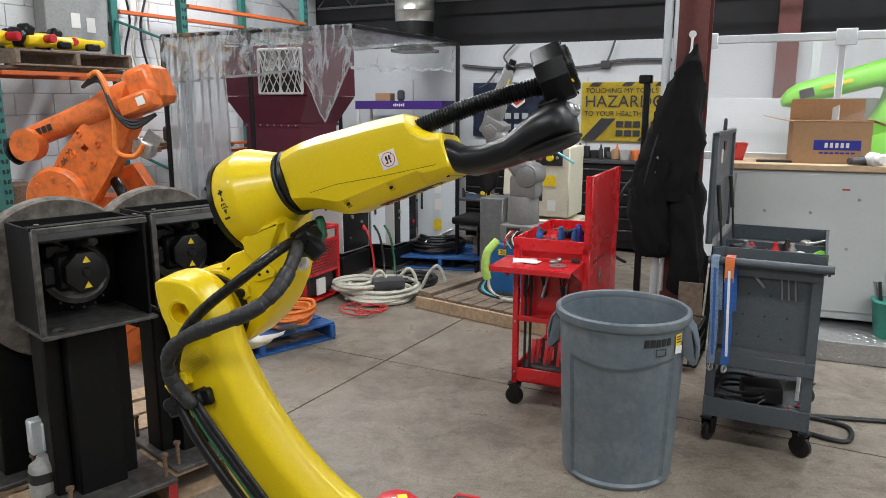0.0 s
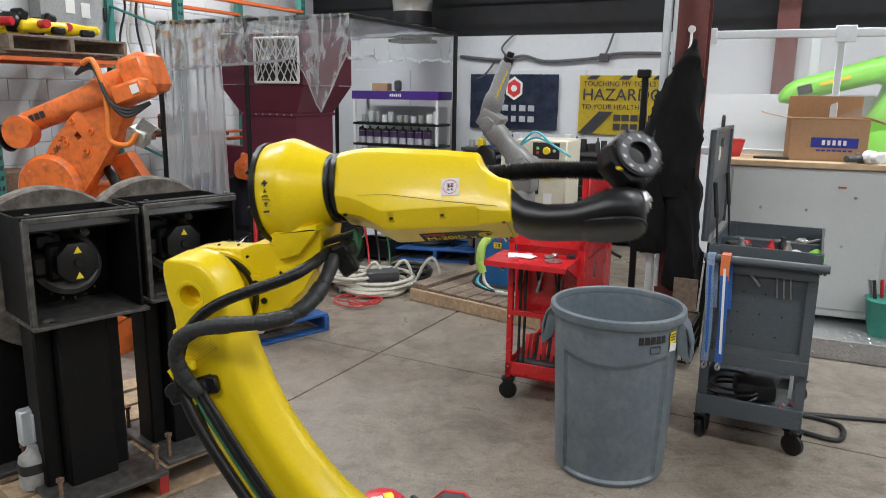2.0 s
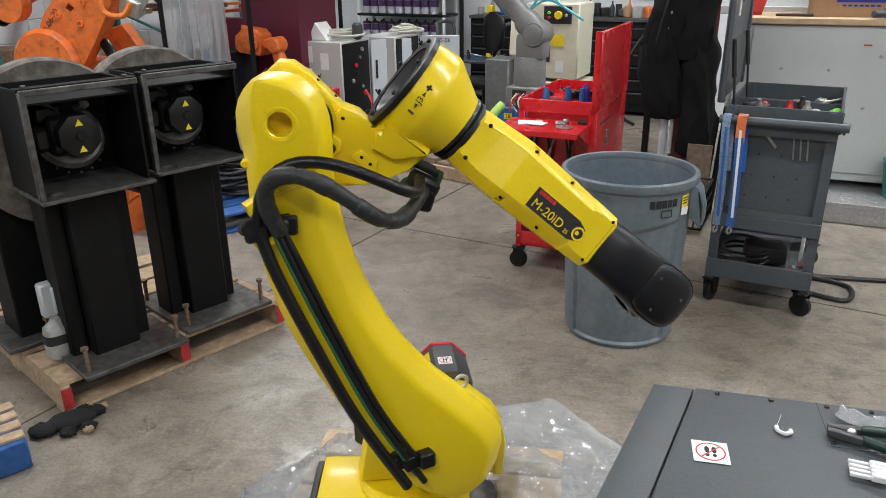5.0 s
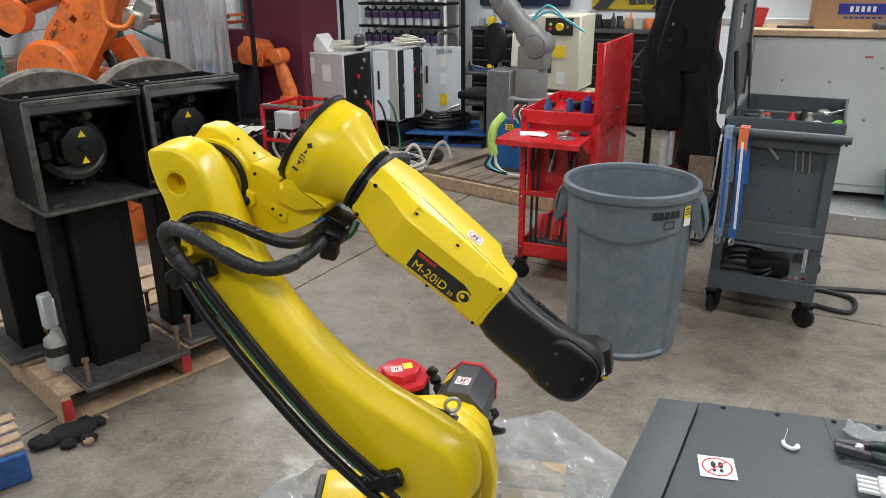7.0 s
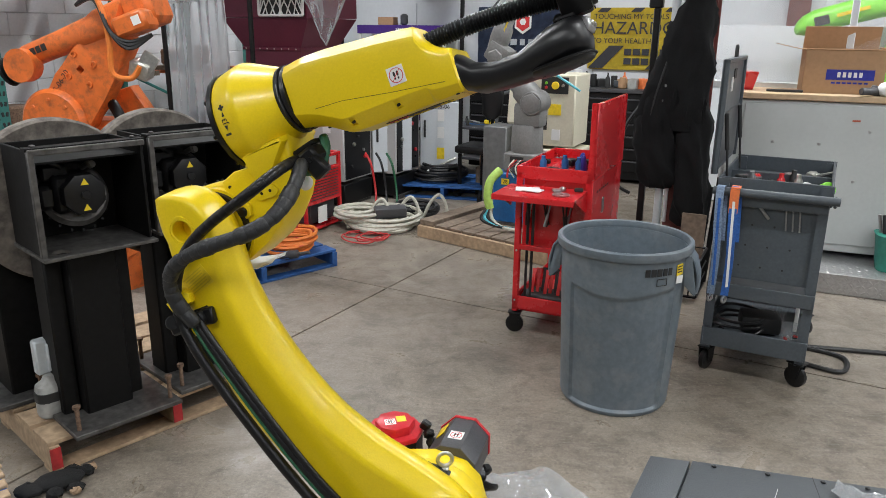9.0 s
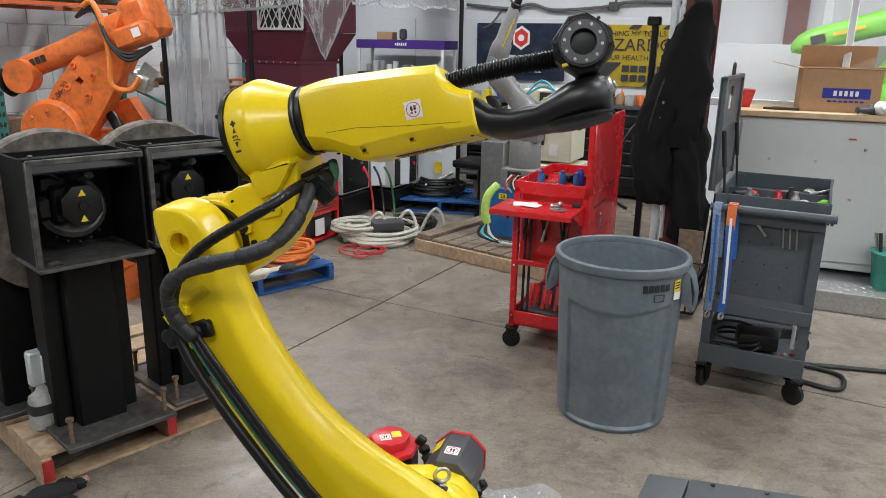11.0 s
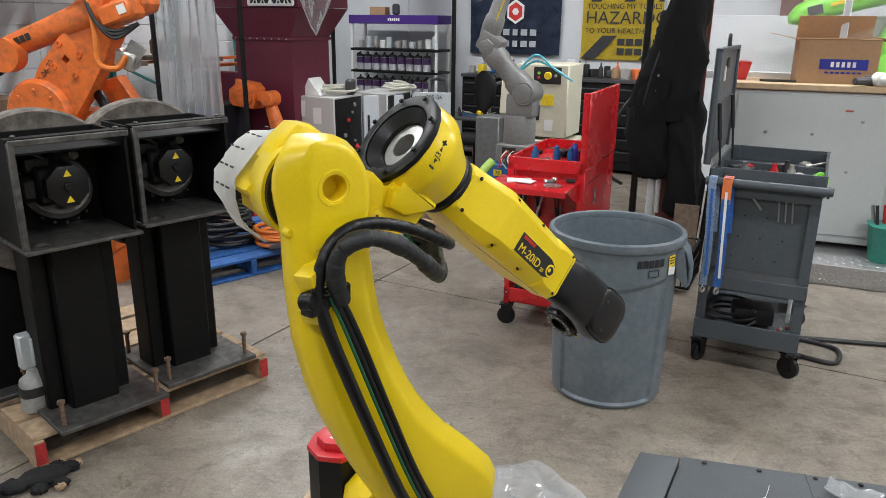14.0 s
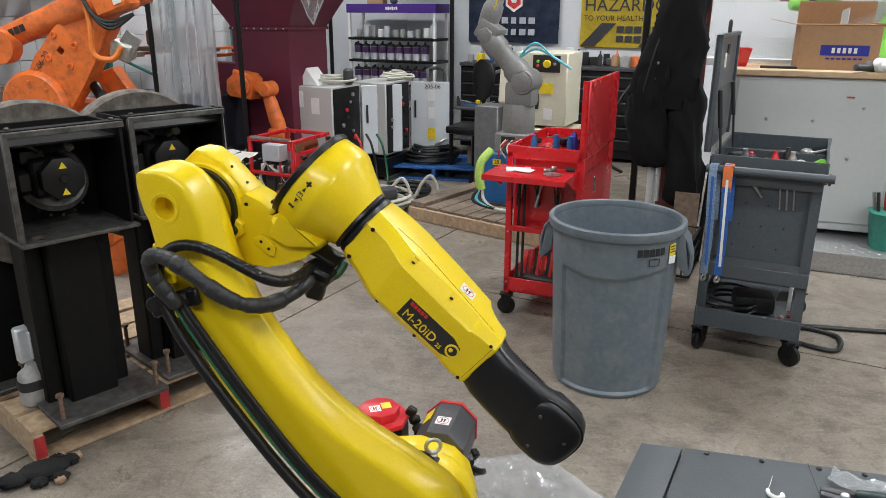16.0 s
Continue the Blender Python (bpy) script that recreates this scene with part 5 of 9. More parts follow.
# ---- grey round bin ----
def dustbin(x, y):
    t = thing("waste_bin", "grey ribbed round plastic waste bin with yellow label", "waste bin", at(x, y, -8))
    bm = B()
    lathe(bm, [(0.287, 0.765), (0.281, 0.765), (0.263, 0.6), (0.238, 0.03), (0.232, 0.016), (0, 0.016)], n=64)
    nz, na, g = 72, 200, []
    for k in range(nz + 1):
        z = 0.765 * k / nz
        row = []
        for i in range(na):
            deg = 360.0 * i / na
            side = min(abs((deg - 172 + 180) % 360 - 180), abs((deg + 9 + 180) % 360 - 180) + 6)
            brow = 0.602 - 0.02 * math.cos(radians((deg % 180 - 75) * 2.6))
            inside = min(1.0, max(0.0, (side - 39) / 1.4)) * min(1.0, max(0.0, (brow - z) / 0.0106)) * min(1.0, max(0.0, (z - 0.02) / 0.012))
            r = 0.253 + z * 0.0452 - (0.01 * (1 - z / 0.014) if z < 0.014 else 0.0) - 0.014 * inside
            row.append(bm.verts.new((r * math.cos(radians(deg)), r * math.sin(radians(deg)), z)))
        g.append(row)
    for k in range(nz):
        for i in range(na):
            bm.faces.new((g[k][i], g[k][(i + 1) % na], g[k + 1][(i + 1) % na], g[k + 1][i]))
    bm.faces.new(g[0][::-1])
    body = part("body", bm, CANGREY, t, smooth=50)
    bm = B()
    lathe(bm, [(0.284, 0.762), (0.302, 0.757), (0.308, 0.772), (0.306, 0.793), (0.298, 0.8), (0.286, 0.797), (0.28, 0.78)], n=64, closed=True)
    part("rim", bm, CANGREY, t)
    for a in (165, -15):
        bm = B()
        c, s = math.cos(math.radians(a)), math.sin(math.radians(a))
        rings = [oval((c * r, s * r, z), (-s, c, 0), (c, s, 0), wd, th, 3, 16) for r, z, wd, th in ((0.29, 0.76, 0.075, 0.012), (0.315, 0.73, 0.07, 0.011), (0.335, 0.66, 0.055, 0.011), (0.335, 0.6, 0.05, 0.012), (0.325, 0.575, 0.05, 0.016))]
        loft(bm, rings)
        part("handle", bm, CANGREY, t)
        for q in (-1, 1):
            bm = B()
            prism(bm, [(0.27, 0.76), (0.305, 0.755), (0.335, 0.58), (0.325, 0.575), (0.282, 0.62)], 0.008, (-s * 0.066 * q + 0.0, c * 0.066 * q, 0), (90, 0, a), bevel=0.002)
            part("handle_web", bm, CANGREY, t)
    # moulded name as plain bars, and small label
    for k, w in enumerate((0.02, 0.021, 0.021, 0.019, 0.018)):
        a = math.radians(-75 + 5.6 * k)
        bm = B()
        box(bm, (w * 1.12, 0.003, 0.034), bevel=0.001)
        part("brand_bar", bm, CANDARK, body, at=pose(0.2875 * math.cos(a), 0.2875 * math.sin(a), 0.708, 0, 0, math.degrees(a) + 90))
    bm = B()
    a = math.radians(-61)
    for dz in (0.018, -0.012):
        box(bm, (0.05, 0.002, 0.003), (0, 0, dz))
    for dx in (-0.025, 0.025):
        box(bm, (0.003, 0.002, 0.03), (dx, 0, 0.003))
    part("moulded_mark", bm, CANDARK, body, at=pose(0.287 * math.cos(a), 0.287 * math.sin(a), 0.66, 0, 0, math.degrees(a) + 90))
    bm = B()
    a = math.radians(-40)
    box(bm, (0.045, 0.002, 0.05), (0, 0, 0), bevel=0.0)
    lab = part("label", bm, YELINK, body, "torn yellow label", at=pose(0.289 * math.cos(a), 0.289 * math.sin(a), 0.705, 0, 0, math.degrees(a) + 90))
    bm = B()
    for k in range(3):
        box(bm, (0.035, 0.001, 0.005), (0, -0.0015, 0.015 - 0.012 * k))
    part("print_bars", bm, INK, lab)
    bm = B()
    box(bm, (0.05, 0.0015, 0.035), (0.004, 0.0, -0.045), (0, 6, 0))
    part("torn_paper", bm, PAPER, lab)
    return t


dustbin(0.86, 3.235)


# ---- red tool cart ----
def tool_clutter(parent, rnd, x0, x1, y0, y1, z, n, mats, name="tool"):
    for k in range(n):
        px, py = rnd.uniform(x0, x1), rnd.uniform(y0, y1)
        bm = B()
        kind = k % 4
        if kind == 0:
            lathe(bm, [(0, 0), (0.008, 0), (0.011, 0.01), (0.011, 0.07), (0.006, 0.08), (0.004, 0.15), (0, 0.15)], n=10)
            m = pose(px, py, z + 0.012, 80 + rnd.uniform(-8, 8), 0, rnd.uniform(0, 360))
        elif kind == 1:
            box(bm, (rnd.uniform(0.05, 0.1), rnd.uniform(0.03, 0.06), rnd.uniform(0.02, 0.05)), bevel=0.006)
            m = pose(px, py, z + 0.025, 0, 0, rnd.uniform(0, 180))
        elif kind == 2:
            lathe(bm, [(0, 0), (0.02, 0), (0.02, 0.05), (0.012, 0.06), (0.012, 0.08), (0, 0.08)], n=14)
            m = pose(px, py, z, rnd.uniform(0, 12), 0, 0)
        else:
            prism(bm, [(-0.08, -0.008), (0.06, -0.006), (0.085, -0.016), (0.09, 0.0), (0.085, 0.016), (0.06, 0.006), (-0.08, 0.008)], 0.008, bevel=0.002)
            m = pose(px, py, z + 0.004, rnd.uniform(-8, 8), 0, rnd.uniform(0, 360))
        part(name, bm, mats[k % len(mats)], parent, at=m)


def red_cart(x, y, yaw):
    """Narrow end at the origin facing us: x across, y to the back."""
    t = thing("tool_cart", "glossy red steel tool cart with open lid and side tray", "tool cart", at(x, y, yaw))
    w, d = 0.42, 0.72
    for sx in (0.016, w - 0.016):
        for sy in (0.016, d - 0.016):
            bm = B()
            box(bm, (0.032, 0.032, 0.82), (sx, sy, 0.54), bevel=0.003)
            leg = part("leg", bm, REDPAINT, t)
            for z in (0.2, 0.5):
                screw(leg, (sx, sy - 0.0165, z), (90, 0, 0), 0.006, 0.003, ZINC)
            castor(t, (sx, sy, 0.0), 0.052, 0.03, 12)
    bm = B()
    box(bm, (w, d, 0.012), (w / 2, d / 2, 0.15), bevel=0.002)
    for y_ in (0.006, d - 0.006):
        box(bm, (w, 0.012, 0.085), (w / 2, y_, 0.185), bevel=0.003)
    for x_ in (0.006, w - 0.006):
        box(bm, (0.012, d, 0.085), (x_, d / 2, 0.185), bevel=0.003)
    part("lower_shelf", bm, REDPAINT, t)
    bm = B()
    box(bm, (w - 0.03, d - 0.1, 0.42), (w / 2, d / 2 + 0.04, 0.72), bevel=0.004)
    part("body", bm, REDPAINT, t)
    bm = B()
    box(bm, (w, 0.02, 0.03), (w / 2, 0.012, 0.52), bevel=0.003)
    box(bm, (0.02, d, 0.03), (w - 0.01, d / 2, 0.52), bevel=0.003)
    part("cross_bar", bm, REDPAINT, t)
    # open top with raised rim
    for nm, size, loc in (("rim", (w, 0.012, 0.07), (w / 2, 0.006, 0.95)), ("rim", (w, 0.012, 0.07), (w / 2, d - 0.006, 0.95)), ("rim", (0.012, d - 0.03, 0.07), (0.006, d / 2, 0.95))):
        bm = B()
        box(bm, size, loc, bevel=0.003)
        part(nm, bm, REDPAINT, t)
    # lid stands open along the long side
    bm = B()
    box(bm, (0.02, d, 0.40), (w + 0.004, d / 2, 1.14), bevel=0.006)
    box(bm, (0.036, 0.014, 0.40), (w - 0.008, 0.007, 1.14), bevel=0.003)
    lid = part("lid", bm, REDPAINT, t, "open red lid with pale lining")
    bm = B()
    box(bm, (0.006, d - 0.08, 0.1), (w - 0.009, d / 2, 1.28), bevel=0.002)
    part("lining", bm, REDPOLY, lid)
    bm = B()
    box(bm, (0.012, d, 0.40), (w + 0.002, d / 2, 0.735), bevel=0.003)
    side = part("side_panel", bm, REDPAINT, t)
    # Solid black blocks on the panel, coloured as shaded slots.
    for k in range(6):
        bm = B()
        box(bm, (0.006, 0.02, 0.012), (w + 0.008, 0.1 + 0.05 * k, 0.86))
        part("slot", bm, INK, side)
    bm = B()
    box(bm, (0.012, 0.03, 0.09), (w + 0.012, 0.24, 0.76), bevel=0.004)
    part("latch", bm, STEEL, side)
    # side tray
    bm = B()
    box(bm, (w + 0.02, 0.3, 0.01), (w / 2 - 0.03, -0.13, 0.872), bevel=0.002)
    box(bm, (w + 0.02, 0.008, 0.03), (w / 2 - 0.03, -0.278, 0.862), bevel=0.002)
    for s in (0.0, w):
        prism(bm, [(0, 0), (-0.24, 0), (0, -0.11)], 0.006, (s - 0.03, 0.0, 0.868), (90, 0, 90))
    tray = part("side_tray", bm, REDPAINT, t)
    bm = B()
    box(bm, (0.13, 0.1, 0.004), (0.1, -0.1, 0.88), (0, 0, 18))
    box(bm, (0.1, 0.07, 0.004), (0.14, -0.13, 0.884), (0, 0, -8))
    part("paper_bag", bm, PAPER, tray)
    bm = B()
    lathe(bm, [(0.012, 0), (0.045, 0), (0.047, 0.006), (0.012, 0.006)], (0.3, -0.16, 0.878), n=24, closed=True)
    box(bm, (0.05, 0.03, 0.02), (0.26, -0.1, 0.888), (0, 0, 30), bevel=0.006)
    box(bm, (0.03, 0.03, 0.025), (0.28, -0.06, 0.89), (0, 0, 60), bevel=0.006)
    part("fittings", bm, STEEL, tray)
    bm = B()
    box(bm, (0.045, 0.03, 0.018), (0.36, -0.03, 0.887), (0, 0, 10), bevel=0.004)
    part("clip", bm, INK, tray)
    rnd = random.Random(11)
    tool_clutter(t, rnd, 0.05, w - 0.08, 0.06, d - 0.08, 0.93, 14, (STEEL, BLACKPL, BLUEPAINT, GREYMOT))
    for k in range(3):
        bm = B()
        lathe(bm, [(0, 0), (0.018, 0), (0.02, 0.02), (0.014, 0.08), (0.006, 0.09), (0, 0.09)], n=12)
        part("blue_bottle", bm, BLUEINK, t, at=pose(0.3 - 0.03 * k, 0.3 + 0.06 * k, 0.93, 20, 0, 30 * k))
    for k in range(9):
        bm = B()
        tube(bm, [(0, 0, 0), (0, 0, -0.08), (0, 0, -0.17)], 0.005, 6, smooth=False)
        cyl(bm, 0.009, 0.07, (0, 0, -0.2), n=8)
        part("hanging_tool", bm, (INK, STEEL, INK)[k % 3], t, at=pose(0.05 + 0.038 * k, 0.06, 0.84, 8 * math.sin(k), 14 * math.sin(k * 2.1), 0))
    bm = B()
    for k in range(2):
        tube(bm, [(0.06 + 0.03 * k, 0.05, 0.2), (0.062 + 0.03 * k, 0.05, 0.86)], 0.008, 8, smooth=False)
    part("long_bar", bm, INK, t)
    for k in range(12):
        bm = B()
        prism(bm, [(-0.01, 0), (0.01, 0), (0.008, 0.11), (0.016, 0.16), (-0.016, 0.16), (-0.008, 0.11)], 0.008, bevel=0.002)
        part("red_pliers", bm, (REDINK, CABLER, INK)[k % 3], t, at=pose(0.08 + 0.026 * k, 0.12 + 0.02 * (k % 3), 0.2, 70, 0, 6 * math.sin(k * 1.7)))
    bm = B()
    box(bm, (0.34, 0.16, 0.06), (0.2, 0.15, 0.19), bevel=0.01)
    part("black_tool_tray", bm, INK, t)
    return t


red_cart(0.43, 3.985, -25)


# ---- slate grey service cart ----
def grey_cart(x, y, yaw):
    t = thing("service_cart", "slate grey steel service cart with raised lid and tools", "tool cart", at(x, y, yaw))
    w, d, top = 0.49, 0.78, 0.965
    for sx in (0.0, w):
        for sy in (0.02, d - 0.02):
            bm = B()
            prism(bm, [(0, 0), (0.045, 0), (0.045, 0.006), (0.006, 0.006), (0.006, 0.045), (0, 0.045)], 0.9, (sx, sy, 0.12), (0, 0, 0 if sx == 0 else 90), bevel=0.0)
            leg = part("leg", bm, CARTGREY, t)
            for z in (0.16, 0.22, 0.46):
                screw(leg, (sx + (0.022 if sx == 0 else -0.022), sy - 0.001, z), (90, 0, 0), 0.006, 0.003, INK)
            castor(t, (sx + (0.03 if sx == 0 else -0.03), sy + 0.03, 0.0), 0.055, 0.034, -30 if sx else 70)
    for z, h in ((0.2, 0.1), (0.46, 0.07)):
        bm = B()
        box(bm, (w, d, 0.008), (w / 2, d / 2 + 0.01, z - h / 2 + 0.01), bevel=0.001)
        for y_ in (0.008, d + 0.004):
            box(bm, (w, 0.01, h), (w / 2, y_, z), bevel=0.002)
        for x_ in (0.004, w - 0.004):
            box(bm, (0.01, d, h), (x_, d / 2, z), bevel=0.002)
        part("shelf", bm, CARTGREY, t)
    bm = B()
    box(bm, (w - 0.06, 0.012, 0.4), (w / 2, 0.05, 0.72), bevel=0.002)
    panel = part("end_panel", bm, CARTGREY, t)
    # Black discs on the panel, dark like shaded holes.
    for k in range(8):
        bm = B()
        cyl(bm, 0.005, 0.003, n=8)
        part("hole", bm, INK, panel, at=pose(0.13 + 0.1 * (k % 3) + 0.02 * (k // 3), 0.0435, 0.59 + 0.105 * (k // 3), 90, 0, 0))
    bm = B()
    box(bm, (w - 0.02, d - 0.08, 0.2), (w / 2, d / 2 + 0.05, 0.845), bevel=0.004)
    part("drawer_body", bm, CARTGREY, t)
    bm = B()
    box(bm, (w, 0.05, 0.08), (w / 2, 0.035, 0.93), bevel=0.012, seg=2)
    part("front_lip", bm, CARTGREY, t)
    for nm, size, loc in (("tray_wall", (w + 0.02, 0.012, 0.1), (w / 2, 0.04, top + 0.01)), ("tray_wall", (w + 0.02, 0.012, 0.1), (w / 2, d + 0.02, top + 0.01)), ("tray_wall", (0.012, d, 0.1), (0, d / 2 + 0.03, top + 0.01)),
                          ("tray_wall", (0.012, d, 0.1), (w, d / 2 + 0.03, top + 0.01)), ("tray_floor", (w, d, 0.01), (w / 2, d / 2 + 0.03, top - 0.035)), ("divider", (w, 0.008, 0.06), (w / 2, d * 0.55, top))):
        bm = B()
        box(bm, size, loc, bevel=0.002)
        part(nm, bm, CARTGREY if nm != "tray_floor" else INK, t)
    bm = B()
    tube(bm, [(-0.02, -0.02, top + 0.0), (w + 0.04, -0.02, top + 0.0)], 0.02, 16, smooth=False)
    h = part("push_handle", bm, CARTGREY, t)
    bm = B()
    for s in (-0.005, w + 0.02):
        box(bm, (0.014, 0.09, 0.04), (s, 0.015, top - 0.01), bevel=0.004)
    part("handle_bracket", bm, CARTGREY, h)
    # lid raised along one long side
    bm = B()
    box(bm, (0.018, d - 0.05, 0.55), (-0.045, d / 2 + 0.04, top + 0.335), bevel=0.004)
    box(bm, (0.03, 0.02, 0.55), (-0.036, 0.075, top + 0.335), bevel=0.003)
    box(bm, (0.03, 0.02, 0.55), (-0.036, d - 0.0, top + 0.335), bevel=0.003)
    box(bm, (0.03, d - 0.05, 0.02), (-0.036, d / 2 + 0.04, top + 0.6), bevel=0.003)
    lid = part("lid", bm, CARTGREY, t, "raised slate grey lid")
    bm = B()
    box(bm, (0.006, 0.08, 0.05), (-0.034, 0.42, top + 0.53))
    part("lock", bm, INK, lid)
    bm = B()
    box(bm, (0.004, 0.05, 0.07), (-0.034, 0.34, top + 0.48))
    part("tag", bm, WHITE, lid)
    bm = B()
    box(bm, (0.005, d - 0.12, 0.26), (-0.034, d / 2 + 0.04, top + 0.22))
    part("lid_lining", bm, GREYMOT, lid)
    bm = B()
    tube(bm, [(-0.045, 0.44, top + 0.605), (-0.045, 0.45, top + 0.66), (-0.045, 0.49, top + 0.66), (-0.045, 0.5, top + 0.605)], 0.007, 8)
    part("lid_handle", bm, INK, lid)
    for y_ in (0.16, d - 0.1):
        bm = B()
        tube(bm, [(-0.02, y_, top + 0.34), (-0.0, y_, top + 0.17)], 0.011, 10, smooth=False)
        tube(bm, [(-0.0, y_, top + 0.18), (0.018, y_, top + 0.0)], 0.006, 8, smooth=False)
        box(bm, (0.02, 0.026, 0.02), (-0.02, y_, top + 0.34), bevel=0.004)
        part("gas_strut", bm, INK, t, "black gas strut")
    rnd = random.Random(4)
    tool_clutter(t, rnd, 0.06, w - 0.06, 0.1, d - 0.08, top - 0.02, 18, (STEEL, INK, REDPAINT, GREYMOT, ZINC))
    for nm, mt, px, py in (("white_roll", WHITE, 0.36, 0.14), ("green_roll", GREENPL, 0.45, 0.2)):
        bm = B()
        lathe(bm, [(0.014, 0), (0.035, 0), (0.037, 0.01), (0.037, 0.05), (0.035, 0.055), (0.014, 0.055)], n=24, closed=True)
        part(nm, bm, mt, t, at=pose(px, py, top, 65, 0, 30))
    # two lifting straps over the handle
    for sx, mt, edge in ((0.02, STRAPB, STRAPBL), (0.085, STRAPBL, STRAPB)):
        bm = B()
        for off, wd in ((0, 0.036),):
            pts = [(sx + 0.02, -0.005, top - 0.25), (sx + 0.01, 0.0, top - 0.05), (sx, -0.02, top + 0.025), (sx - 0.005, -0.047, top), (sx, -0.05, top - 0.15), (sx + 0.01, -0.045, top - 0.34), (sx + 0.005, -0.04, top - 0.52)]
            path = smooth_path(pts, 5)
            rings = [[p + Vector((-wd / 2, 0.002, 0)), p + Vector((wd / 2, 0.002, 0)), p + Vector((wd / 2, -0.002, 0)), p + Vector((-wd / 2, -0.002, 0))] for p in path]
            loft(bm, rings)
        s = part("lifting_strap", bm, mt, t, "blue grey woven lifting strap")
        bm = B()
        box(bm, (0.012, 0.003, 0.44), (sx + 0.005, -0.0535, top - 0.25), (0, -2, 0))
        part("stripe", bm, WHITE if edge is STRAPB else edge, s)
        bm = B()
        lathe(bm, [(0.016 + 0.006 * math.cos(a), 0.006 * math.sin(a)) for a in (2 * math.pi * i / 8 for i in range(8))], (sx + 0.005, -0.043, top - 0.54), (90, 0, 60), 18, closed=True)
        part("shackle", bm, STEEL, s, "steel shackle")
    bm = B()
    box(bm, (0.042, 0.006, 0.12), (0.083, -0.052, top - 0.04), (4, 0, 0), bevel=0.001)
    box(bm, (0.042, 0.06, 0.006), (0.083, -0.022, top + 0.024), (0, 0, 0), bevel=0.001)
    part("orange_cuff", bm, STRAPO, t)
    # things on the lower shelf
    bm = B()
    wire_loop(bm, (0.16, 0.25, 0.17), 0.12, 0.008, 3, 5)
    part("cable_coil", bm, CABLEK, t)
    bm = B()
    box(bm, (0.2, 0.16, 0.09), (0.25, 0.3, 0.22), (0, 0, 12), bevel=0.02, seg=2)
    part("black_case", bm, INK, t)
    bm = B()
    loft(bm, [oval((0.41, 0.1, z), (1, 0, 0), (0, 1, 0), r, r, 2, 20) for z, r in ((0.165, 0.042), (0.3, 0.05))])
    part("clear_cup", bm, POLY, t, "clear plastic cup of red fittings")
    rn = random.Random(8)
    for k in range(10):
        bm = B()
        box(bm, (0.022, 0.014, 0.012), bevel=0.003)
        part("fitting", bm, (REDINK, WHITE, INK)[k % 3], t, at=pose(0.41 + rn.uniform(-0.025, 0.025), 0.1 + rn.uniform(-0.025, 0.025), 0.18 + 0.007 * k, rn.uniform(0, 90), 0, rn.uniform(0, 180)))
    bm = B()
    box(bm, (0.22, 0.2, 0.06), (0.26, 0.45, 0.25), (0, 0, -6), bevel=0.004)
    part("clear_box", bm, POLY, t)
    for k in range(3):
        bm = B()
        tube(bm, [(0.31 + 0.03 * k, 0.035, 0.9), (0.32 + 0.03 * k, 0.035, 0.79)], 0.004, 6, smooth=False)
        part("hex_key", bm, STEEL, t)
    bm = B()
    tube(bm, [(0.19, 0.025, 0.9), (0.24, 0.025, 0.84)], 0.007, 8, smooth=False)
    part("steel_punch", bm, STEEL, t)
    return t


grey_cart(1.36, 3.485, -28)


# ---- controller cabinet in front ----
def controller(x, y, yaw):
    """Its far corner is at the origin; x runs along the far edge, y away from us."""
    t = thing("controller_cabinet", "dark grey controller cabinet with cutters and clips on top", "controller", at(x, y, yaw))
    z = 0.95
    bm = B()
    prism(bm, [(0.002, -0.002), (-0.149, -0.618), (0.923, -0.618), (0.923, -0.002)], z - 0.112, (0, 0, 0.1), bevel=0.003)
    part("body", bm, CABGREY, t)
    bm = B()
    prism(bm, [(0, 0), (-0.151, -0.62), (-0.081, -0.62), (0.07, 0)], 0.012, (0, 0, z - 0.012), bevel=0.002)
    part("edge_panel", bm, CABGREY, t)
    bm = B()
    prism(bm, [(0.074, 0), (-0.077, -0.62), (0.925, -0.62), (0.925, 0)], 0.014, (0, 0, z - 0.012), bevel=0.002)
    top = part("top_panel", bm, CABGREY, t)
    for k in range(2):
        bm = B()
        box(bm, (0.84, 0.02, 0.1), (0.5, -0.1 - 0.4 * k, 0.05), bevel=0.004)
        part("foot_rail", bm, BLACKPL, t)
    for px, py in ((0.11, -0.012), (0.2, -0.012), (0.29, -0.012), (0.36, -0.012), (0.28, -0.12)):
        screw(top, (px, py, z + 0.002), r=0.0045, h=0.003)
    bm = B()
    box(bm, (0.001, 0.13, 0.001), (0.275, -0.065, z + 0.002))
    box(bm, (0.3, 0.001, 0.001), (0.425, -0.13, z + 0.002))
    part("panel_seam", bm, INK, top)
    return t


controller(0.393, 1.168, -15)
ct = at(0.393, 1.168, -15)
sticker = thing("safety_sticker", "white no-step sticker with red ring on cabinet top", "sticker", ct @ pose(0.086, -0.193, 0.9535, 0, 0, 2))
no_step_sticker(sticker, pose(0, 0, 0), 0.055)
hook = thing("white_hook", "small white plastic hook on a thread on cabinet", "hook", ct @ pose(0.208, -0.105, 0.956))
bm = B()
tube(bm, [(-0.012, 0.006, 0), (-0.012, -0.004, 0), (-0.002, -0.012, 0), (0.008, -0.006, 0), (0.008, 0.0, 0)], 0.0035, 8)
part("hook", bm, WHITE, hook)
bm = B()
tube(bm, [(-0.012, 0.006, 0), (-0.004, 0.03, -0.002), (0.002, 0.05, -0.002)], 0.0005, 4)
part("thread", bm, WHITE, hook)


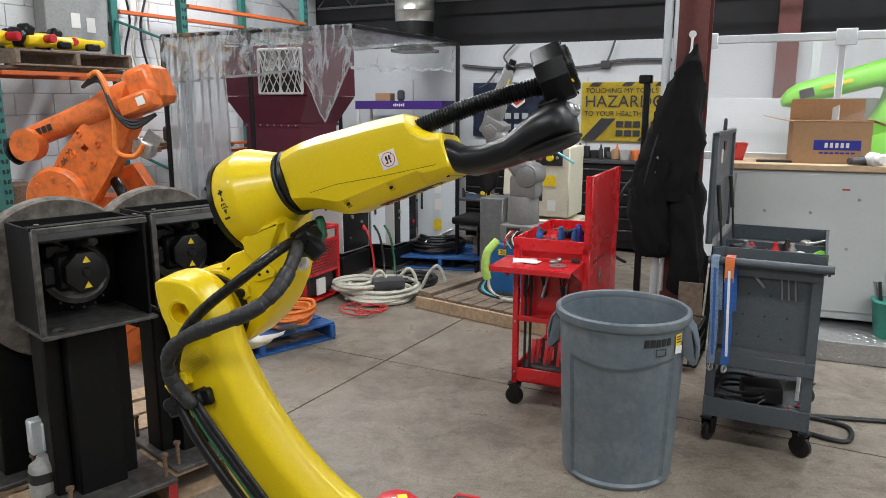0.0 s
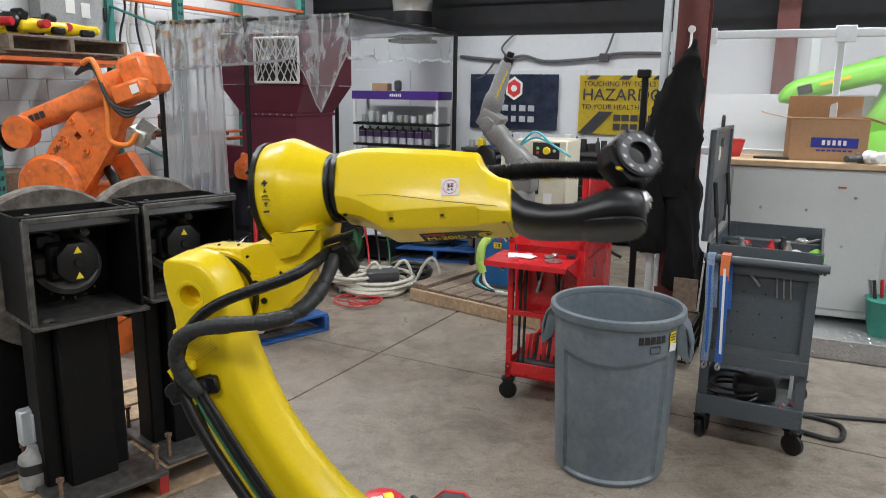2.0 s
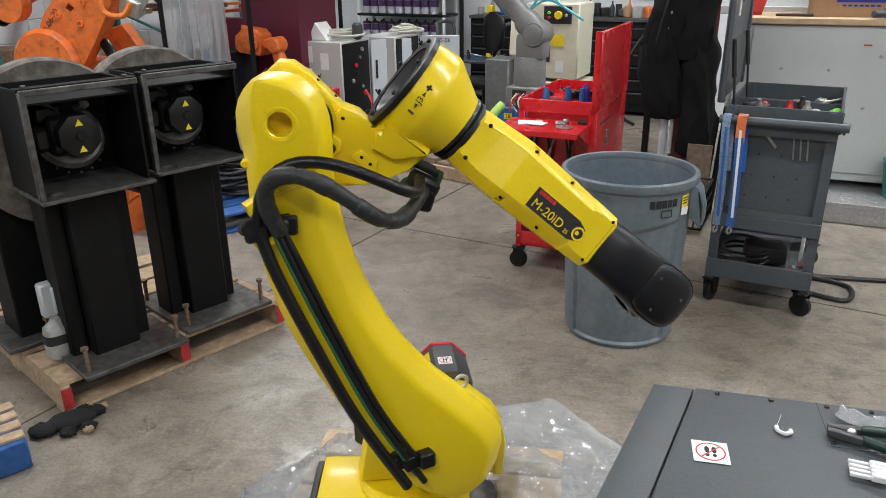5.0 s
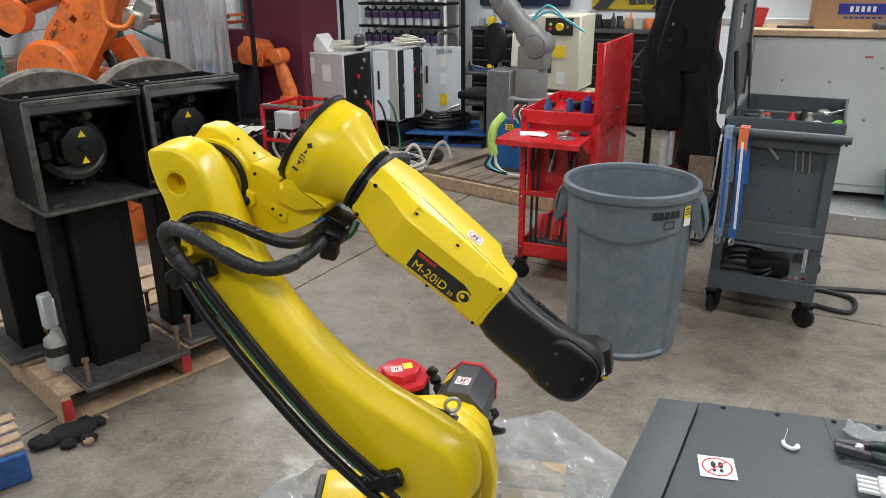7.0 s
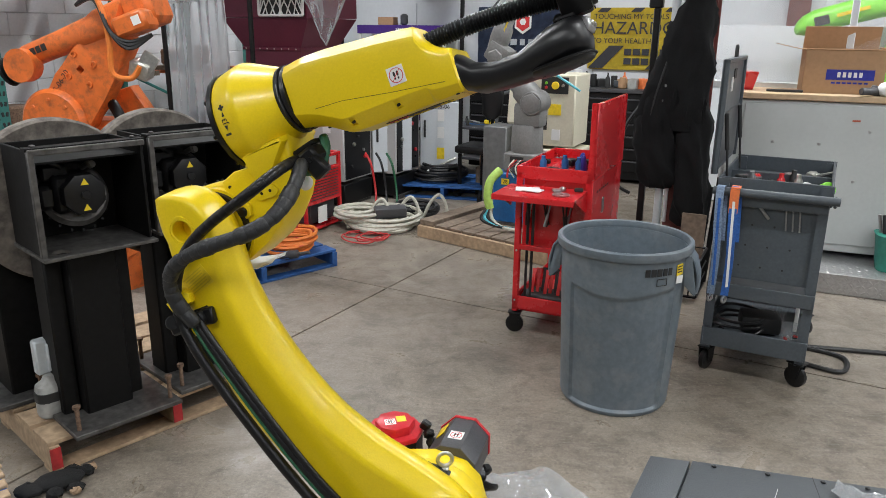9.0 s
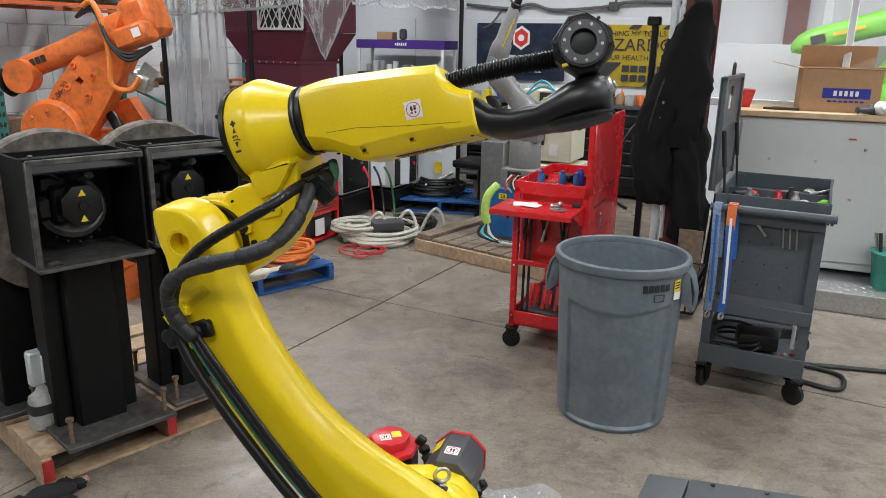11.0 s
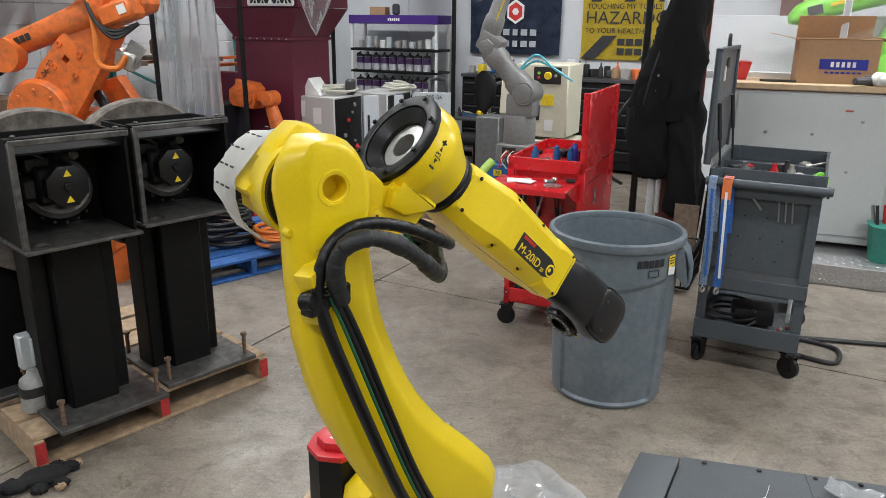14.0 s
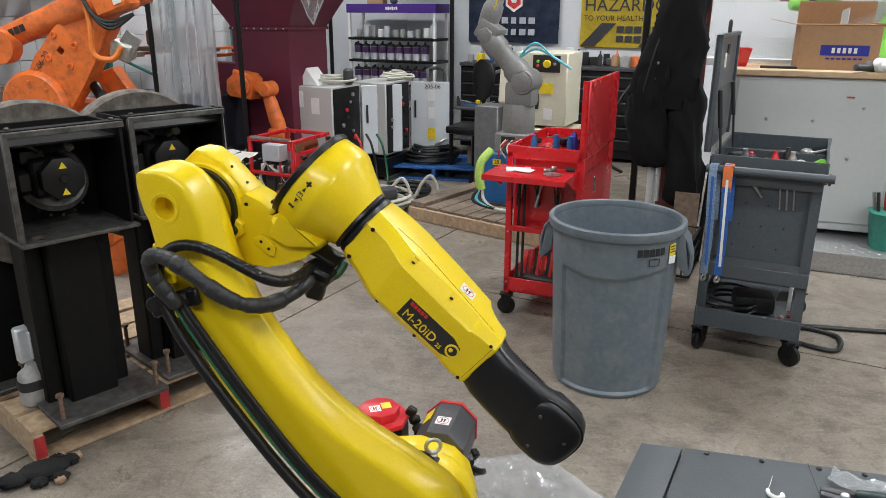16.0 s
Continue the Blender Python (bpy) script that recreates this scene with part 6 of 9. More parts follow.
def cutters(m):
    t = thing("wire_cutters", "diagonal cutters with dark green grips lying on cabinet", "pliers", m)
    for s in (-1, 1):
        bm = B()
        prism(bm, [(0, 0), (0.03, 0.002 * s), (0.052, 0.012 * s), (0.06, 0.016 * s), (0.056, 0.02 * s), (0.03, 0.016 * s), (0.0, 0.012 * s)][::s], 0.012, bevel=0.002)
        part("jaw", bm, GREYMOT, t)
        bm = B()
        rings = [oval((px, py * s, 0.008), (0, 1, 0), (0, 0, 1), a, 0.008, 2.4, 12) for px, py, a in ((0.05, 0.014, 0.007), (0.08, 0.022, 0.009), (0.12, 0.028, 0.009), (0.16, 0.026, 0.008), (0.19, 0.022, 0.006))]
        loft(bm, rings)
        part("grip", bm, shader("green_black_grip", (0.012, 0.03, 0.026), 0.4), t)
    bm = B()
    cyl(bm, 0.007, 0.014, (0.035, 0, 0), n=14, bevel=0.002)
    part("pivot", bm, STEEL, t)
    return t


cutters(ct @ pose(0.272, -0.098, 0.957, 0, 0, -10))
clips = thing("terminal_clips", "row of pale grey plastic terminal clips on cabinet", "clips", ct @ pose(0.318, -0.18, 0.957, 0, 0, -8))
for k in range(4):
    bm = B()
    box(bm, (0.028, 0.006, 0.006), (-0.018, -0.011 * k, 0.004), bevel=0.001)
    box(bm, (0.024, 0.0095, 0.012), (0.008, -0.011 * k, 0.006), bevel=0.002)
    part("clip", bm, PAPER, clips)
bag = thing("plastic_bag", "small crumpled clear plastic bag lying on the cabinet", "bag", ct @ pose(0.335, -0.06, 0.956, 0, 0, -25))
bm = B()
rn = random.Random(2)
gr = [[bm.verts.new((-0.04 + 0.01 * i, -0.025 + 0.01 * k, 0.004 + rn.uniform(0, 0.012))) for k in range(6)] for i in range(9)]
for i in range(8):
    for k in range(5):
        bm.faces.new((gr[i][k], gr[i + 1][k], gr[i + 1][k + 1], gr[i][k + 1]))
part("bag", bm, FILM, bag, smooth=0)


# ---- skid and plastic sheet under the robot ----
skid = thing("robot_skid", "raw wood shipping skid beneath the yellow robot", "skid", at(-0.076, 1.64, -10))
for sx in (-0.3, 0, 0.3):
    bm = B()
    box(bm, (0.1, 0.9, 0.15), (sx, 0, 0.075), bevel=0.004)
    part("runner", bm, WOOD, skid)
for k in range(6):
    bm = B()
    box(bm, (0.8, 0.13, 0.035), (0, -0.36 + 0.145 * k, 0.168), bevel=0.003)
    part("deck_board", bm, WOOD, skid)
bm = B()
box(bm, (0.42, 0.42, 0.034), (0, 0, 0.203), bevel=0.004)
part("steel_plate", bm, SCALE, skid)


def film_sheet():
    t = thing("plastic_sheet", "crumpled clear plastic sheet spread on floor round the robot", "plastic sheet", at(0, 0))
    bm = B()
    na, nr = 220, 60
    reach = ((0, 0.95), (45, 0.98), (60, 1.03), (90, 0.76), (145, 0.7), (180, 0.78), (235, 0.85), (300, 0.85), (360, 0.95))
    g = []
    for i in range(na):
        deg = 360.0 * i / na
        lo, hi = [(p, q) for p, q in zip(reach, reach[1:]) if p[0] <= deg <= q[0]][0]
        k = (deg - lo[0]) / (hi[0] - lo[0])
        k = k * k * (3 - 2 * k)
        ca, sa = math.cos(radians(deg)), math.sin(radians(deg))
        far = lo[1] + (hi[1] - lo[1]) * k + 0.07 * noise.noise(Vector((ca * 2.5, sa * 2.5, 0))) + 0.03 * noise.noise(Vector((ca * 8, sa * 8, 3)))
        row = []
        for q in range(nr + 1):
            s = q / nr
            r = 0.27 + (far - 0.27) * s
            x, y = -0.076 + r * ca, 1.6 + r * sa
            wx, wy = x + 0.12 * noise.noise(Vector((x * 3, y * 3, 5))), y + 0.12 * noise.noise(Vector((x * 3, y * 3, 8)))
            f1 = max(0.0, 1 - 2.6 * abs(noise.noise(Vector((wx * 3.2, wy * 3.2, 1.3)))))
            f2 = max(0.0, 1 - 2.6 * abs(noise.noise(Vector((wx * 6.5, wy * 6.5, 4.1)))))
            f3 = max(0.0, 1 - 2.8 * abs(noise.noise(Vector((wx * 13, wy * 13, 7.7)))))
            lift = max(0.0, 0.2 - max(0.0, r - 0.42) * 0.75)
            z = 0.012 + lift + (0.055 * f1 ** 1.5 + 0.045 * f2 ** 1.6 + 0.014 * f3 ** 2) * min(1.0, 0.35 + 3 * (1 - s))
            row.append(bm.verts.new((x, y, z)))
        g.append(row)
    for i in range(na):
        for q in range(nr):
            bm.faces.new((g[i][q], g[i][q + 1], g[(i + 1) % na][q + 1], g[(i + 1) % na][q]))
    part("sheet", bm, FILM, t, smooth=70)
    return t


film_sheet()


# ---- clear vinyl booth ----
def hat(x, y, z=0.0, turn=0.0):
    """A pose turned with the building."""
    return pose(x, y, z, 0, 0, -27 + turn)


def booth():
    """Near corner at the origin; one side runs to -x, the other to +y."""
    t = thing("vinyl_booth", "clear vinyl curtain booth hung on a black pipe frame", "booth", hat(-0.64, 5.93))
    lx, ly, h = -2.05, 1.9, 2.3
    for x, y in ((lx, 0), (0, ly), (lx, ly), (-1.05, 0), (-1.3, 1.7)):
        bm = B()
        tube(bm, [(x, y, 0), (x, y, h)], 0.022, 8, smooth=False)
        part("post", bm, BLACKPL, t)
    for a, b in (((0, 0), (lx, 0)), ((0, 0), (0, ly)), ((lx, 0), (lx, ly)), ((0, ly), (lx, ly)), ((lx / 2, 0), (lx / 2, ly))):
        bm = B()
        tube(bm, [(*a, h), (*b, h)], 0.018, 8, smooth=False)
        part("rail", bm, BLACKPL, t)

    def drape(a, b, z0, z1, wave, seed, n=60, ragged=0.06):
        bm, hem = B(), []
        a, b = Vector((*a, 0)), Vector((*b, 0))
        d = (b - a)
        nrm = Vector((-d.y, d.x, 0)).normalized()
        g = []
        for i in range(n + 1):
            s = i / n
            row = []
            low = z0(s) if callable(z0) else z0
            for k in range(15):
                q = k / 14
                z = z1 + (low - z1) * q + (ragged * noise.noise(Vector((s * 9, seed, 0))) * q ** 3)
                off = wave * q ** 0.6 * math.sin(s * n * (0.9 if wave > 0.03 else 0.33) + seed) + 0.03 * noise.noise(Vector((s * 14, q * 3, seed)))
                if wave < 0.03:
                    off += 0.035 * q ** 0.5 * 0.5 * max(0.0, 1 - 5 * abs(noise.noise(Vector((s * 11 + 0.8 * q, q * 1.2, seed + 4))))) + 0.009 * max(0.0, 1 - 4 * abs(noise.noise(Vector((s * 26 - q, q * 2.5, seed + 9)))))
                p = a + d * s + nrm * (off + 0.02)
                row.append(bm.verts.new((p.x, p.y, z)))
            hem.append(Vector(row[-1].co))
            g.append(row)
        for i in range(n):
            for k in range(14):
                bm.faces.new((g[i][k], g[i + 1][k], g[i + 1][k + 1], g[i][k + 1]))
        sheet = part("curtain", bm, STRIP if wave > 0.03 else VINYL, t, "clear vinyl curtain", smooth=60)
        if wave < 0.03:
            bm = B()
            loft(bm, [[p + Vector((0, 0, -0.004)), p + Vector((0, 0, 0.018)) + nrm * 0.004, p + Vector((0, 0, 0.018)), p + Vector((0, 0, -0.004)) - nrm * 0.004] for p in hem])
            part("hem", bm, STRIP, sheet)
        return sheet

    drape((0, 0), (lx, 0), lambda s: 2.0 - 0.12 * s - 0.42 * max(0.0, 1 - abs(s - 0.13) / 0.12), h + 0.02, 0.008, 1.0, 160, 0.03)
    drape((0, 0), (0, ly), lambda s: 1.98 + 0.05 * s, h + 0.02, 0.01, 2.0, 150, 0.05)
    drape((lx, 0.02), (lx * 0.64, -0.02), 0.06, h, 0.05, 3.0, 50, 0.01)
    drape((lx, 0.0), (lx, 0.8), 0.06, h, 0.05, 4.0, 50, 0.01)
    # sagging roof sheet
    bm = B()
    g = [[bm.verts.new((lx * i / 16, ly * k / 16, h + 0.02 - 0.12 * math.sin(math.pi * i / 16) * math.sin(math.pi * k / 16) + 0.03 * noise.noise(Vector((i * 0.7, k * 0.7, 1))))) for k in range(17)] for i in range(17)]
    for i in range(16):
        for k in range(16):
            bm.faces.new((g[i][k], g[i + 1][k], g[i + 1][k + 1], g[i][k + 1]))
    part("roof_sheet", bm, VINYL, t, smooth=80)
    return t


booth()


def maroon_machine():
    t = thing("dust_collector", "maroon sheet metal machine hood with white wire mesh guard", "machine", hat(-1.45, 7.5))
    w, d = 1.0, 0.8

    def ring(z, a, b):
        return [Vector((-a / 2, -b / 2, z)), Vector((a / 2, -b / 2, z)), Vector((a / 2, b / 2, z)), Vector((-a / 2, b / 2, z))]

    bm = B()
    loft(bm, [ring(1.78, w, d), ring(2.24, w, d)])
    part("hood", bm, MAROON, t, smooth=0)
    bm = B()
    loft(bm, [ring(1.5, 0.66, 0.6), ring(1.775, w, d)])
    part("hopper", bm, MAROON, t, smooth=0)
    bm = B()
    loft(bm, [ring(0.1, 0.66, 0.6), ring(1.495, 0.66, 0.6)])
    part("trunk", bm, MAROON, t, smooth=0)
    bm = B()
    box(bm, (0.7, 0.64, 0.03), (0, 0, 1.5), bevel=0.004)
    part("flange", bm, MAROON, t)
    for k in range(8):
        screw(t, (-0.3 + 0.085 * k, -0.322, 1.5), (90, 0, 0), 0.008, 0.005, ZINC)
    for s in (-1, 1):
        bm = B()
        box(bm, (0.1, 0.6, 0.1), (s * 0.28, 0, 0.05))
        part("foot", bm, MAROON, t)
    # Solid black plate on the hood; the opening's darkness is only its colour.
    bm = B()
    box(bm, (0.5, 0.02, 0.42), (0.22, -0.412, 2.0))
    part("opening_shade", bm, INK, t)
    bm = B()
    for k in range(-6, 7):
        for s in (-1, 1):
            x0 = 0.22 + 0.09 * k
            pts = []
            for z in (1.8, 2.2):
                pts.append((x0 + s * (z - 2.0) * 0.6, -0.43, z))
            pts = [(min(max(p[0], -0.03), 0.47), p[1], p[2]) for p in pts]
            tube(bm, pts, 0.006, 5, smooth=False)
    for z in (1.8, 2.2):
        tube(bm, [(-0.03, -0.43, z), (0.47, -0.43, z)], 0.012, 6, smooth=False)
    for x in (-0.03, 0.22, 0.47):
        tube(bm, [(x, -0.43, 1.8), (x, -0.43, 2.2)], 0.012, 6, smooth=False)
    part("mesh_guard", bm, WHITE, t, "white wire mesh guard")
    bm = B()
    box(bm, (0.5, 0.1, 0.45), (-0.55, -0.2, 0.95), bevel=0.01)
    part("side_box", bm, MAROON, t)
    return t


maroon_machine()


# ---- pallet rack with stored parts ----
def rack():
    t = thing("pallet_rack", "green and orange steel pallet rack against block wall", "rack", pose(-3.35, 5.7, 0, 0, 0, 63))
    hz = 3.6
    # Slots are small solid black blocks; their shade is in the colour.
    hole = B()
    box(hole, (0.02, 0.004, 0.035), bevel=0.003)
    me = finish("slot", hole, INK)
    for k in range(3):
        for y in (0.0, 0.95):
            bm = B()
            prism(bm, [(-0.04, -0.035), (0.04, -0.035), (0.04, 0.035), (0.028, 0.035), (0.028, -0.023), (-0.028, -0.023), (-0.028, 0.035), (-0.04, 0.035)], hz, (k * 1.95, y, 0))
            up = part("upright", bm, RACKGREEN, t, smooth=0)
            if y == 0.0:
                for q in range(44):
                    for s in (-1, 1):
                        ob = new("slot", me)
                        ob.parent = up
                        ob.matrix_basis = pose(k * 1.95 + s * 0.017, -0.0365, 0.1 + q * 0.078, 0, s * 12, 0)
        bm = B()
        for q in range(5):
            tube(bm, [(k * 1.95, 0.0, 0.3 + q * 0.65), (k * 1.95, 0.95, 0.6 + q * 0.65)], 0.015, 6, smooth=False)
        part("bracing", bm, RACKGREEN, t)
    for k, z in ((0, 1.93), (1, 1.2), (1, 2.62), (0, 0.75)):
        for y in (0.0, 0.95):
            bm = B()
            prism(bm, [(-0.05, 0), (-0.05, 0.03), (0.045, 0.03), (0.06, 0.015), (0.06, 0)], 1.87, (k * 1.95 + 0.04, y - 0.015, z), (90, 0, 90), bevel=0.0)
            part("beam", bm, RACKORANGE, t, smooth=0)
    for q in range(6):
        bm = B()
        box(bm, (0.09, 0.95, 0.02), (0.2 + 0.3 * q, 0.475, 1.99))
        part("deck_board", bm, OLDWOOD, t)
    return t


rack()
RACKM = pose(-3.35, 5.7, 0, 0, 0, 63)
pallet("rack_pallet", "weathered grey wood pallet stored up on the rack", 1.1, 0.95, RACKM @ pose(0.72, 0.42, 2.0), OLDWOOD, h=0.13)


def teach_tool(m, seed):
    """A compact yellow and black robot wrist stored on the pallet."""
    rn = random.Random(seed)
    t = thing("robot_wrist_unit", "spare yellow and black robot wrist stored on pallet", "robot part", m, "spare robot parts")
    bm = B()
    loft(bm, [oval((x, 0, 0.09), (0, 1, 0), (0, 0, 1), a, a * 0.9, 2.8, 18) for x, a in ((-0.2, 0.03), (-0.17, 0.06), (0.0, 0.065), (0.1, 0.045), (0.22, 0.04), (0.24, 0.02))])
    part("casing", bm, YELLOW, t)
    bm = B()
    lathe(bm, [(0, 0), (0.07, 0), (0.075, 0.02), (0.07, 0.05), (0.05, 0.1), (0, 0.1)], (-0.2, 0, 0.1), (0, -70, 0), 20)
    box(bm, (0.1, 0.12, 0.1), (-0.16, 0.0, 0.16), (0, 20, 15), bevel=0.02)
    part("joint_cover", bm, BLACKPL, t)
    bm = B()
    cyl(bm, 0.035, 0.1, (-0.03, -0.07, 0.1), (90, 0, 0), 16, 0.006)
    part("motor_cap", bm, REDCAP, t)
    bm = B()
    box(bm, (0.12, 0.06, 0.06), (0.13, -0.05, 0.06), (0, 0, 10), bevel=0.012)
    part("gear_case", bm, BLACKPL, t)
    return t


for k, (dx, dy) in enumerate(((0.28, 0.25), (0.62, 0.2), (0.98, 0.3), (0.75, 0.6))):
    teach_tool(RACKM @ pose(dx, dy, 2.13, 0, 0, 20 - 25 * k), k)
for dx, dz in ((0.3, 0.83), (0.9, 0.83), (1.4, 1.34), (2.4, 1.28)):
    st = thing("stored_gearbox", "rust brown gearbox casting stored on the rack beam", "gearbox", RACKM @ pose(dx, 0.45, dz if dz < 1.3 else 1.28), "stored castings")
    bm = B()
    box(bm, (0.36, 0.9, 0.04), (0, 0, -0.01))
    part("board", bm, OLDWOOD, st)
    bm = B()
    cyl(bm, 0.14, 0.2, (0, -0.1, 0.03), n=24, bevel=0.02)
    box(bm, (0.25, 0.3, 0.16), (0.02, 0.15, 0.1), bevel=0.02)
    part("casting", bm, RUSTY, st)

panel = thing("electric_panel", "grey steel electric panel with white labels on wall", "electric panel", Matrix.Translation(hall(0.08, 4.15, 2.75)) @ pose(0, 0, 0, 0, 0, 63))
bm = B()
box(bm, (0.75, 0.16, 1.3), bevel=0.01)
part("cabinet", bm, shader("panel_grey", (0.3, 0.31, 0.31), 0.5), panel)
for px, pz in ((-0.05, -0.25), (0.12, -0.28)):
    bm = B()
    box(bm, (0.1, 0.004, 0.14), (px, -0.083, pz))
    part("label", bm, WHITE, panel)
bm = B()
box(bm, (0.03, 0.03, 0.14), (0.34, -0.09, -0.3), bevel=0.005)
part("handle", bm, INK, panel)
for k in range(4):
    wr = thing("wall_wire", "loose grey wire hanging down the block wall", "wire", tf((0, 0, 0)), "wall wires")
    bm = B()
    p = [hall(0.1, 3.55 - 0.12 * k + 0.06 * math.sin(q * 1.7 + k), 3.4 - 0.28 * q) for q in range(6 + k % 2)]
    tube(bm, [hall(0.02, 3.55 - 0.12 * k, 3.4), *p], 0.012, 6, 4)
    part("wire", bm, (CABLEK, CABLEW)[k % 2], wr)

duct = thing("exhaust_duct", "round galvanised and black exhaust duct by the wall", "duct", Matrix.Translation(hall(2.05, 0.75, 2.35)))
bm = B()
lathe(bm, [(0.0, 0), (0.24, 0), (0.25, 0.02), (0.25, 0.16), (0.265, 0.17), (0.265, 0.2), (0.25, 0.21), (0.25, 0.36), (0, 0.36)], n=32)
part("black_collar", bm, BLACKPL, duct)
bm = B()
lathe(bm, [(0.245, 0.36), (0.25, 0.48), (0.258, 0.49), (0.25, 0.5), (0.25, 0.62), (0.258, 0.63), (0.25, 0.64), (0.25, H - 2.36)], n=32)
part("pipe", bm, ZINC, duct)
bm = B()
box(bm, (0.5, 0.4, 0.04), (0, 0.2, 0.02), (0, 0, -27))
part("bracket", bm, BLACKPL, duct)


# ---- worn orange robot by the rack ----
def orange_robot():
    t = thing("orange_robot", "worn orange industrial robot with dents beside the rack", "robot", pose(-2.27, 4.85, -0.03, 0, 0, -8))
    # x to the right, z up; the robot lies mostly in this plane
    bm = B()
    cyl(bm, 0.3, 0.35, (0.0, 0, 0.0), n=32, bevel=0.02)
    box(bm, (0.6, 0.6, 0.5), (0.0, 0, 0.5), bevel=0.04)
    part("base", bm, ORANGE, t)
    bm = B()
    lathe(bm, [(0, 0), (0.2, 0), (0.215, 0.02), (0.215, 0.09), (0.19, 0.12), (0, 0.12)], (-0.08, -0.18, 1.14), (90, 0, 0), 36)
    box(bm, (0.36, 0.3, 0.34), (0.16, -0.02, 0.98), bevel=0.04)
    sh = part("shoulder", bm, ORANGE, t)
    for k in range(8):
        a = 2 * math.pi * k / 8
        screw(sh, (-0.08 + 0.15 * math.cos(a), -0.3, 1.14 + 0.15 * math.sin(a)), (90, 0, 0), 0.012, 0.008, ORANGE)
    bm = B()
    prism(bm, [(-0.2, 1.06), (-0.2, 1.2), (-0.04, 1.44), (0.14, 1.66), (0.28, 1.78), (0.44, 1.76), (0.48, 1.62), (0.36, 1.44), (0.24, 1.3), (0.13, 1.1), (-0.05, 0.98)], 0.13, (0.0, -0.13, 0), (90, 0, 0), bevel=0.025)
    cut = B()
    lathe(cut, [(0, -0.2), (0.028, -0.2), (0.028, 0.2), (0, 0.2)], (0.13, -0.2, 1.47), (90, 0, 0), 4)
    la = part("lower_arm", carve(bm, cut), ORANGE, t)
    for bx, bz in ((0.1, 1.56), (0.22, 1.5), (0.05, 1.43), (0.18, 1.38)):
        bm = B()
        lathe(bm, [(0, 0), (0.022, 0), (0.02, 0.014), (0.011, 0.014), (0.011, 0.006), (0, 0.006)], (bx, -0.255, bz), (90, 0, 0), 14)
        part("boss", bm, ORANGE, la)
    lettering("stencil", "205-06-20", 0.05, INK, la, tf((-0.02, -0.262, 1.38), (90, -52, 0)))
    bm = B()
    prism(bm, [(0.1, 1.3), (0.3, 1.36), (0.48, 1.08), (0.44, 0.98), (0.3, 0.98), (0.28, 1.12)], 0.12, (0, 0.1, 0), (90, 0, 0), bevel=0.02)
    part("counter_arm", bm, ORANGE, t)
    bm = B()
    tube(bm, [(0.2, -0.1, 1.28), (0.28, -0.15, 1.2), (0.32, -0.12, 1.05), (0.3, 0, 0.95)], 0.035, 10)
    part("thick_hose", bm, RUBBER, t)
    DX, DZ = 0.2, -0.1
    # upper arm, falling to the left
    bm = B()
    rings = []
    for s, a, b in ((0.0, 0.09, 0.1), (0.04, 0.12, 0.13), (0.3, 0.115, 0.12), (0.36, 0.095, 0.1), (0.6, 0.085, 0.09), (0.9, 0.08, 0.085), (0.98, 0.06, 0.06)):
        c = Vector((0.26 - 0.82 * s, -0.18, 1.9 - 0.3 * s))
        rings.append(oval(c, (0, 1, 0), (0.33, 0, 0.94), a, b, 3.0, 20))
    loft(bm, rings)
    ua = part("upper_arm", bm, ORANGE, t, at=pose(DX, 0, DZ))
    bm = B()
    for k, w in enumerate((0.03, 0.03, 0.03)):
        box(bm, (w, 0.004, 0.04), (-0.36 + 0.037 * k, -0.268, 1.672 + 0.013 * k), (0, -19, 0))
    part("brand_bars", bm, INK, ua)
    bm = B()
    box(bm, (0.2, 0.28, 0.24), (0.33, -0.15, 1.94), (0, -19, 0), bevel=0.035)
    box(bm, (0.22, 0.16, 0.12), (0.34, -0.3, 1.84), (0, -19, 0), bevel=0.02)
    me = part("motor_block", bm, ORANGE, ua)
    bm = B()
    box(bm, (0.05, 0.004, 0.05), (0.39, -0.382, 1.86), (0, -19, 0))
    part("label", bm, WHITE, me)
    bm = B()
    cyl(bm, 0.075, 0.05, (-0.5, -0.22, 1.56), (0, -109, 0), 24, 0.01)
    lathe(bm, [(0.03, 0), (0.085, 0), (0.09, 0.015), (0.03, 0.02)], (-0.56, -0.22, 1.55), (0, -109, 0), 24)
    part("wrist_flange", bm, BLACKPL, ua)
    bm = B()
    lathe(bm, [(0, 0), (0.095, 0), (0.1, 0.02), (0.1, 0.1), (0, 0.1)], (-0.43, -0.22, 1.59), (90, 0, 0), 24)
    part("wrist", bm, ORANGE, ua)
    bm = B()
    tube(bm, [(0.05, -0.33, 2.0), (0.12, -0.35, 2.02), (0.18, -0.36, 1.9), (0.2, -0.36, 1.72), (0.2, -0.36, 1.56), (0.3, -0.34, 1.53), (0.36, -0.33, 1.6)], 0.017, 8)
    part("orange_hose", bm, CABLEO, t, at=pose(DX, 0, DZ))
    for k in range(3):
        bm = B()
        tube(bm, [(-0.02, -0.3, 1.94), (0.12, -0.34, 1.97 + 0.02 * k), (0.22, -0.38, 1.8), (0.32, -0.36, 1.74 - 0.02 * k), (0.44, -0.3, 1.78)], 0.011, 6)
        part("black_cable", bm, CABLEK, t, at=pose(DX, 0, DZ))
    bm = B()
    box(bm, (0.12, 0.1, 0.1), (0.34, -0.28, 1.58), (10, 20, 0), bevel=0.01)
    box(bm, (0.1, 0.02, 0.16), (0.38, -0.3, 1.6), (0, 35, 10), bevel=0.004)
    part("bracket", bm, ZINC, t, at=pose(DX, 0, DZ))
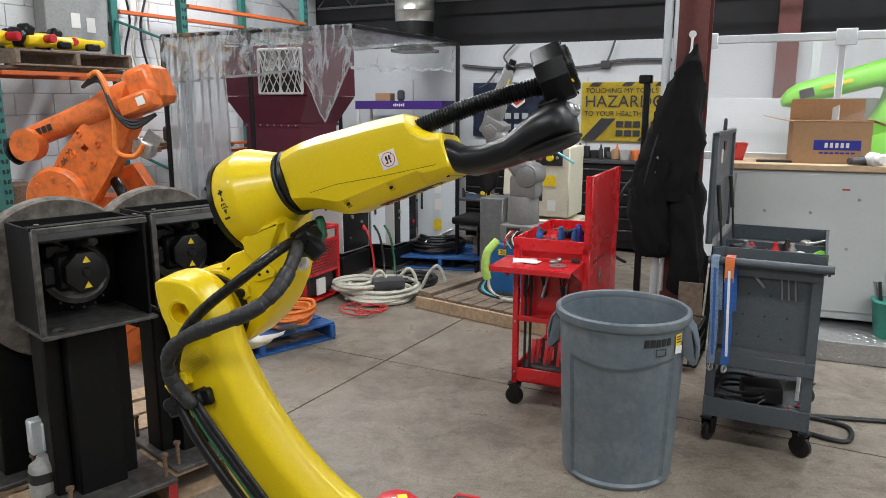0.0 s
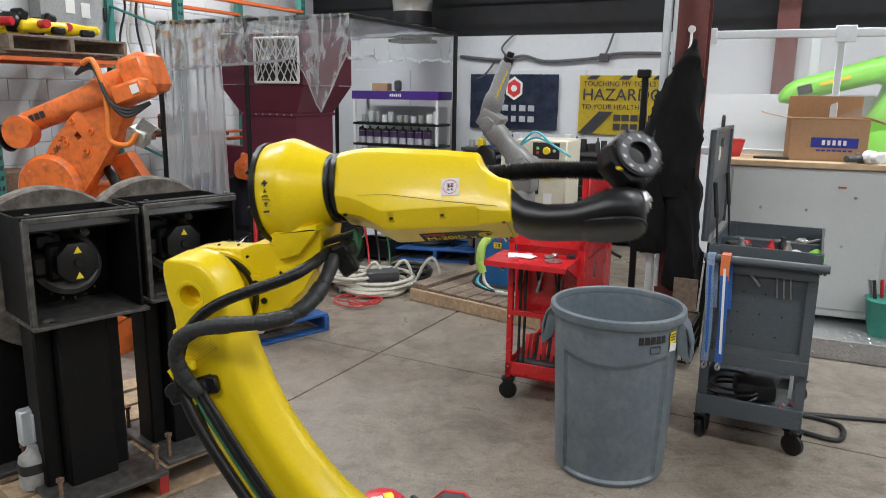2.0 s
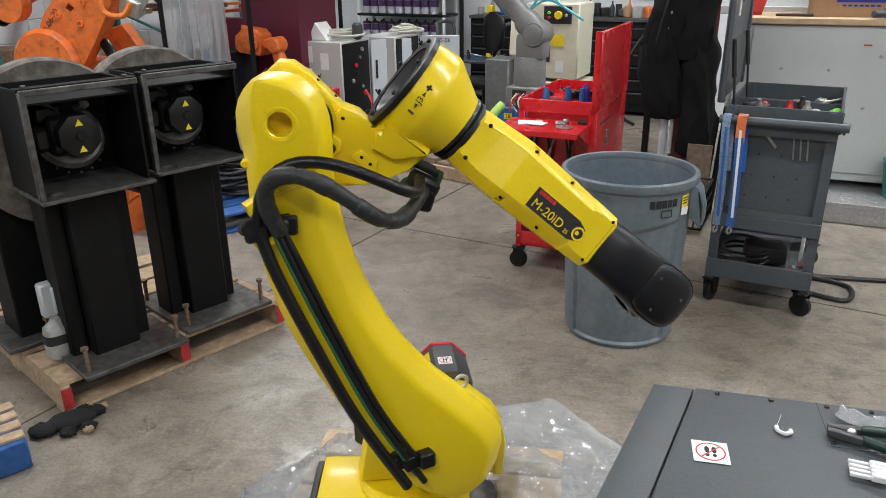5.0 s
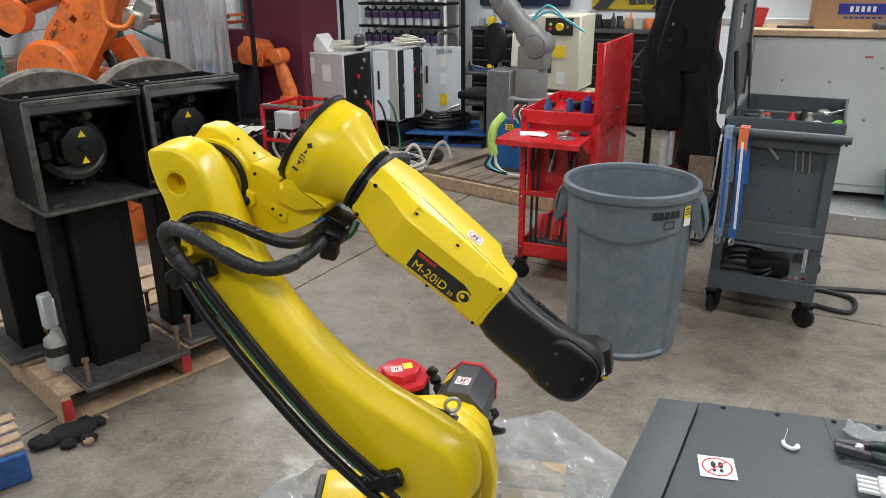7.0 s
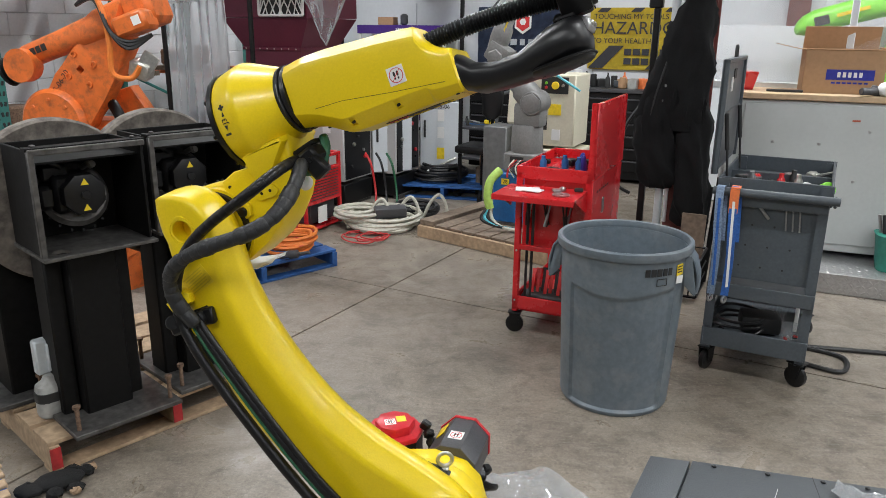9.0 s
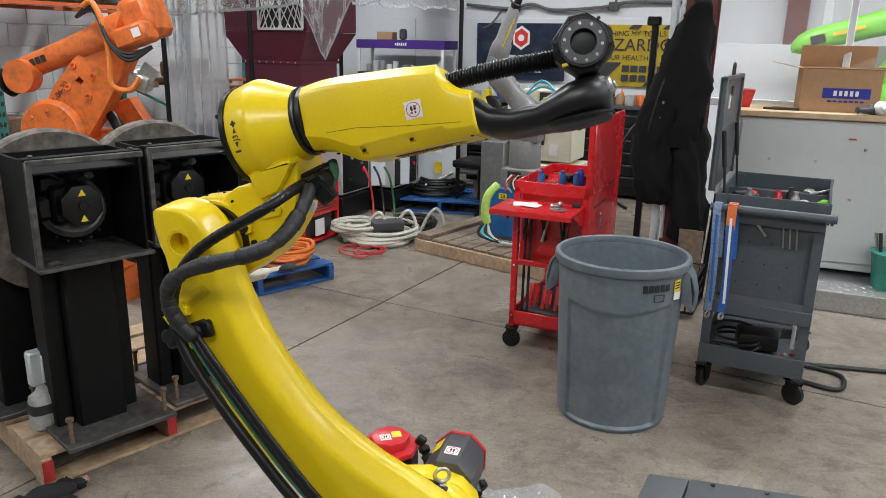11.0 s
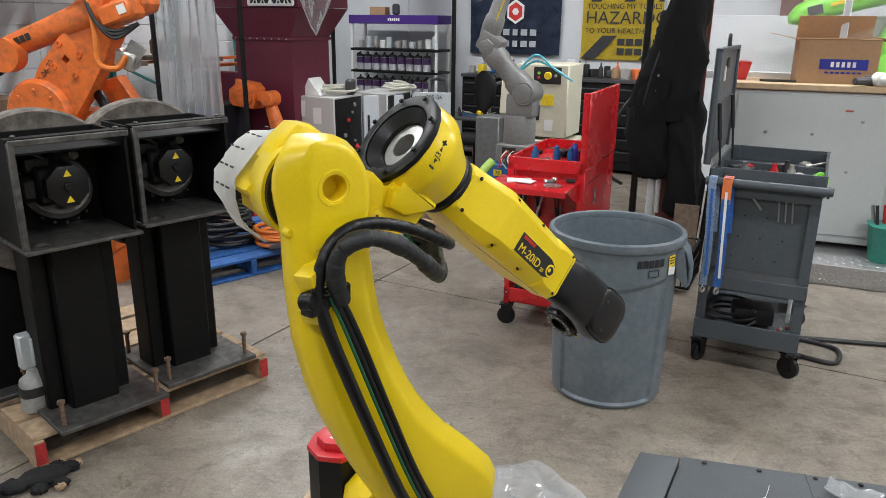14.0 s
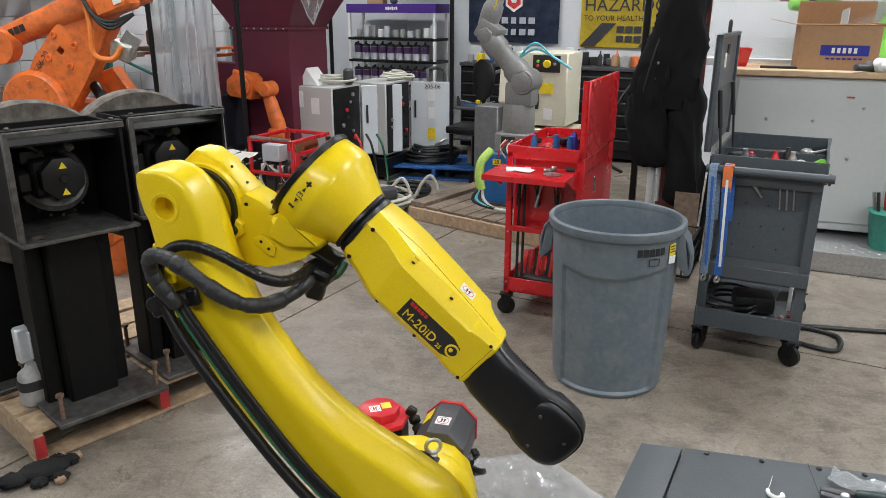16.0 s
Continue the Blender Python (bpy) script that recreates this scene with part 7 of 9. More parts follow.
    for k in range(3):
        bm = B()
        tube(bm, [(0.2, -0.2, 0.98 + 0.02 * k), (0.36, -0.3, 1.02 + 0.03 * k), (0.55, -0.2, 1.0), (0.62, 0.0, 0.92)], 0.016, 7)
        part("base_cable", bm, CABLEO, t)
    return t


orange_robot()


# ---- blue pallet with cables, white cable heap ----
def cable_heap(name, label, c, loops, material, m=None, turns=3):
    t = thing(name, label, "cable", m or tf((0, 0, 0)))
    for k, (r, r0, dz, sx, sy, seed) in enumerate(loops):
        bm = B()
        wire_loop(bm, (c[0] + sx, c[1] + sy, c[2] + dz), r, r0, turns, seed, 0.02)
        part("coil", bm, material if not isinstance(material, tuple) else material[k % len(material)], t)
    return t


bp = Matrix.Translation((-0.745, 5.19, 0)) @ pose(0, 0, 0, 0, 0, 42) @ pose(-0.6, 0.5, 0)
pallet("blue_pallet", "blue painted wood pallet loaded with cables", 1.2, 1.0, bp, BLUEWOOD, h=0.13, group="blue pallets")
cable_heap("black_cable_heap", "heap of coiled black cables on blue pallet", (-0.05, -0.15, 0.135), [(0.2, 0.013, 0.0, 0.1, 0.1, 1), (0.24, 0.012, 0.05, 0.0, 0.2, 2), (0.18, 0.014, 0.1, 0.05, 0.1, 3), (0.15, 0.01, 0.15, 0.2, 0.2, 4), (0.22, 0.013, 0.0, -0.3, 0.1, 5)], CABLEK, bp, 4)
cable_heap("orange_cable_coil", "coil of orange cable on the blue pallet", (0.32, -0.3, 0.135), [(0.16, 0.014, 0.0, 0, 0, 7), (0.17, 0.014, 0.03, 0.02, 0.02, 8)], CABLEO, bp, 4)
cable_heap("red_lead", "thin red test lead lying over the pallet edge", (0.3, -0.36, 0.13), [(0.1, 0.006, 0.03, 0, 0, 3)], CABLER, bp, 2)
plug = thing("cable_connector", "grey round cable connector on the blue pallet", "connector", bp @ pose(0.15, -0.46, 0.16, 80, 0, 40))
bm = B()
lathe(bm, [(0, 0), (0.02, 0), (0.022, 0.06), (0.03, 0.07), (0.03, 0.13), (0.012, 0.14), (0.01, 0.22), (0, 0.22)], n=14)
part("connector", bm, GREYMOT, plug)
cable_heap("white_cable_heap", "heap of off-white hoses coiled on concrete floor", (-0.5, 6.3, 0.0), [(0.27, 0.02, 0.0, 0, 0, 11), (0.22, 0.018, 0.03, -0.12, 0.05, 12), (0.3, 0.016, 0.05, 0.05, 0.08, 13), (0.2, 0.016, 0.1, -0.2, 0.0, 14)], CABLEW, None, 3)
cable_heap("dark_cable_coil", "dark cable coil behind the white hoses", (-0.25, 6.75, 0.0), [(0.22, 0.016, 0.0, 0, 0, 21), (0.2, 0.016, 0.04, 0.05, 0, 22)], CABLEK, None, 3)
cable_heap("red_wire_loops", "thin red wire in loops on concrete floor", (-0.62, 5.92, 0.0), [(0.17, 0.006, 0.0, 0, 0, 31), (0.13, 0.006, 0.01, 0.08, -0.05, 32)], CABLER, None, 2)
for k in range(3):
    lp = thing("hose_loop", "off-white hose standing up in a loop", "hose", tf((-0.55 + 0.25 * k, 6.2 + 0.1 * k, 0)), "hose loops")
    bm = B()
    tube(bm, [(-0.25, 0, 0.03), (-0.1, 0.03, 0.06), (-0.02, 0.05, 0.2), (0.06, 0.05, 0.27), (0.12, 0.03, 0.18), (0.12, 0.0, 0.05), (0.0, -0.06, 0.03)], 0.015, 8)
    part("hose", bm, CABLEW, lp)
gb = thing("foot_switch", "dark grey foot pedal housing on the hose heap", "pedal", pose(-0.42, 6.22, 0.12, 8, 0, 15))
bm = B()
box(bm, (0.28, 0.12, 0.09), (0, 0, 0.05), bevel=0.02, seg=2)
part("housing", bm, GREYMOT, gb)


# ---- red welder, small orange robot, controllers ----
def red_welder():
    t = thing("red_power_unit", "red framed welding power unit with exposed internals", "welder", hat(-1.2, 6.35))
    for sx in (-0.22, 0.22):
        for sy in (-0.25, 0.25):
            bm = B()
            box(bm, (0.03, 0.03, 0.64), (sx, sy, 0.33), bevel=0.004)
            part("frame_post", bm, REDPAINT, t)
    bm = B()
    box(bm, (0.47, 0.53, 0.025), (0, 0, 0.03), bevel=0.006)
    part("frame_plate", bm, REDPAINT, t)
    for size, loc in (((0.47, 0.03, 0.03), (0, -0.25, 0.64)), ((0.47, 0.03, 0.03), (0, 0.25, 0.64)), ((0.03, 0.5, 0.03), (-0.22, 0, 0.64)), ((0.03, 0.5, 0.03), (0.22, 0, 0.64)), ((0.47, 0.03, 0.03), (0, -0.25, 0.36))):
        bm = B()
        box(bm, size, loc, bevel=0.005)
        part("frame_rail", bm, REDPAINT, t)
    for k in range(9):
        bm = B()
        box(bm, (0.026, 0.03, 0.05), (-0.14 + 0.034 * k, -0.2, 0.4), bevel=0.003)
        part("terminal", bm, (PAPER, BLACKPL, ZINC)[k % 3], t)
    bm = B()
    cyl(bm, 0.06, 0.2, (0.1, 0.0, 0.56), (0, 90, 90), 20, 0.004)
    part("coil", bm, COPPER, t, "copper wound coil")
    bm = B()
    tube(bm, [(-0.2, -0.26, 0.655), (0.2, -0.26, 0.655)], 0.014, 8, smooth=False)
    part("grab_bar", bm, STEEL, t)
    bm = B()
    box(bm, (0.18, 0.12, 0.14), (-0.02, -0.18, 0.53), bevel=0.006)
    part("control_box", bm, ALUM, t)
    bm = B()
    box(bm, (0.36, 0.36, 0.4), (0, 0.05, 0.26), bevel=0.01)
    part("core", bm, GREYMOT, t)
    for k in range(7):
        bm = B()
        rn = random.Random(k)
        tube(bm, [(rn.uniform(-0.18, 0.18), -0.2, 0.45), (rn.uniform(-0.18, 0.18), -0.24, 0.3), (rn.uniform(-0.18, 0.18), -0.2, 0.1)], 0.012, 6)
        part("cable", bm, (CABLEK, CABLEW, CABLER)[k % 3], t)
    bm = B()
    box(bm, (0.02, 0.5, 0.3), (0.235, 0, 0.4), bevel=0.004)
    g = part("grille", bm, REDPAINT, t)
    for k in range(10):
        bm = B()
        box(bm, (0.004, 0.4, 0.008), (0.247, 0, 0.29 + 0.025 * k))
        part("slat", bm, INK, g)
    bm = B()
    box(bm, (0.012, 0.12, 0.14), (0.247, -0.05, 0.15))
    part("white_panel", bm, WHITE, t)
    return t


red_welder()


def small_orange_robot():
    t = thing("small_orange_robot", "small orange robot arm resting on a black crate", "robot", hat(-1.55, 6.95))
    bm = B()
    box(bm, (0.75, 0.6, 0.42), (-0.15, 0.1, 0.21), bevel=0.01)
    part("crate", bm, BLACKPL, t, "black crate")
    bm = B()
    cyl(bm, 0.1, 0.12, (0.18, 0, 0.42), n=20, bevel=0.012)
    box(bm, (0.16, 0.16, 0.1), (0.18, 0, 0.58), bevel=0.02)
    part("base", bm, ORANGE, t)
    bm = B()
    loft(bm, [oval((0.2 - 0.12 * s, 0, 0.58 + 0.36 * s), (1, 0, 0), (0, 1, 0), a, a * 0.9, 2.6, 16) for s, a in ((0, 0.06), (0.3, 0.07), (0.8, 0.06), (1, 0.05))])
    part("lower_arm", bm, ORANGE, t)
    bm = B()
    cyl(bm, 0.072, 0.15, (0.1, 0.06, 0.98), (90, 0, 0), 24, 0.015)
    box(bm, (0.16, 0.1, 0.1), (0.02, 0.0, 0.985), bevel=0.02)
    prism(bm, [(-0.3, -0.09), (-0.06, -0.11), (-0.03, -0.06), (-0.03, 0.07), (-0.08, 0.12), (-0.24, 0.14), (-0.26, 0.08), (-0.33, 0.06), (-0.34, -0.05)], 0.17, (0, 0.085, 0.99), (90, 0, 0), bevel=0.015)
    cyl(bm, 0.085, 0.03, (-0.13, -0.085, 1.0), (90, 0, 0), 24, 0.006)
    for q in range(6):
        cyl(bm, 0.01, 0.01, (-0.13 + 0.065 * math.cos(q * 1.047), -0.114, 1.0 + 0.065 * math.sin(q * 1.047)), (90, 0, 0), 8)
    box(bm, (0.05, 0.05, 0.04), (-0.26, -0.02, 1.12), (0, 12, 0), bevel=0.008)
    part("upper_arm", bm, ORANGE, t)
    bm = B()
    box(bm, (0.5, 0.45, 0.5), (-0.6, 0.0, 0.66), bevel=0.01)
    cr = part("dark_cabinet", bm, shader("dark_navy_case", (0.012, 0.015, 0.022), 0.5), t)
    for z in (0.85, 0.62):
        bm = B()
        box(bm, (0.16, 0.003, 0.035), (-0.52, -0.2265, z), (0, 3, 0))
        part("tape", bm, BLUETAPE, cr, "strip of blue tape")
    bm = B()
    box(bm, (0.55, 0.5, 0.42), (-0.6, 0, 0.2), bevel=0.01)
    part("stand", bm, BLACKPL, t)
    return t


small_orange_robot()


def old_controller(x, y, seed, w=0.5, number="", swing=48):
    """A grey controller with its front door swung open."""
    t = thing("old_controller", "light grey robot controller cabinet with open front door", "controller", hat(x, y), "old controllers")
    bm = B()
    box(bm, (w, 0.5, 0.72), (0, 0, 0.62), bevel=0.008)
    part("case", bm, shader("controller_grey", (0.5, 0.5, 0.49), 0.45, grain=60, vary=0.03, stain=(0.45, 0.45, 0.43), stain_size=2), t)
    bm = B()
    box(bm, (0.012, 0.44, 0.68), (w / 2 + 0.004, -0.01, 0.62))
    f = part("inner_panel", bm, BLACKPL, t)
    rn = random.Random(seed)
    for k in range(8):
        bm = B()
        cyl(bm, 0.014 + 0.006 * (k % 2), 0.02, n=12, bevel=0.003)
        part("switch", bm, (INK, REDCAP, STEEL, ZINC)[k % 4], f, at=pose(w / 2 + 0.01, rn.uniform(-0.18, 0.15), 0.4 + 0.07 * k, 0, 90, 0))
    bm = B()
    box(bm, (0.42, 0.024, 0.68), (0.21, 0, 0), bevel=0.006)
    d = part("door", bm, shader("door_grey", (0.6, 0.64, 0.67), 0.4, grain=60, vary=0.03, stain=(0.54, 0.57, 0.6), stain_size=2), t, "open pale grey door", at=pose(w / 2 + 0.02, 0.235, 0.62, 0, 0, swing))
    bm = B()
    box(bm, (0.02, 0.02, 0.18), (0.05, -0.018, 0.06), bevel=0.005)
    part("handle", bm, INK, d)
    for dz, wd, mt in ((0.2, 0.07, WHITE), (0.02, 0.07, WHITE), (-0.2, 0.08, YELINK)):
        bm = B()
        box(bm, (wd, 0.003, 0.12), (0.22, -0.0135, dz))
        part("label", bm, mt, d)
    if number:
        lettering("lettering", number, 0.06, INK, d, pose(0.23, -0.0145, 0.29, 90, 0, 0))
    for px, pz in ((-0.12, 0.86), (0.06, 0.8)):
        bm = B()
        box(bm, (0.09, 0.003, 0.15), (px, -0.2515, pz))
        part("paper_label", bm, PAPER, t)
    bm = B()
    box(bm, (w, 0.5, 0.2), (0, 0, 0.13), bevel=0.005)
    part("plinth", bm, BLACKPL, t)
    for sx in (-0.2, 0.2):
        bm = B()
        box(bm, (0.06, 0.5, 0.04), (sx, 0, 0.02))
        part("foot", bm, SCALE, t)
    return t


old_controller(-1.02, 7.35, 1)
old_controller(-0.5, 7.75, 2, 0.4, "205-06", 22)
for k, (x, y, z) in enumerate(((-1.0, 7.35, 0.98), (-0.42, 7.75, 0.98))):
    cable_heap("cable_bundle", "off-white cable bundle lying on top of controller", (x, y, z), [(0.16, 0.012, 0.0, 0.1, 0, 41 + k), (0.12, 0.012, 0.03, 0.05, 0.05, 43 + k)], CABLEW, None, 2)
bx = thing("white_wedge", "white folded card box on the controller", "box", hat(-1.1, 7.3, 0.982))
bm = B()
prism(bm, [(-0.12, 0), (0.1, 0), (-0.03, 0.16)], 0.2, (0, 0.1, 0), (90, 0, 0), bevel=0.004)
part("box", bm, PAPER, bx)
cn = thing("grey_canister", "grey metal canister standing on the controller", "canister", hat(-0.78, 7.3, 0.982))
bm = B()
cyl(bm, 0.05, 0.15, n=20, bevel=0.02)
part("canister", bm, GREYMOT, cn)
for k in range(3):
    ld = thing("hanging_lead", "lead hanging from controller down to floor", "cable", tf((0, 0, 0)), "hanging leads")
    bm = B()
    x0, y0 = -0.7 + 0.1 * k, 7.0
    tube(bm, [(x0, y0, 0.55), (x0 + 0.06, y0 - 0.08, 0.45), (x0 + 0.1, y0 - 0.1, 0.2), (x0 + 0.12, y0 - 0.3, 0.012), (x0 + 0.2, y0 - 0.6, 0.012)], 0.011, 6)
    part("lead", bm, (CABLER, CABLEK, CABLEG)[k], ld)

b2 = hat(0.12, 7.85, 0, 15)
pallet("blue_pallet", "blue painted wood pallet with black hose coil", 1.0, 0.8, b2, BLUEWOOD, h=0.13, group="blue pallets")
cable_heap("black_hose_coil", "coil of black hose on rear blue pallet", (-0.1, 0, 0.135), [(0.26, 0.016, 0.0, 0, 0, 51), (0.24, 0.016, 0.05, 0.03, 0, 52), (0.2, 0.016, 0.1, 0.0, 0.03, 53)], CABLEK, b2, 3)
lan = thing("torch_lance", "steel torch lance laid on the hose coil", "torch", b2 @ pose(-0.2, -0.2, 0.25, 0, -18, 35))
bm = B()
tube(bm, [(0, 0, 0), (0.5, 0, 0.02)], 0.012, 8, smooth=False)
cyl(bm, 0.022, 0.12, (0.5, 0, 0.02), (0, 90, 0), 12)
part("lance", bm, ZINC, lan)
cop = thing("copper_fitting", "copper pipe fitting leaning on a wooden block", "fitting", hat(0.5, 7.75))
bm = B()
box(bm, (0.16, 0.16, 0.3), (0, 0, 0.15), bevel=0.01)
part("block", bm, OLDWOOD, cop)
bm = B()
tube(bm, [(0, 0, 0.3), (0, 0, 0.42), (0.06, 0, 0.5), (0.12, 0, 0.5)], 0.06, 12)
part("elbow", bm, COPPER, cop)


def trolley():
    t = thing("platform_trolley", "grey tube framed trolley with shelves beside the wall", "trolley", hat(0.42, 8.75))
    for z in (0.25, 0.6):
        bm = B()
        box(bm, (0.8, 0.5, 0.03), (0, 0, z), bevel=0.005)
        part("deck", bm, GREYMOT, t)
    for s in (-1, 1):
        bm = B()
        tube(bm, [(s * 0.38, -0.22, 0.1), (s * 0.38, -0.22, 0.9), (s * 0.42, -0.15, 1.0), (s * 0.42, 0.15, 1.0), (s * 0.38, 0.22, 0.9), (s * 0.38, 0.22, 0.1)], 0.02, 8)
        part("hoop", bm, JOIST, t)
        for y in (-0.2, 0.2):
            castor(t, (s * 0.36, y, 0), 0.06, 0.03)
    tool_clutter(t, random.Random(6), -0.3, 0.3, -0.15, 0.15, 0.615, 10, (STEEL, YELINK, INK, BLUEPAINT))
    return t


trolley()


# ---- grey cast robot on blue pedestal over a timber platform ----
plat = thing("timber_platform", "weathered timber plank platform lying on the floor", "platform", Matrix.Translation((-0.178, 6.026, 0)) @ pose(0, 0, 0, 0, 0, -39))
bm = B()
box(bm, (1.5, 0.05, 0.1), (0.75, 0.026, 0.051), bevel=0.003)
part("side_beam", bm, WOOD, plat, "pale raw side beam")
bm = B()
box(bm, (0.14, 1.1, 0.045), (0.075, 0.58, 0.125), bevel=0.004)
part("edge_beam", bm, OLDWOOD, plat)
for k in range(3):
    bm = B()
    box(bm, (1.45, 0.08, 0.1), (0.77, 0.3 + 0.36 * k, 0.05))
    part("bearer", bm, OLDWOOD, plat)
for k in range(9):
    bm = B()
    box(bm, (0.128, 1.08, 0.022), (0.23 + 0.142 * k, 0.57, 0.112), (0, 0, 0.3 * math.sin(k * 2)), bevel=0.003)
    part("plank", bm, OLDWOOD, plat)


def grey_robot():
    t = thing("grey_robot", "bare grey cast robot arm on a blue pedestal", "robot", hat(0.74, 6.15, 0.124))
    bm = B()
    box(bm, (0.42, 0.42, 0.42), (0, 0, 0.22), bevel=0.01)
    ped = part("pedestal", bm, BLUEPAINT, t, "blue painted steel pedestal")
    bm = B()
    box(bm, (0.5, 0.5, 0.02), (0, 0, 0.01))
    part("foot_plate", bm, SCALE, ped)
    bm = B()
    box(bm, (0.07, 0.003, 0.05), (-0.1, -0.2125, 0.36))
    tag = part("number_plate", bm, YELINK, ped)
    lettering("lettering", "28", 0.045, INK, ped, pose(-0.1, -0.2145, 0.36, 90, 0, 0))
    bm = B()
    box(bm, (0.3, 0.3, 0.16), (0.0, 0, 0.51), bevel=0.012)
    base = part("base", bm, CASTGREY, t)
    # Solid black plate on the base; its colour stands for a shaded opening.
    bm = B()
    box(bm, (0.12, 0.004, 0.09), (-0.03, -0.151, 0.52))
    part("opening_shade", bm, INK, base)
    for k in range(6):
        bm = B()
        rn = random.Random(k + 3)
        tube(bm, [(-0.05 + 0.02 * k, -0.15, 0.54), (-0.05 + rn.uniform(-0.05, 0.05), -0.2, 0.48), (-0.1 + rn.uniform(0, 0.15), -0.22, 0.4)], 0.006, 5)
        part("wire", bm, (CABLEW, CABLER, CABLEK)[k % 3], base)
    bm = B()
    lathe(bm, [(0, 0.59), (0.13, 0.59), (0.135, 0.61), (0.13, 0.8), (0.12, 0.82), (0, 0.82)], n=28)
    part("turret", bm, CASTGREY, t)
    bm = B()
    box(bm, (0.24, 0.2, 0.2), (0.02, 0, 0.9), (0, 0, 0), bevel=0.04, seg=2)
    lathe(bm, [(0, 0), (0.09, 0), (0.1, 0.02), (0.1, 0.22), (0.09, 0.24), (0, 0.24)], (0.06, 0.12, 1.0), (90, 0, 0), 24)
    part("shoulder", bm, CASTGREY, t)
    bm = B()
    loft(bm, [oval((0.06 - 0.36 * s, -0.02, 1.0 + 0.36 * s), (0.7, 0, 0.7), (0, 1, 0), a, a * 0.9, 3, 16) for s, a in ((0, 0.085), (0.1, 0.105), (0.3, 0.1), (0.36, 0.08), (0.62, 0.078), (0.68, 0.095), (0.9, 0.09), (1, 0.06))])
    la = part("lower_arm", bm, CASTGREY, t)
    for px, pz, r in ((0.06, 1.0, 0.085), (-0.28, 1.35, 0.07)):
        bm = B()
        prism(bm, [(r * math.cos(math.radians(60 * k + 20)), r * math.sin(math.radians(60 * k + 20))) for k in range(6)], 0.03, (px, -0.1 if r > 0.08 else -0.075, pz), (90, 0, 0), bevel=0.012)
        part("joint_cover", bm, CASTGREY, la)
    bm = B()
    box(bm, (0.2, 0.18, 0.16), (-0.27, 0, 1.38), (0, 30, 0), bevel=0.03, seg=2)
    part("elbow", bm, CASTGREY, t)
    bm = B()
    loft(bm, [oval((-0.3 + 0.16 * s, 0, 1.42 + 0.46 * s), (1, 0, -0.3), (0, 1, 0), a, a, 3, 16) for s, a in ((0, 0.07), (0.2, 0.076), (0.36, 0.072), (0.4, 0.06), (0.7, 0.056), (0.74, 0.048), (0.95, 0.045), (1, 0.03))])
    part("upper_arm", bm, CASTGREY, t)
    bm = B()
    cyl(bm, 0.045, 0.06, (-0.15, 0, 1.84), (0, 20, 0), 18, 0.008)
    cyl(bm, 0.03, 0.05, (-0.13, 0, 1.89), (0, 20, 0), 18, 0.005)
    part("wrist", bm, BLACKPL, t)
    bm = B()
    for k in range(5):
        box(bm, (0.012, 0.003, 0.05), (-0.215 + 0.022 * k, -0.068, 1.56 + 0.05 * k), (0, 20, 0))
    part("stencil_bars", bm, YELINK, t)
    for k in range(2):
        bm = B()
        tube(bm, [(-0.05, 0.05, 1.16), (0.1, 0.04, 1.25 + 0.05 * k), (0.25, 0.05, 1.2), (0.4, 0.1, 1.1)], 0.009, 6)
        part("air_hose", bm, CABLEB, t)
    return t


grey_robot()
sl = thing("lime_hose", "lime sleeved hose bundle curling down the pedestal", "hose", tf((0.42, 5.85, 0)))
bm = B()
tube(bm, [(0.08, 0.05, 0.6), (0.0, 0.0, 0.52), (-0.02, -0.02, 0.4), (0.0, -0.03, 0.3)], 0.035, 10)
part("sleeve", bm, LIME, sl)
for k in range(4):
    bm = B()
    tube(bm, [(0.0, -0.03, 0.32), (0.02 - 0.03 * k, -0.06, 0.22), (0.1, -0.1, 0.16), (0.25 + 0.05 * k, -0.15, 0.15), (0.42, -0.1, 0.15)], 0.014, 7)
    part("hose", bm, (CABLEW, CABLEK, CABLEB, CABLEK)[k], sl)

# ---- cream robot controller ----
cc = thing("cream_controller", "cream robot controller with yellow and red switches", "controller", hat(1.12, 7.1))
bm = B()
box(bm, (0.5, 0.45, 0.66), (0, 0, 0.98), bevel=0.012)
up = part("upper_case", bm, BEIGE, cc)
bm = B()
box(bm, (0.56, 0.5, 0.58), (0.02, 0, 0.33), bevel=0.012)
lo = part("lower_case", bm, BEIGE, cc)
# Flat black plate on the case; shade of a recess painted in.
bm = B()
box(bm, (0.3, 0.004, 0.24), (-0.06, -0.2525, 0.42))
part("recess_shade", bm, INK, lo)
bm = B()
box(bm, (0.6, 0.5, 0.05), (0.02, 0, 0.025))
part("plinth", bm, GREYMOT, lo)
for k in range(5):
    bm = B()
    box(bm, (0.022, 0.003, 0.03), (0.06 + 0.035 * k, -0.2525, 0.575))
    part("brand_bar", bm, GREYMOT, lo)
bm = B()
box(bm, (0.26, 0.004, 0.15), (0.05, -0.2275, 1.21))
part("switch_plate", bm, INK, up)
bm = B()
cyl(bm, 0.035, 0.03, (0.06, -0.229, 1.21), (90, 0, 0), 20, 0.005)
part("rotary_switch", bm, YELINK, up)
for px, pz, mt in ((-0.03, 1.23, GREENPL), (-0.03, 1.19, REDINK), (0.13, 1.21, STEEL)):
    bm = B()
    cyl(bm, 0.014, 0.015, (px, -0.229, pz), (90, 0, 0), 12, 0.003)
    part("button", bm, mt, up)
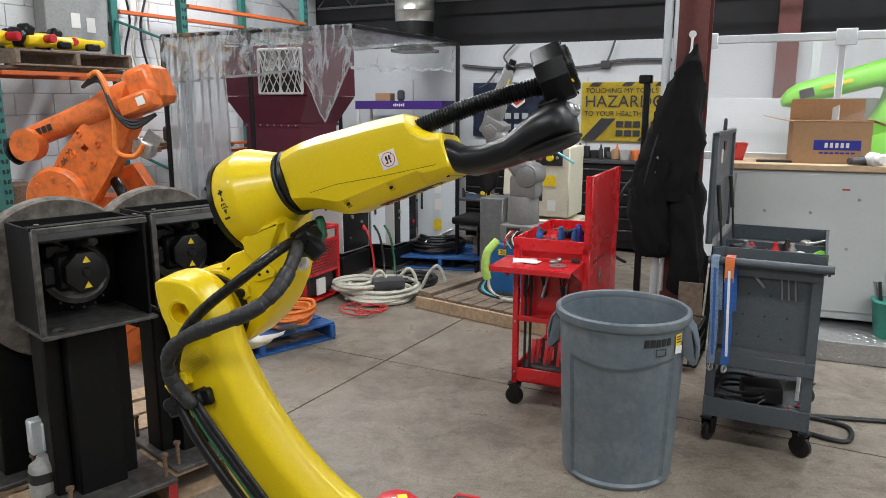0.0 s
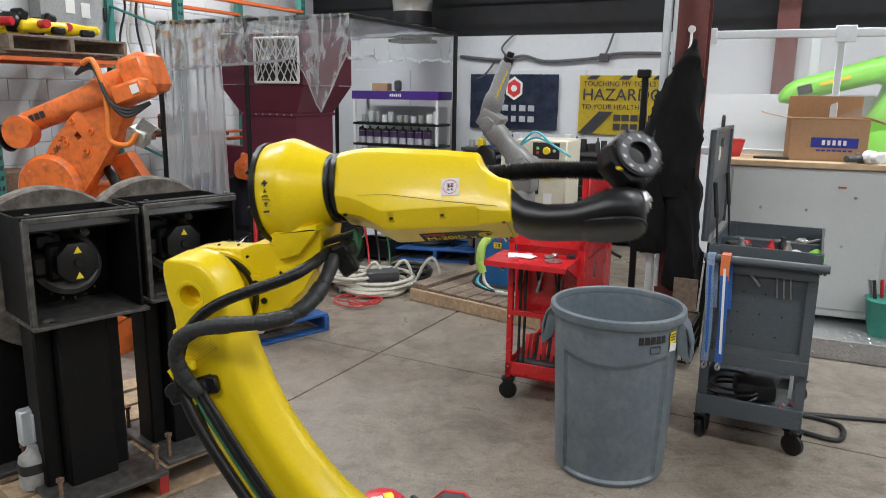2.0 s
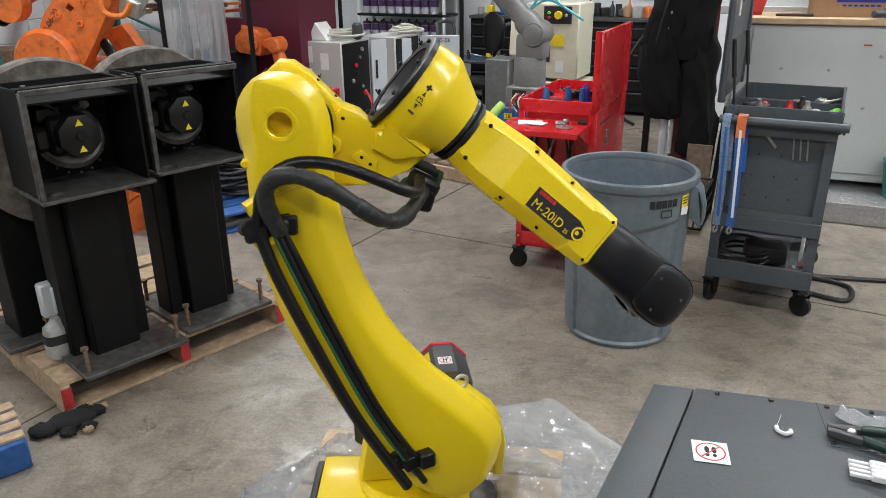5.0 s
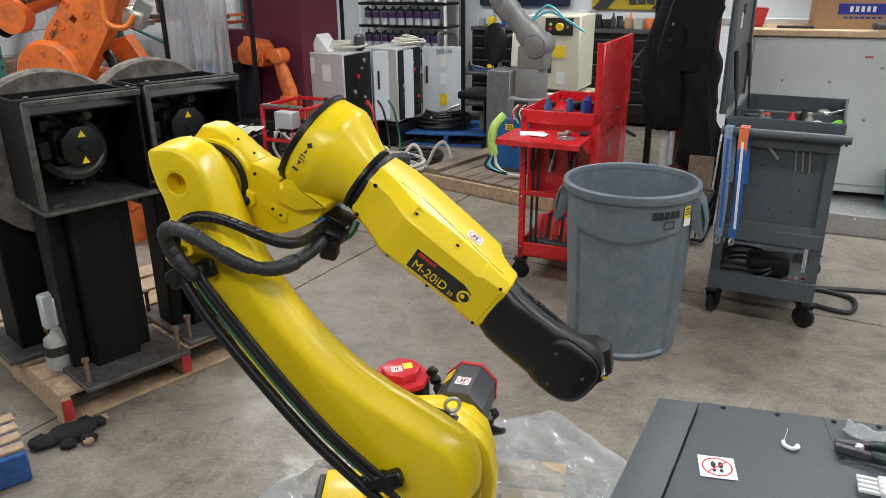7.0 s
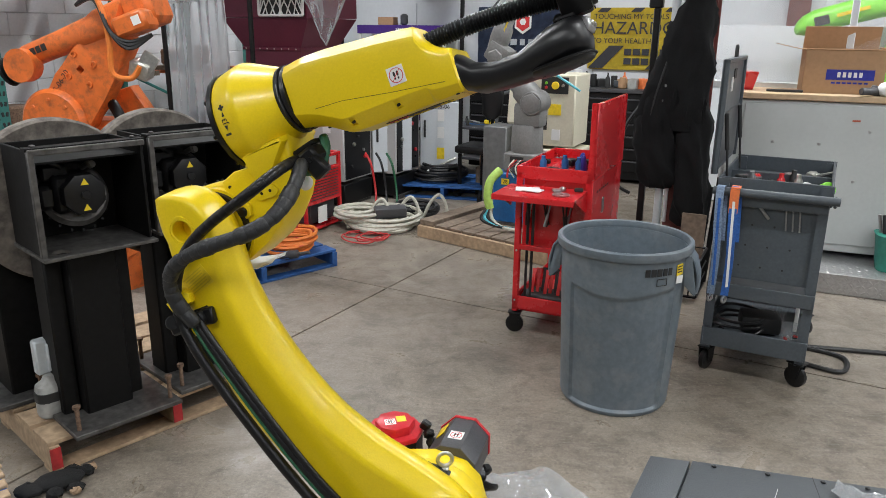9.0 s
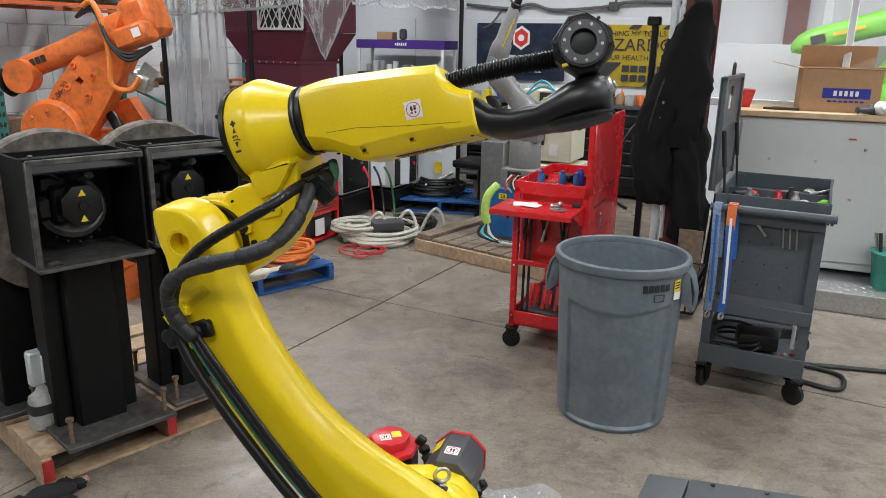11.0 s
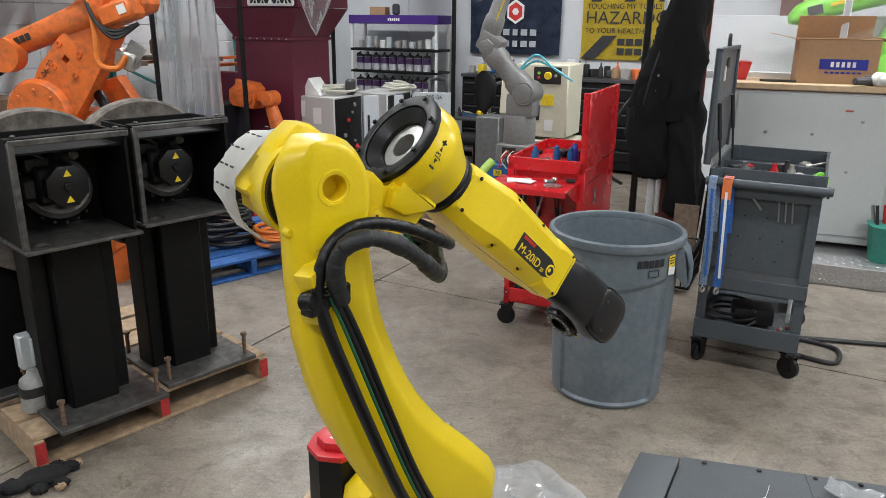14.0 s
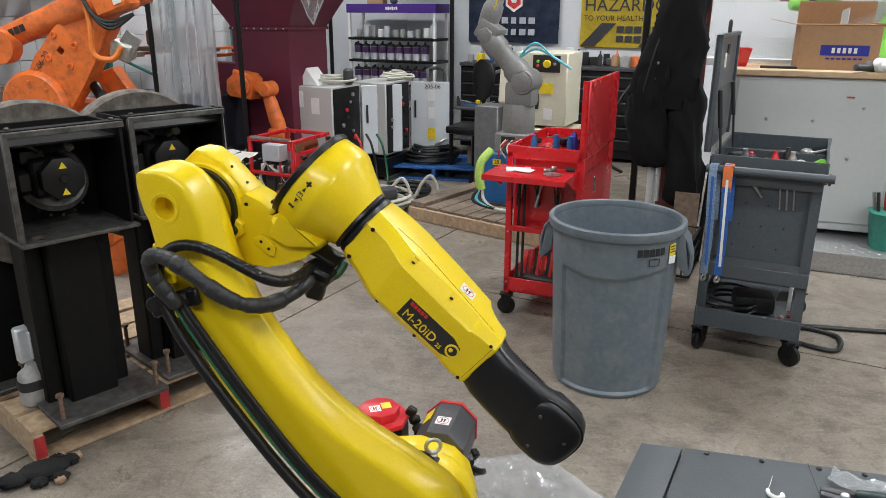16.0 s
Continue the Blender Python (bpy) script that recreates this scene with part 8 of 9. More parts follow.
for px, pz, w, h, mt in ((-0.13, 1.06, 0.16, 0.07, YELINK), (0.06, 0.99, 0.12, 0.1, YELINK), (-0.06, 0.87, 0.1, 0.14, INK), (-0.15, 0.9, 0.05, 0.06, INK), (0.08, 0.76, 0.08, 0.1, WHITE)):
    bm = B()
    box(bm, (w, 0.003, h), (px, -0.2275, pz))
    part("label", bm, mt, up)
lettering("lettering", "2861", 0.07, INK, up, pose(-0.13, -0.2295, 1.06, 90, 0, 0))
tp = thing("teach_pendant", "pale teach pendant with blue keys leaning on controller", "pendant", hat(0.72, 6.85, 0.86))
bm = B()
box(bm, (0.17, 0.04, 0.36), (0, 0, 0.18), (-8, 0, 0), bevel=0.015)
part("body", bm, BEIGE, tp)
for k in range(24):
    bm = B()
    box(bm, (0.018, 0.006, 0.014), (-0.06 + 0.024 * (k % 6), -0.022, 0.05 + 0.026 * (k // 6)), (-8, 0, 0), bevel=0.002)
    part("key", bm, (BLUEPAINT, WHITE)[k % 3 == 0], tp)
sd = thing("steel_drum_stand", "grey galvanised steel stand behind the robots", "stand", hat(0.45, 7.15))
bm = B()
box(bm, (0.24, 0.3, 0.8), (0.1, 0.15, 0.4), bevel=0.008)
part("case", bm, shader("galvanised", (0.2, 0.205, 0.205), 0.5, 0.4, grain=20, vary=0.15), sd)
ch = thing("office_chair", "black office chair with curved back and castors", "chair", hat(0.55, 7.75))
bm = B()
loft(bm, [oval((0, 0.02 * math.sin(z * 5), 0.8 + z), (1, 0, 0), (0, 1, 0), a, 0.035, 2.6, 16) for z, a in ((0, 0.05), (0.05, 0.11), (0.24, 0.13), (0.34, 0.11), (0.39, 0.04))])
part("backrest", bm, RUBBER, ch)
bm = B()
box(bm, (0.45, 0.42, 0.08), (0, -0.22, 0.52), bevel=0.03, seg=2)
part("seat", bm, RUBBER, ch)
bm = B()
tube(bm, [(0, -0.2, 0.1), (0, -0.2, 0.48)], 0.025, 8, smooth=False)
tube(bm, [(0, -0.05, 0.5), (0, 0.03, 0.6), (0, 0.02, 0.85)], 0.02, 8)
for k in range(5):
    a = 2 * math.pi * k / 5
    tube(bm, [(0, -0.2, 0.12), (0.28 * math.cos(a), -0.2 + 0.28 * math.sin(a), 0.06)], 0.016, 6, smooth=False)
part("star_base", bm, BLACKPL, ch)
for k in range(5):
    a = 2 * math.pi * k / 5
    castor(ch, (0.28 * math.cos(a), -0.2 + 0.28 * math.sin(a), 0), 0.025, 0.02)


# ---- back wall: paint rack, banners, bench ----
def wall_pose(u, v, z):
    p = hall(u, v, z)
    return pose(p.x, p.y, p.z, 0, 0, -27)


def paint_rack():
    t = thing("paint_rack", "paint rack with purple header and rows of tins", "shelf", wall_pose(1.72, 0.45, 0))
    w = 1.26
    for sx in (-w / 2, w / 2):
        for sy in (-0.17, 0.17):
            bm = B()
            box(bm, (0.035, 0.035, 1.72), (sx, sy, 0.86), bevel=0.003)
            part("upright", bm, WHITE, t)
    bm = B()
    box(bm, (w + 0.06, 0.4, 0.11), (0, 0, 1.68), bevel=0.004)
    part("header", bm, PURPLE, t, "purple header sign")
    bm = B()
    for k in range(6):
        box(bm, (0.022, 0.003, 0.03 + 0.01 * (k % 2)), (-0.05 + 0.03 * k, -0.202, 1.68))
    part("brand_bars", bm, WHITE, t)
    rn = random.Random(12)
    bodym = [shader("tin_label_purple", (0.06, 0.025, 0.09), 0.4, bump=0), shader("tin_label_silver", (0.42, 0.42, 0.45), 0.35, 0.3, bump=0)]
    tin = B()
    lathe(tin, [(0, 0), (0.052, 0), (0.054, 0.004), (0.052, 0.008), (0.052, 0.165), (0, 0.165)], n=16)
    tin_me = finish("tin", tin, bodym[1])
    band = B()
    lathe(band, [(0.0522, 0.085), (0.0535, 0.085), (0.0535, 0.16), (0.0522, 0.16)], n=16, closed=True)
    band_me = finish("band", band, bodym[0])
    lidb = B()
    lathe(lidb, [(0, 0.165), (0.055, 0.165), (0.055, 0.185), (0.035, 0.195), (0.012, 0.2), (0.012, 0.23), (0, 0.23)], n=16)
    box(lidb, (0.016, 0.06, 0.022), (0.012, -0.04, 0.205), (20, 0, 0), bevel=0.005)
    lid_me = finish("lid", lidb, INK)
    for z in (0.42, 0.72, 1.02, 1.3):
        bm = B()
        box(bm, (w + 0.04, 0.38, 0.035), (0, 0, z), bevel=0.004)
        part("shelf", bm, BLACKPL, t)
        if z < 1.2:
            for k in range(9):
                o = new("tin", tin_me)
                o.parent, o.matrix_basis = t, pose(-w / 2 + 0.085 + 0.126 * k, -0.11 + rn.uniform(-0.01, 0.01), z + 0.0185, 0, 0, rn.uniform(-25, 25))
                for me in (band_me, lid_me):
                    q = new(me.name, me)
                    q.parent = o
    for k in range(11):
        bm = B()
        cyl(bm, rn.uniform(0.03, 0.05), rn.uniform(0.08, 0.16), n=14, bevel=0.005)
        part("bottle", bm, (PETROL, ALUM, PETROL, PAPER, ALUM, PETROL)[k % 6], t, at=pose(-0.55 + 0.11 * k, rn.uniform(-0.1, 0.0), 1.319))
    bm = B()
    box(bm, (0.22, 0.16, 0.1), (-0.3, 0, 1.786), (0, 0, 8), bevel=0.003)
    part("cardboard_box", bm, CARDBOARD, t)
    bm = B()
    cyl(bm, 0.05, 0.14, (-0.05, 0, 1.736), n=14, bevel=0.02)
    part("spray_gun", bm, GREYMOT, t)
    return t


paint_rack()


def cloth(parent, w, h, material, ripple, seed):
    bm = B()
    nx, nz = 24, 16
    g = [[bm.verts.new((-w / 2 + w * i / nx, -0.02 - ripple * (0.5 + 0.5 * noise.noise(Vector((i * 0.35, k * 0.3, seed)))), h / 2 - h * k / nz)) for k in range(nz + 1)] for i in range(nx + 1)]
    for i in range(nx):
        for k in range(nz):
            bm.faces.new((g[i][k], g[i + 1][k], g[i + 1][k + 1], g[i][k + 1]))
    bmesh.ops.solidify(bm, geom=list(bm.faces), thickness=0.002)
    return part("cloth", bm, material, parent, smooth=80)


nb = thing("navy_banner", "rippled navy cloth banner with red hexagon on wall", "banner", wall_pose(3.18, 0.03, 1.62))
cloth(nb, 1.22, 0.7, NAVY, 0.035, 3.0)
bm = B()
prism(bm, [(0.13 * math.cos(math.radians(30 + 60 * k)), 0.15 * math.sin(math.radians(30 + 60 * k))) for k in range(6)], 0.003, (0.02, -0.06, 0.17), (90, 0, 0))
part("hexagon", bm, WHITE, nb)
bm = B()
prism(bm, [(0.1 * math.cos(math.radians(30 + 60 * k)), 0.115 * math.sin(math.radians(30 + 60 * k))) for k in range(6)], 0.003, (0.02, -0.064, 0.17), (90, 0, 0))
part("red_hexagon", bm, REDINK, nb)
bm = B()
prism(bm, [(0.045 * math.cos(math.radians(60 * k)), 0.045 * math.sin(math.radians(60 * k))) for k in range(6)], 0.003, (0.02, -0.068, 0.17), (90, 0, 0))
part("inner_mark", bm, WHITE, nb)
for row, (n, z) in enumerate(((5, -0.09), (5, -0.23))):
    for k in range(n):
        bm = B()
        box(bm, (0.085 if k != 2 else 0.065, 0.003, 0.075), (-0.22 + 0.12 * k, -0.06, z + 0.01))
        part("brand_bar", bm, shader("banner_white", (0.42, 0.45, 0.48), 0.8) if (row == 0 and k == 0) else bpy.data.materials["banner_white"], nb)

hz = thing("warning_banner", "yellow and charcoal striped warning banner on wall", "banner", wall_pose(4.6, 0.03, 1.6))
cloth(hz, 1.08, 0.72, BANNERY, 0.012, 8.0)
for k in range(4):
    bm = B()
    x = -0.45 + 0.4 * k
    prism(bm, [(x, 0.31), (x + 0.12, 0.31), (x + 0.17, 0.358), (x + 0.05, 0.358)], 0.002, (0, -0.036, 0), (90, 0, 0))
    part("stripe", bm, CHARCOAL, hz)
for x in (-0.4, 0.3):
    bm = B()
    prism(bm, [(x - 0.13, -0.35), (x + 0.05, -0.35), (x + 0.3, -0.08), (x + 0.12, -0.08)], 0.002, (0, -0.036, 0), (90, 0, 0))
    part("stripe", bm, CHARCOAL, hz)
for txt, size, z, x in (("TOUCHING MY TOOLS C", 0.085, 0.255, -0.49), ("HAZARDOUS", 0.205, 0.12, -0.5), ("TO YOUR HEALTH", 0.085, -0.025, -0.5)):
    lettering("lettering", txt, size, CHARCOAL, hz, pose(x, -0.038, z, 90, 0, 0), align="LEFT")
for row, z in enumerate((-0.15, -0.26)):
    for k in range(5):
        bm = B()
        box(bm, (0.085, 0.003, 0.075), (-0.05 + 0.105 * k, -0.039, z))
        part("brand_bar", bm, CHARCOAL, hz)

cd = thing("wall_conduit", "grey conduits and junction boxes along the back wall", "conduit", wall_pose(0, 0.04, 0))
bm = B()
tube(bm, [(2.4, 0, 2.2), (3.0, -0.02, 2.15), (3.3, -0.02, 2.2), (3.6, -0.02, 2.13), (4.2, -0.02, 2.16), (4.6, -0.02, 2.22), (5.5, 0, 2.2)], 0.02, 8)
tube(bm, [(3.1, -0.02, 2.17), (3.0, -0.02, 2.3), (3.15, -0.02, 2.46)], 0.014, 6)
tube(bm, [(4.35, -0.02, 2.18), (4.4, -0.02, 2.3), (4.45, -0.02, 2.46)], 0.014, 6)
tube(bm, [(2.9, -0.02, 2.12), (2.75, -0.02, 1.95), (2.6, -0.02, 1.9)], 0.014, 6)
part("pipe", bm, JOIST, cd)
for x in (3.1, 4.35):
    bm = B()
    box(bm, (0.12, 0.06, 0.1), (x, -0.02, 2.17), bevel=0.01)
    part("junction_box", bm, GREYMOT, cd)
for k in range(5):
    pn = thing("wall_panel", "white painted wall panel with thin shadow joints", "wall panel", wall_pose(1.0 + 1.25 * k, 0.012, 0), "wall panels", "structure")
    bm = B()
    box(bm, (1.235, 0.016, 2.02), (0, 0, 1.02), bevel=0.002)
    part("panel", bm, WALLW, pn)


def tool_chest(u, w, seed):
    t = thing("tool_chest", "black drawer tool chest along back wall with clutter", "tool chest", wall_pose(u, 0.55, 0), "tool chests")
    bm = B()
    box(bm, (w - 0.02, 0.55, 0.98), (0, 0, 0.53), bevel=0.008)
    part("body", bm, BLACKPL, t)
    bm = B()
    box(bm, (w, 0.6, 0.04), (0, 0, 1.04), bevel=0.006)
    part("top", bm, GREYMOT, t)
    for k in range(6):
        bm = B()
        box(bm, (w - 0.06, 0.02, 0.12), (0, -0.278, 0.2 + 0.14 * k), bevel=0.004)
        d = part("drawer", bm, BLACKGLOSS, t)
        bm = B()
        box(bm, (w - 0.1, 0.012, 0.012), (0, -0.294, 0.25 + 0.14 * k))
        part("pull", bm, GREYMOT, d)
    rn = random.Random(seed)
    for k in range(14):
        bm = B()
        if k % 3 == 0:
            cyl(bm, rn.uniform(0.025, 0.05), rn.uniform(0.08, 0.2), n=14, bevel=0.006)
        elif k % 3 == 1:
            box(bm, (rn.uniform(0.06, 0.16), rn.uniform(0.05, 0.12), rn.uniform(0.05, 0.15)), (0, 0, 0.04), bevel=0.008)
        else:
            lathe(bm, [(0, 0), (0.03, 0), (0.03, 0.1), (0.01, 0.14), (0.01, 0.17), (0, 0.17)], n=12)
        part("clutter", bm, (PAPER, BLUEPAINT, REDPAINT, CARTGREY, YELINK, PETROL, STRAPO, INK, CARDBOARD)[rn.randrange(9)], t, at=pose(rn.uniform(-w / 2 + 0.08, w / 2 - 0.08), rn.uniform(-0.2, 0.15), 1.062, 0, 0, rn.uniform(0, 90)))
    return t


tool_chest(3.35, 1.1, 1)
tool_chest(4.5, 1.1, 2)
tool_chest(5.65, 1.1, 3)


# ---- column, overalls, post ----
def steel_column(name, x, y, h, w=0.22):
    t = thing(name, "red oxide painted steel roof column", "column", hat(x, y, 0, 0), "steel columns")
    bm = B()
    prism(bm, [(-w / 2, -w / 2), (w / 2, -w / 2), (w / 2, -w / 2 + 0.016), (0.008, -w / 2 + 0.016), (0.008, w / 2 - 0.016), (w / 2, w / 2 - 0.016), (w / 2, w / 2), (-w / 2, w / 2), (-w / 2, w / 2 - 0.016), (-0.008, w / 2 - 0.016), (-0.008, -w / 2 + 0.016), (-w / 2, -w / 2 + 0.016)], h)
    part("section", bm, OXIDE, t, smooth=0)
    bm = B()
    box(bm, (w + 0.1, w + 0.1, 0.02), (0, 0, 0.01))
    part("base_plate", bm, OXIDE, t)
    return t


steel_column("steel_column", 1.79, 5.25, H)
steel_column("steel_column_rear", 3.9, 8.35, H)
hk = thing("coat_hook", "white plastic hook stuck on the steel column", "hook", hat(1.735, 5.105, 2.12))
bm = B()
tube(bm, [(0, 0, 0.03), (0, -0.01, -0.05), (0, -0.03, -0.09), (0, -0.055, -0.07)], 0.009, 8)
cyl(bm, 0.025, 0.012, (0, 0.008, 0.05), (90, 0, 0), 16, 0.003)
part("hook", bm, WHITE, hk)


def overalls():
    """Heavy black work clothes hanging from the hook: two legs and a folded bib."""
    t = thing("work_overalls", "black canvas work overalls hanging from column hook", "overalls", hat(1.7, 5.02, 0))

    def limb(rows, seed):
        bm = B()
        rings = []
        dense = [tuple(p + (q - p) * s / 5 for p, q in zip(r0, r1)) for r0, r1 in zip(rows, rows[1:]) for s in range(5)] + [rows[-1]]
        for z, cx, cy, a, b in dense:
            ring = []
            for i, p in enumerate(oval((cx, cy, z), (1, 0, 0), (0, 1, 0), a, b, 2.3, 48)):
                d = p - Vector((cx, cy, z))
                w = z + d.x * 0.9
                fold = max(0.0, 1 - 3 * abs(noise.noise(Vector((d.x * 9 + seed, w * 3.2, d.y * 9)))))
                k = 0.03 * fold ** 1.5 + 0.02 * noise.noise(Vector((d.x * 14, w * 7, seed))) + 0.007 * noise.noise(Vector((d.x * 40, w * 24, seed))) - 0.012
                ring.append(p + (p - Vector((cx, cy, z))).normalized() * k)
            rings.append(ring)
        loft(bm, rings)
        return bm

    part("bib", limb([(2.1, 0.03, 0, 0.02, 0.02), (2.02, 0.02, 0, 0.05, 0.04), (1.93, 0.0, -0.01, 0.075, 0.06), (1.84, -0.03, -0.01, 0.13, 0.07), (1.7, -0.04, -0.02, 0.15, 0.08), (1.45, -0.07, -0.02, 0.19, 0.09), (1.3, -0.1, -0.02, 0.22, 0.1), (1.15, -0.12, -0.02, 0.235, 0.1), (1.05, -0.11, -0.02, 0.2, 0.08)], 1), CLOTHBLACK, t, smooth=70)
    part("leg", limb([(1.3, 0.0, 0.0, 0.12, 0.08), (1.0, 0.03, 0.0, 0.13, 0.09), (0.75, 0.05, 0.0, 0.125, 0.085), (0.55, 0.06, 0.0, 0.12, 0.08), (0.42, 0.07, 0.0, 0.115, 0.075), (0.38, 0.07, 0.0, 0.09, 0.05)], 2), CLOTHBLACK, t, smooth=70)
    part("leg", limb([(1.35, -0.16, -0.04, 0.12, 0.08), (1.1, -0.22, -0.05, 0.135, 0.08), (0.95, -0.21, -0.05, 0.13, 0.08), (0.8, -0.19, -0.05, 0.125, 0.08), (0.68, -0.17, -0.05, 0.12, 0.07), (0.65, -0.17, -0.05, 0.09, 0.05)], 3), CLOTHBLACK, t, smooth=70)
    for k in range(4):
        bm = B()
        cyl(bm, 0.01, 0.006, n=10)
        part("button", bm, STEEL, t, at=pose(-0.14 - 0.015 * k, -0.11, 1.45 - 0.1 * k, 90, 0, -30))
    bm = B()
    tube(bm, [(-0.15, -0.09, 1.55), (-0.2, -0.11, 1.35), (-0.24, -0.11, 1.15)], 0.008, 6)
    part("zip", bm, INK, t)
    return t


overalls()
bpst = thing("black_post", "black steel post with bracket and cable beside column", "post", hat(1.5, 5.3, 0))
bm = B()
box(bm, (0.045, 0.045, 1.85), (0, 0, 0.925), bevel=0.006)
part("post", bm, BLACKPL, bpst)
bm = B()
box(bm, (0.09, 0.07, 0.06), (-0.01, 0, 1.88), bevel=0.008)
part("cap", bm, BLACKPL, bpst)
bm = B()
box(bm, (0.3, 0.3, 0.02), (0, 0, 0.01))
part("foot", bm, BLACKPL, bpst)
bm = B()
tube(bm, [(-0.05, 0, 1.2), (-0.14, -0.05, 1.05), (-0.2, -0.06, 0.8), (-0.18, -0.06, 0.62), (-0.08, -0.04, 0.55)], 0.012, 8)
part("cable", bm, CABLEK, bpst)
wp = thing("white_conduit_pole", "white conduit pole standing beside the steel column", "pole", hat(1.56, 5.08, 0))
bm = B()
tube(bm, [(0, 0, 0), (0, 0, H)], 0.028, 10, smooth=False)
tube(bm, [(0.05, 0, 0.4), (0.05, 0, H)], 0.014, 8, smooth=False)
part("pole", bm, ALUM, wp)
bm = B()
box(bm, (0.12, 0.08, 0.06), (0.01, 0, 2.6), bevel=0.005)
part("clamp", bm, WHITE, wp)


def crate(x, y):
    t = thing("milk_crate", "black slatted plastic crate on the floor by column", "crate", hat(x, y))
    bm = B()
    for z in (0.02, 0.1, 0.18, 0.27):
        for a, b in (((-0.17, -0.17), (0.17, -0.17)), ((0.17, -0.17), (0.17, 0.17)), ((0.17, 0.17), (-0.17, 0.17)), ((-0.17, 0.17), (-0.17, -0.17))):
            tube(bm, [(*a, z), (*b, z)], 0.009, 4, smooth=False)
    for k in range(8):
        for s in (-1, 1):
            tube(bm, [(-0.17 + 0.0486 * k, s * 0.17, 0.02), (-0.17 + 0.0486 * k, s * 0.17, 0.27)], 0.006, 4, smooth=False)
            tube(bm, [(s * 0.17, -0.17 + 0.0486 * k, 0.02), (s * 0.17, -0.17 + 0.0486 * k, 0.27)], 0.006, 4, smooth=False)
    part("lattice", bm, BLACKPL, t)
    return t


crate(1.62, 4.75)
mc = thing("stored_pipes", "dark pipes and brown board leaning behind the cart", "pipes", hat(1.8, 4.85))
bm = B()
for k in range(4):
    tube(bm, [(-0.05 + 0.05 * k, 0.05, 0.01), (-0.03 + 0.05 * k, 0.15, 0.6 + 0.07 * k)], 0.018, 8, smooth=False)
part("pipe", bm, BLACKPL, mc)
bm = B()
box(bm, (0.16, 0.012, 0.5), (-0.05, 0.0, 0.252), bevel=0.002)
part("board", bm, OLDWOOD, mc)


# ---- machine bench behind polycarbonate guard ----
BM = pose(2.07, 5.36, 0, 0, 0, -21)
mb = thing("machine_bench", "pale grey machine cabinet with maple top on platform", "bench", BM)
bm = B()
box(bm, (2.6, 1.0, 1.06), (1.3, 0.52, 0.71), bevel=0.006)
part("body", bm, PUTTY, mb)
for px, w in ((0.06, 0.05), (0.64, 1.02), (1.95, 1.5)):
    bm = B()
    box(bm, (w, 0.02, 0.98), (px + (0.0 if w < 0.1 else 0.0), 0.012, 0.73), bevel=0.004)
    d = part("door", bm, PUTTY, mb)
    if w > 0.1:
        for sx, sz in ((-0.3, 0.95), (0.0, 0.95), (0.25, 0.7), (-0.3, 0.7), (0.3, 1.05)):
            screw(d, (px + sx, 0.0, sz), (90, 0, 0), 0.011, 0.006, STEEL)
bm = B()
box(bm, (0.05, 0.005, 0.012), (0.85, -0.001, 1.12))
part("small_tag", bm, shader("rust_tag", (0.45, 0.1, 0.05), 0.6), mb)
bm = B()
box(bm, (2.7, 1.06, 0.045), (1.3, 0.52, 1.267), bevel=0.006)
part("top", bm, BENCHTOP, mb)
for px in (0.1, 1.15, 2.4):
    bm = B()
    box(bm, (0.05, 0.05, 0.06), (px, 0.04, 0.17), bevel=0.004)
    part("foot", bm, ZINC, mb)
pf = thing("tread_platform", "aluminium tread plate platform under the machine bench", "platform", pose(2.05, 4.93, 0, 0, 0, -24))
bm = B()
box(bm, (3.2, 1.6, 0.14), (1.6, 0.82, 0.071), bevel=0.003)
part("deck", bm, TREAD, pf, smooth=0)
bar = B()
loft(bar, [oval((0, 0, z), (1, 0, 0), (0, 1, 0), a, b, 2, 6) for z, a, b in ((0, 0.018, 0.006), (0.003, 0.01, 0.003))])
bar_me = finish("tread", bar, STEEL)
for i in range(40):
    for k in range(3):
        o = new("tread", bar_me)
        o.parent, o.matrix_basis = pf, pose(0.03 + 0.036 * i, 0.0185, 0.03 + 0.04 * k, 90, 0, 0) @ pose(0, 0, 0.0, 0, 0, 45 if (i + k) % 2 else -45)
for i in range(28):
    for k in range(5):
        o = new("tread", bar_me)
        o.parent, o.matrix_basis = pf, pose(0.03 + 0.05 * i, 0.06 + 0.05 * k, 0.141, 0, 0, 45 if (i + k) % 2 else -45)


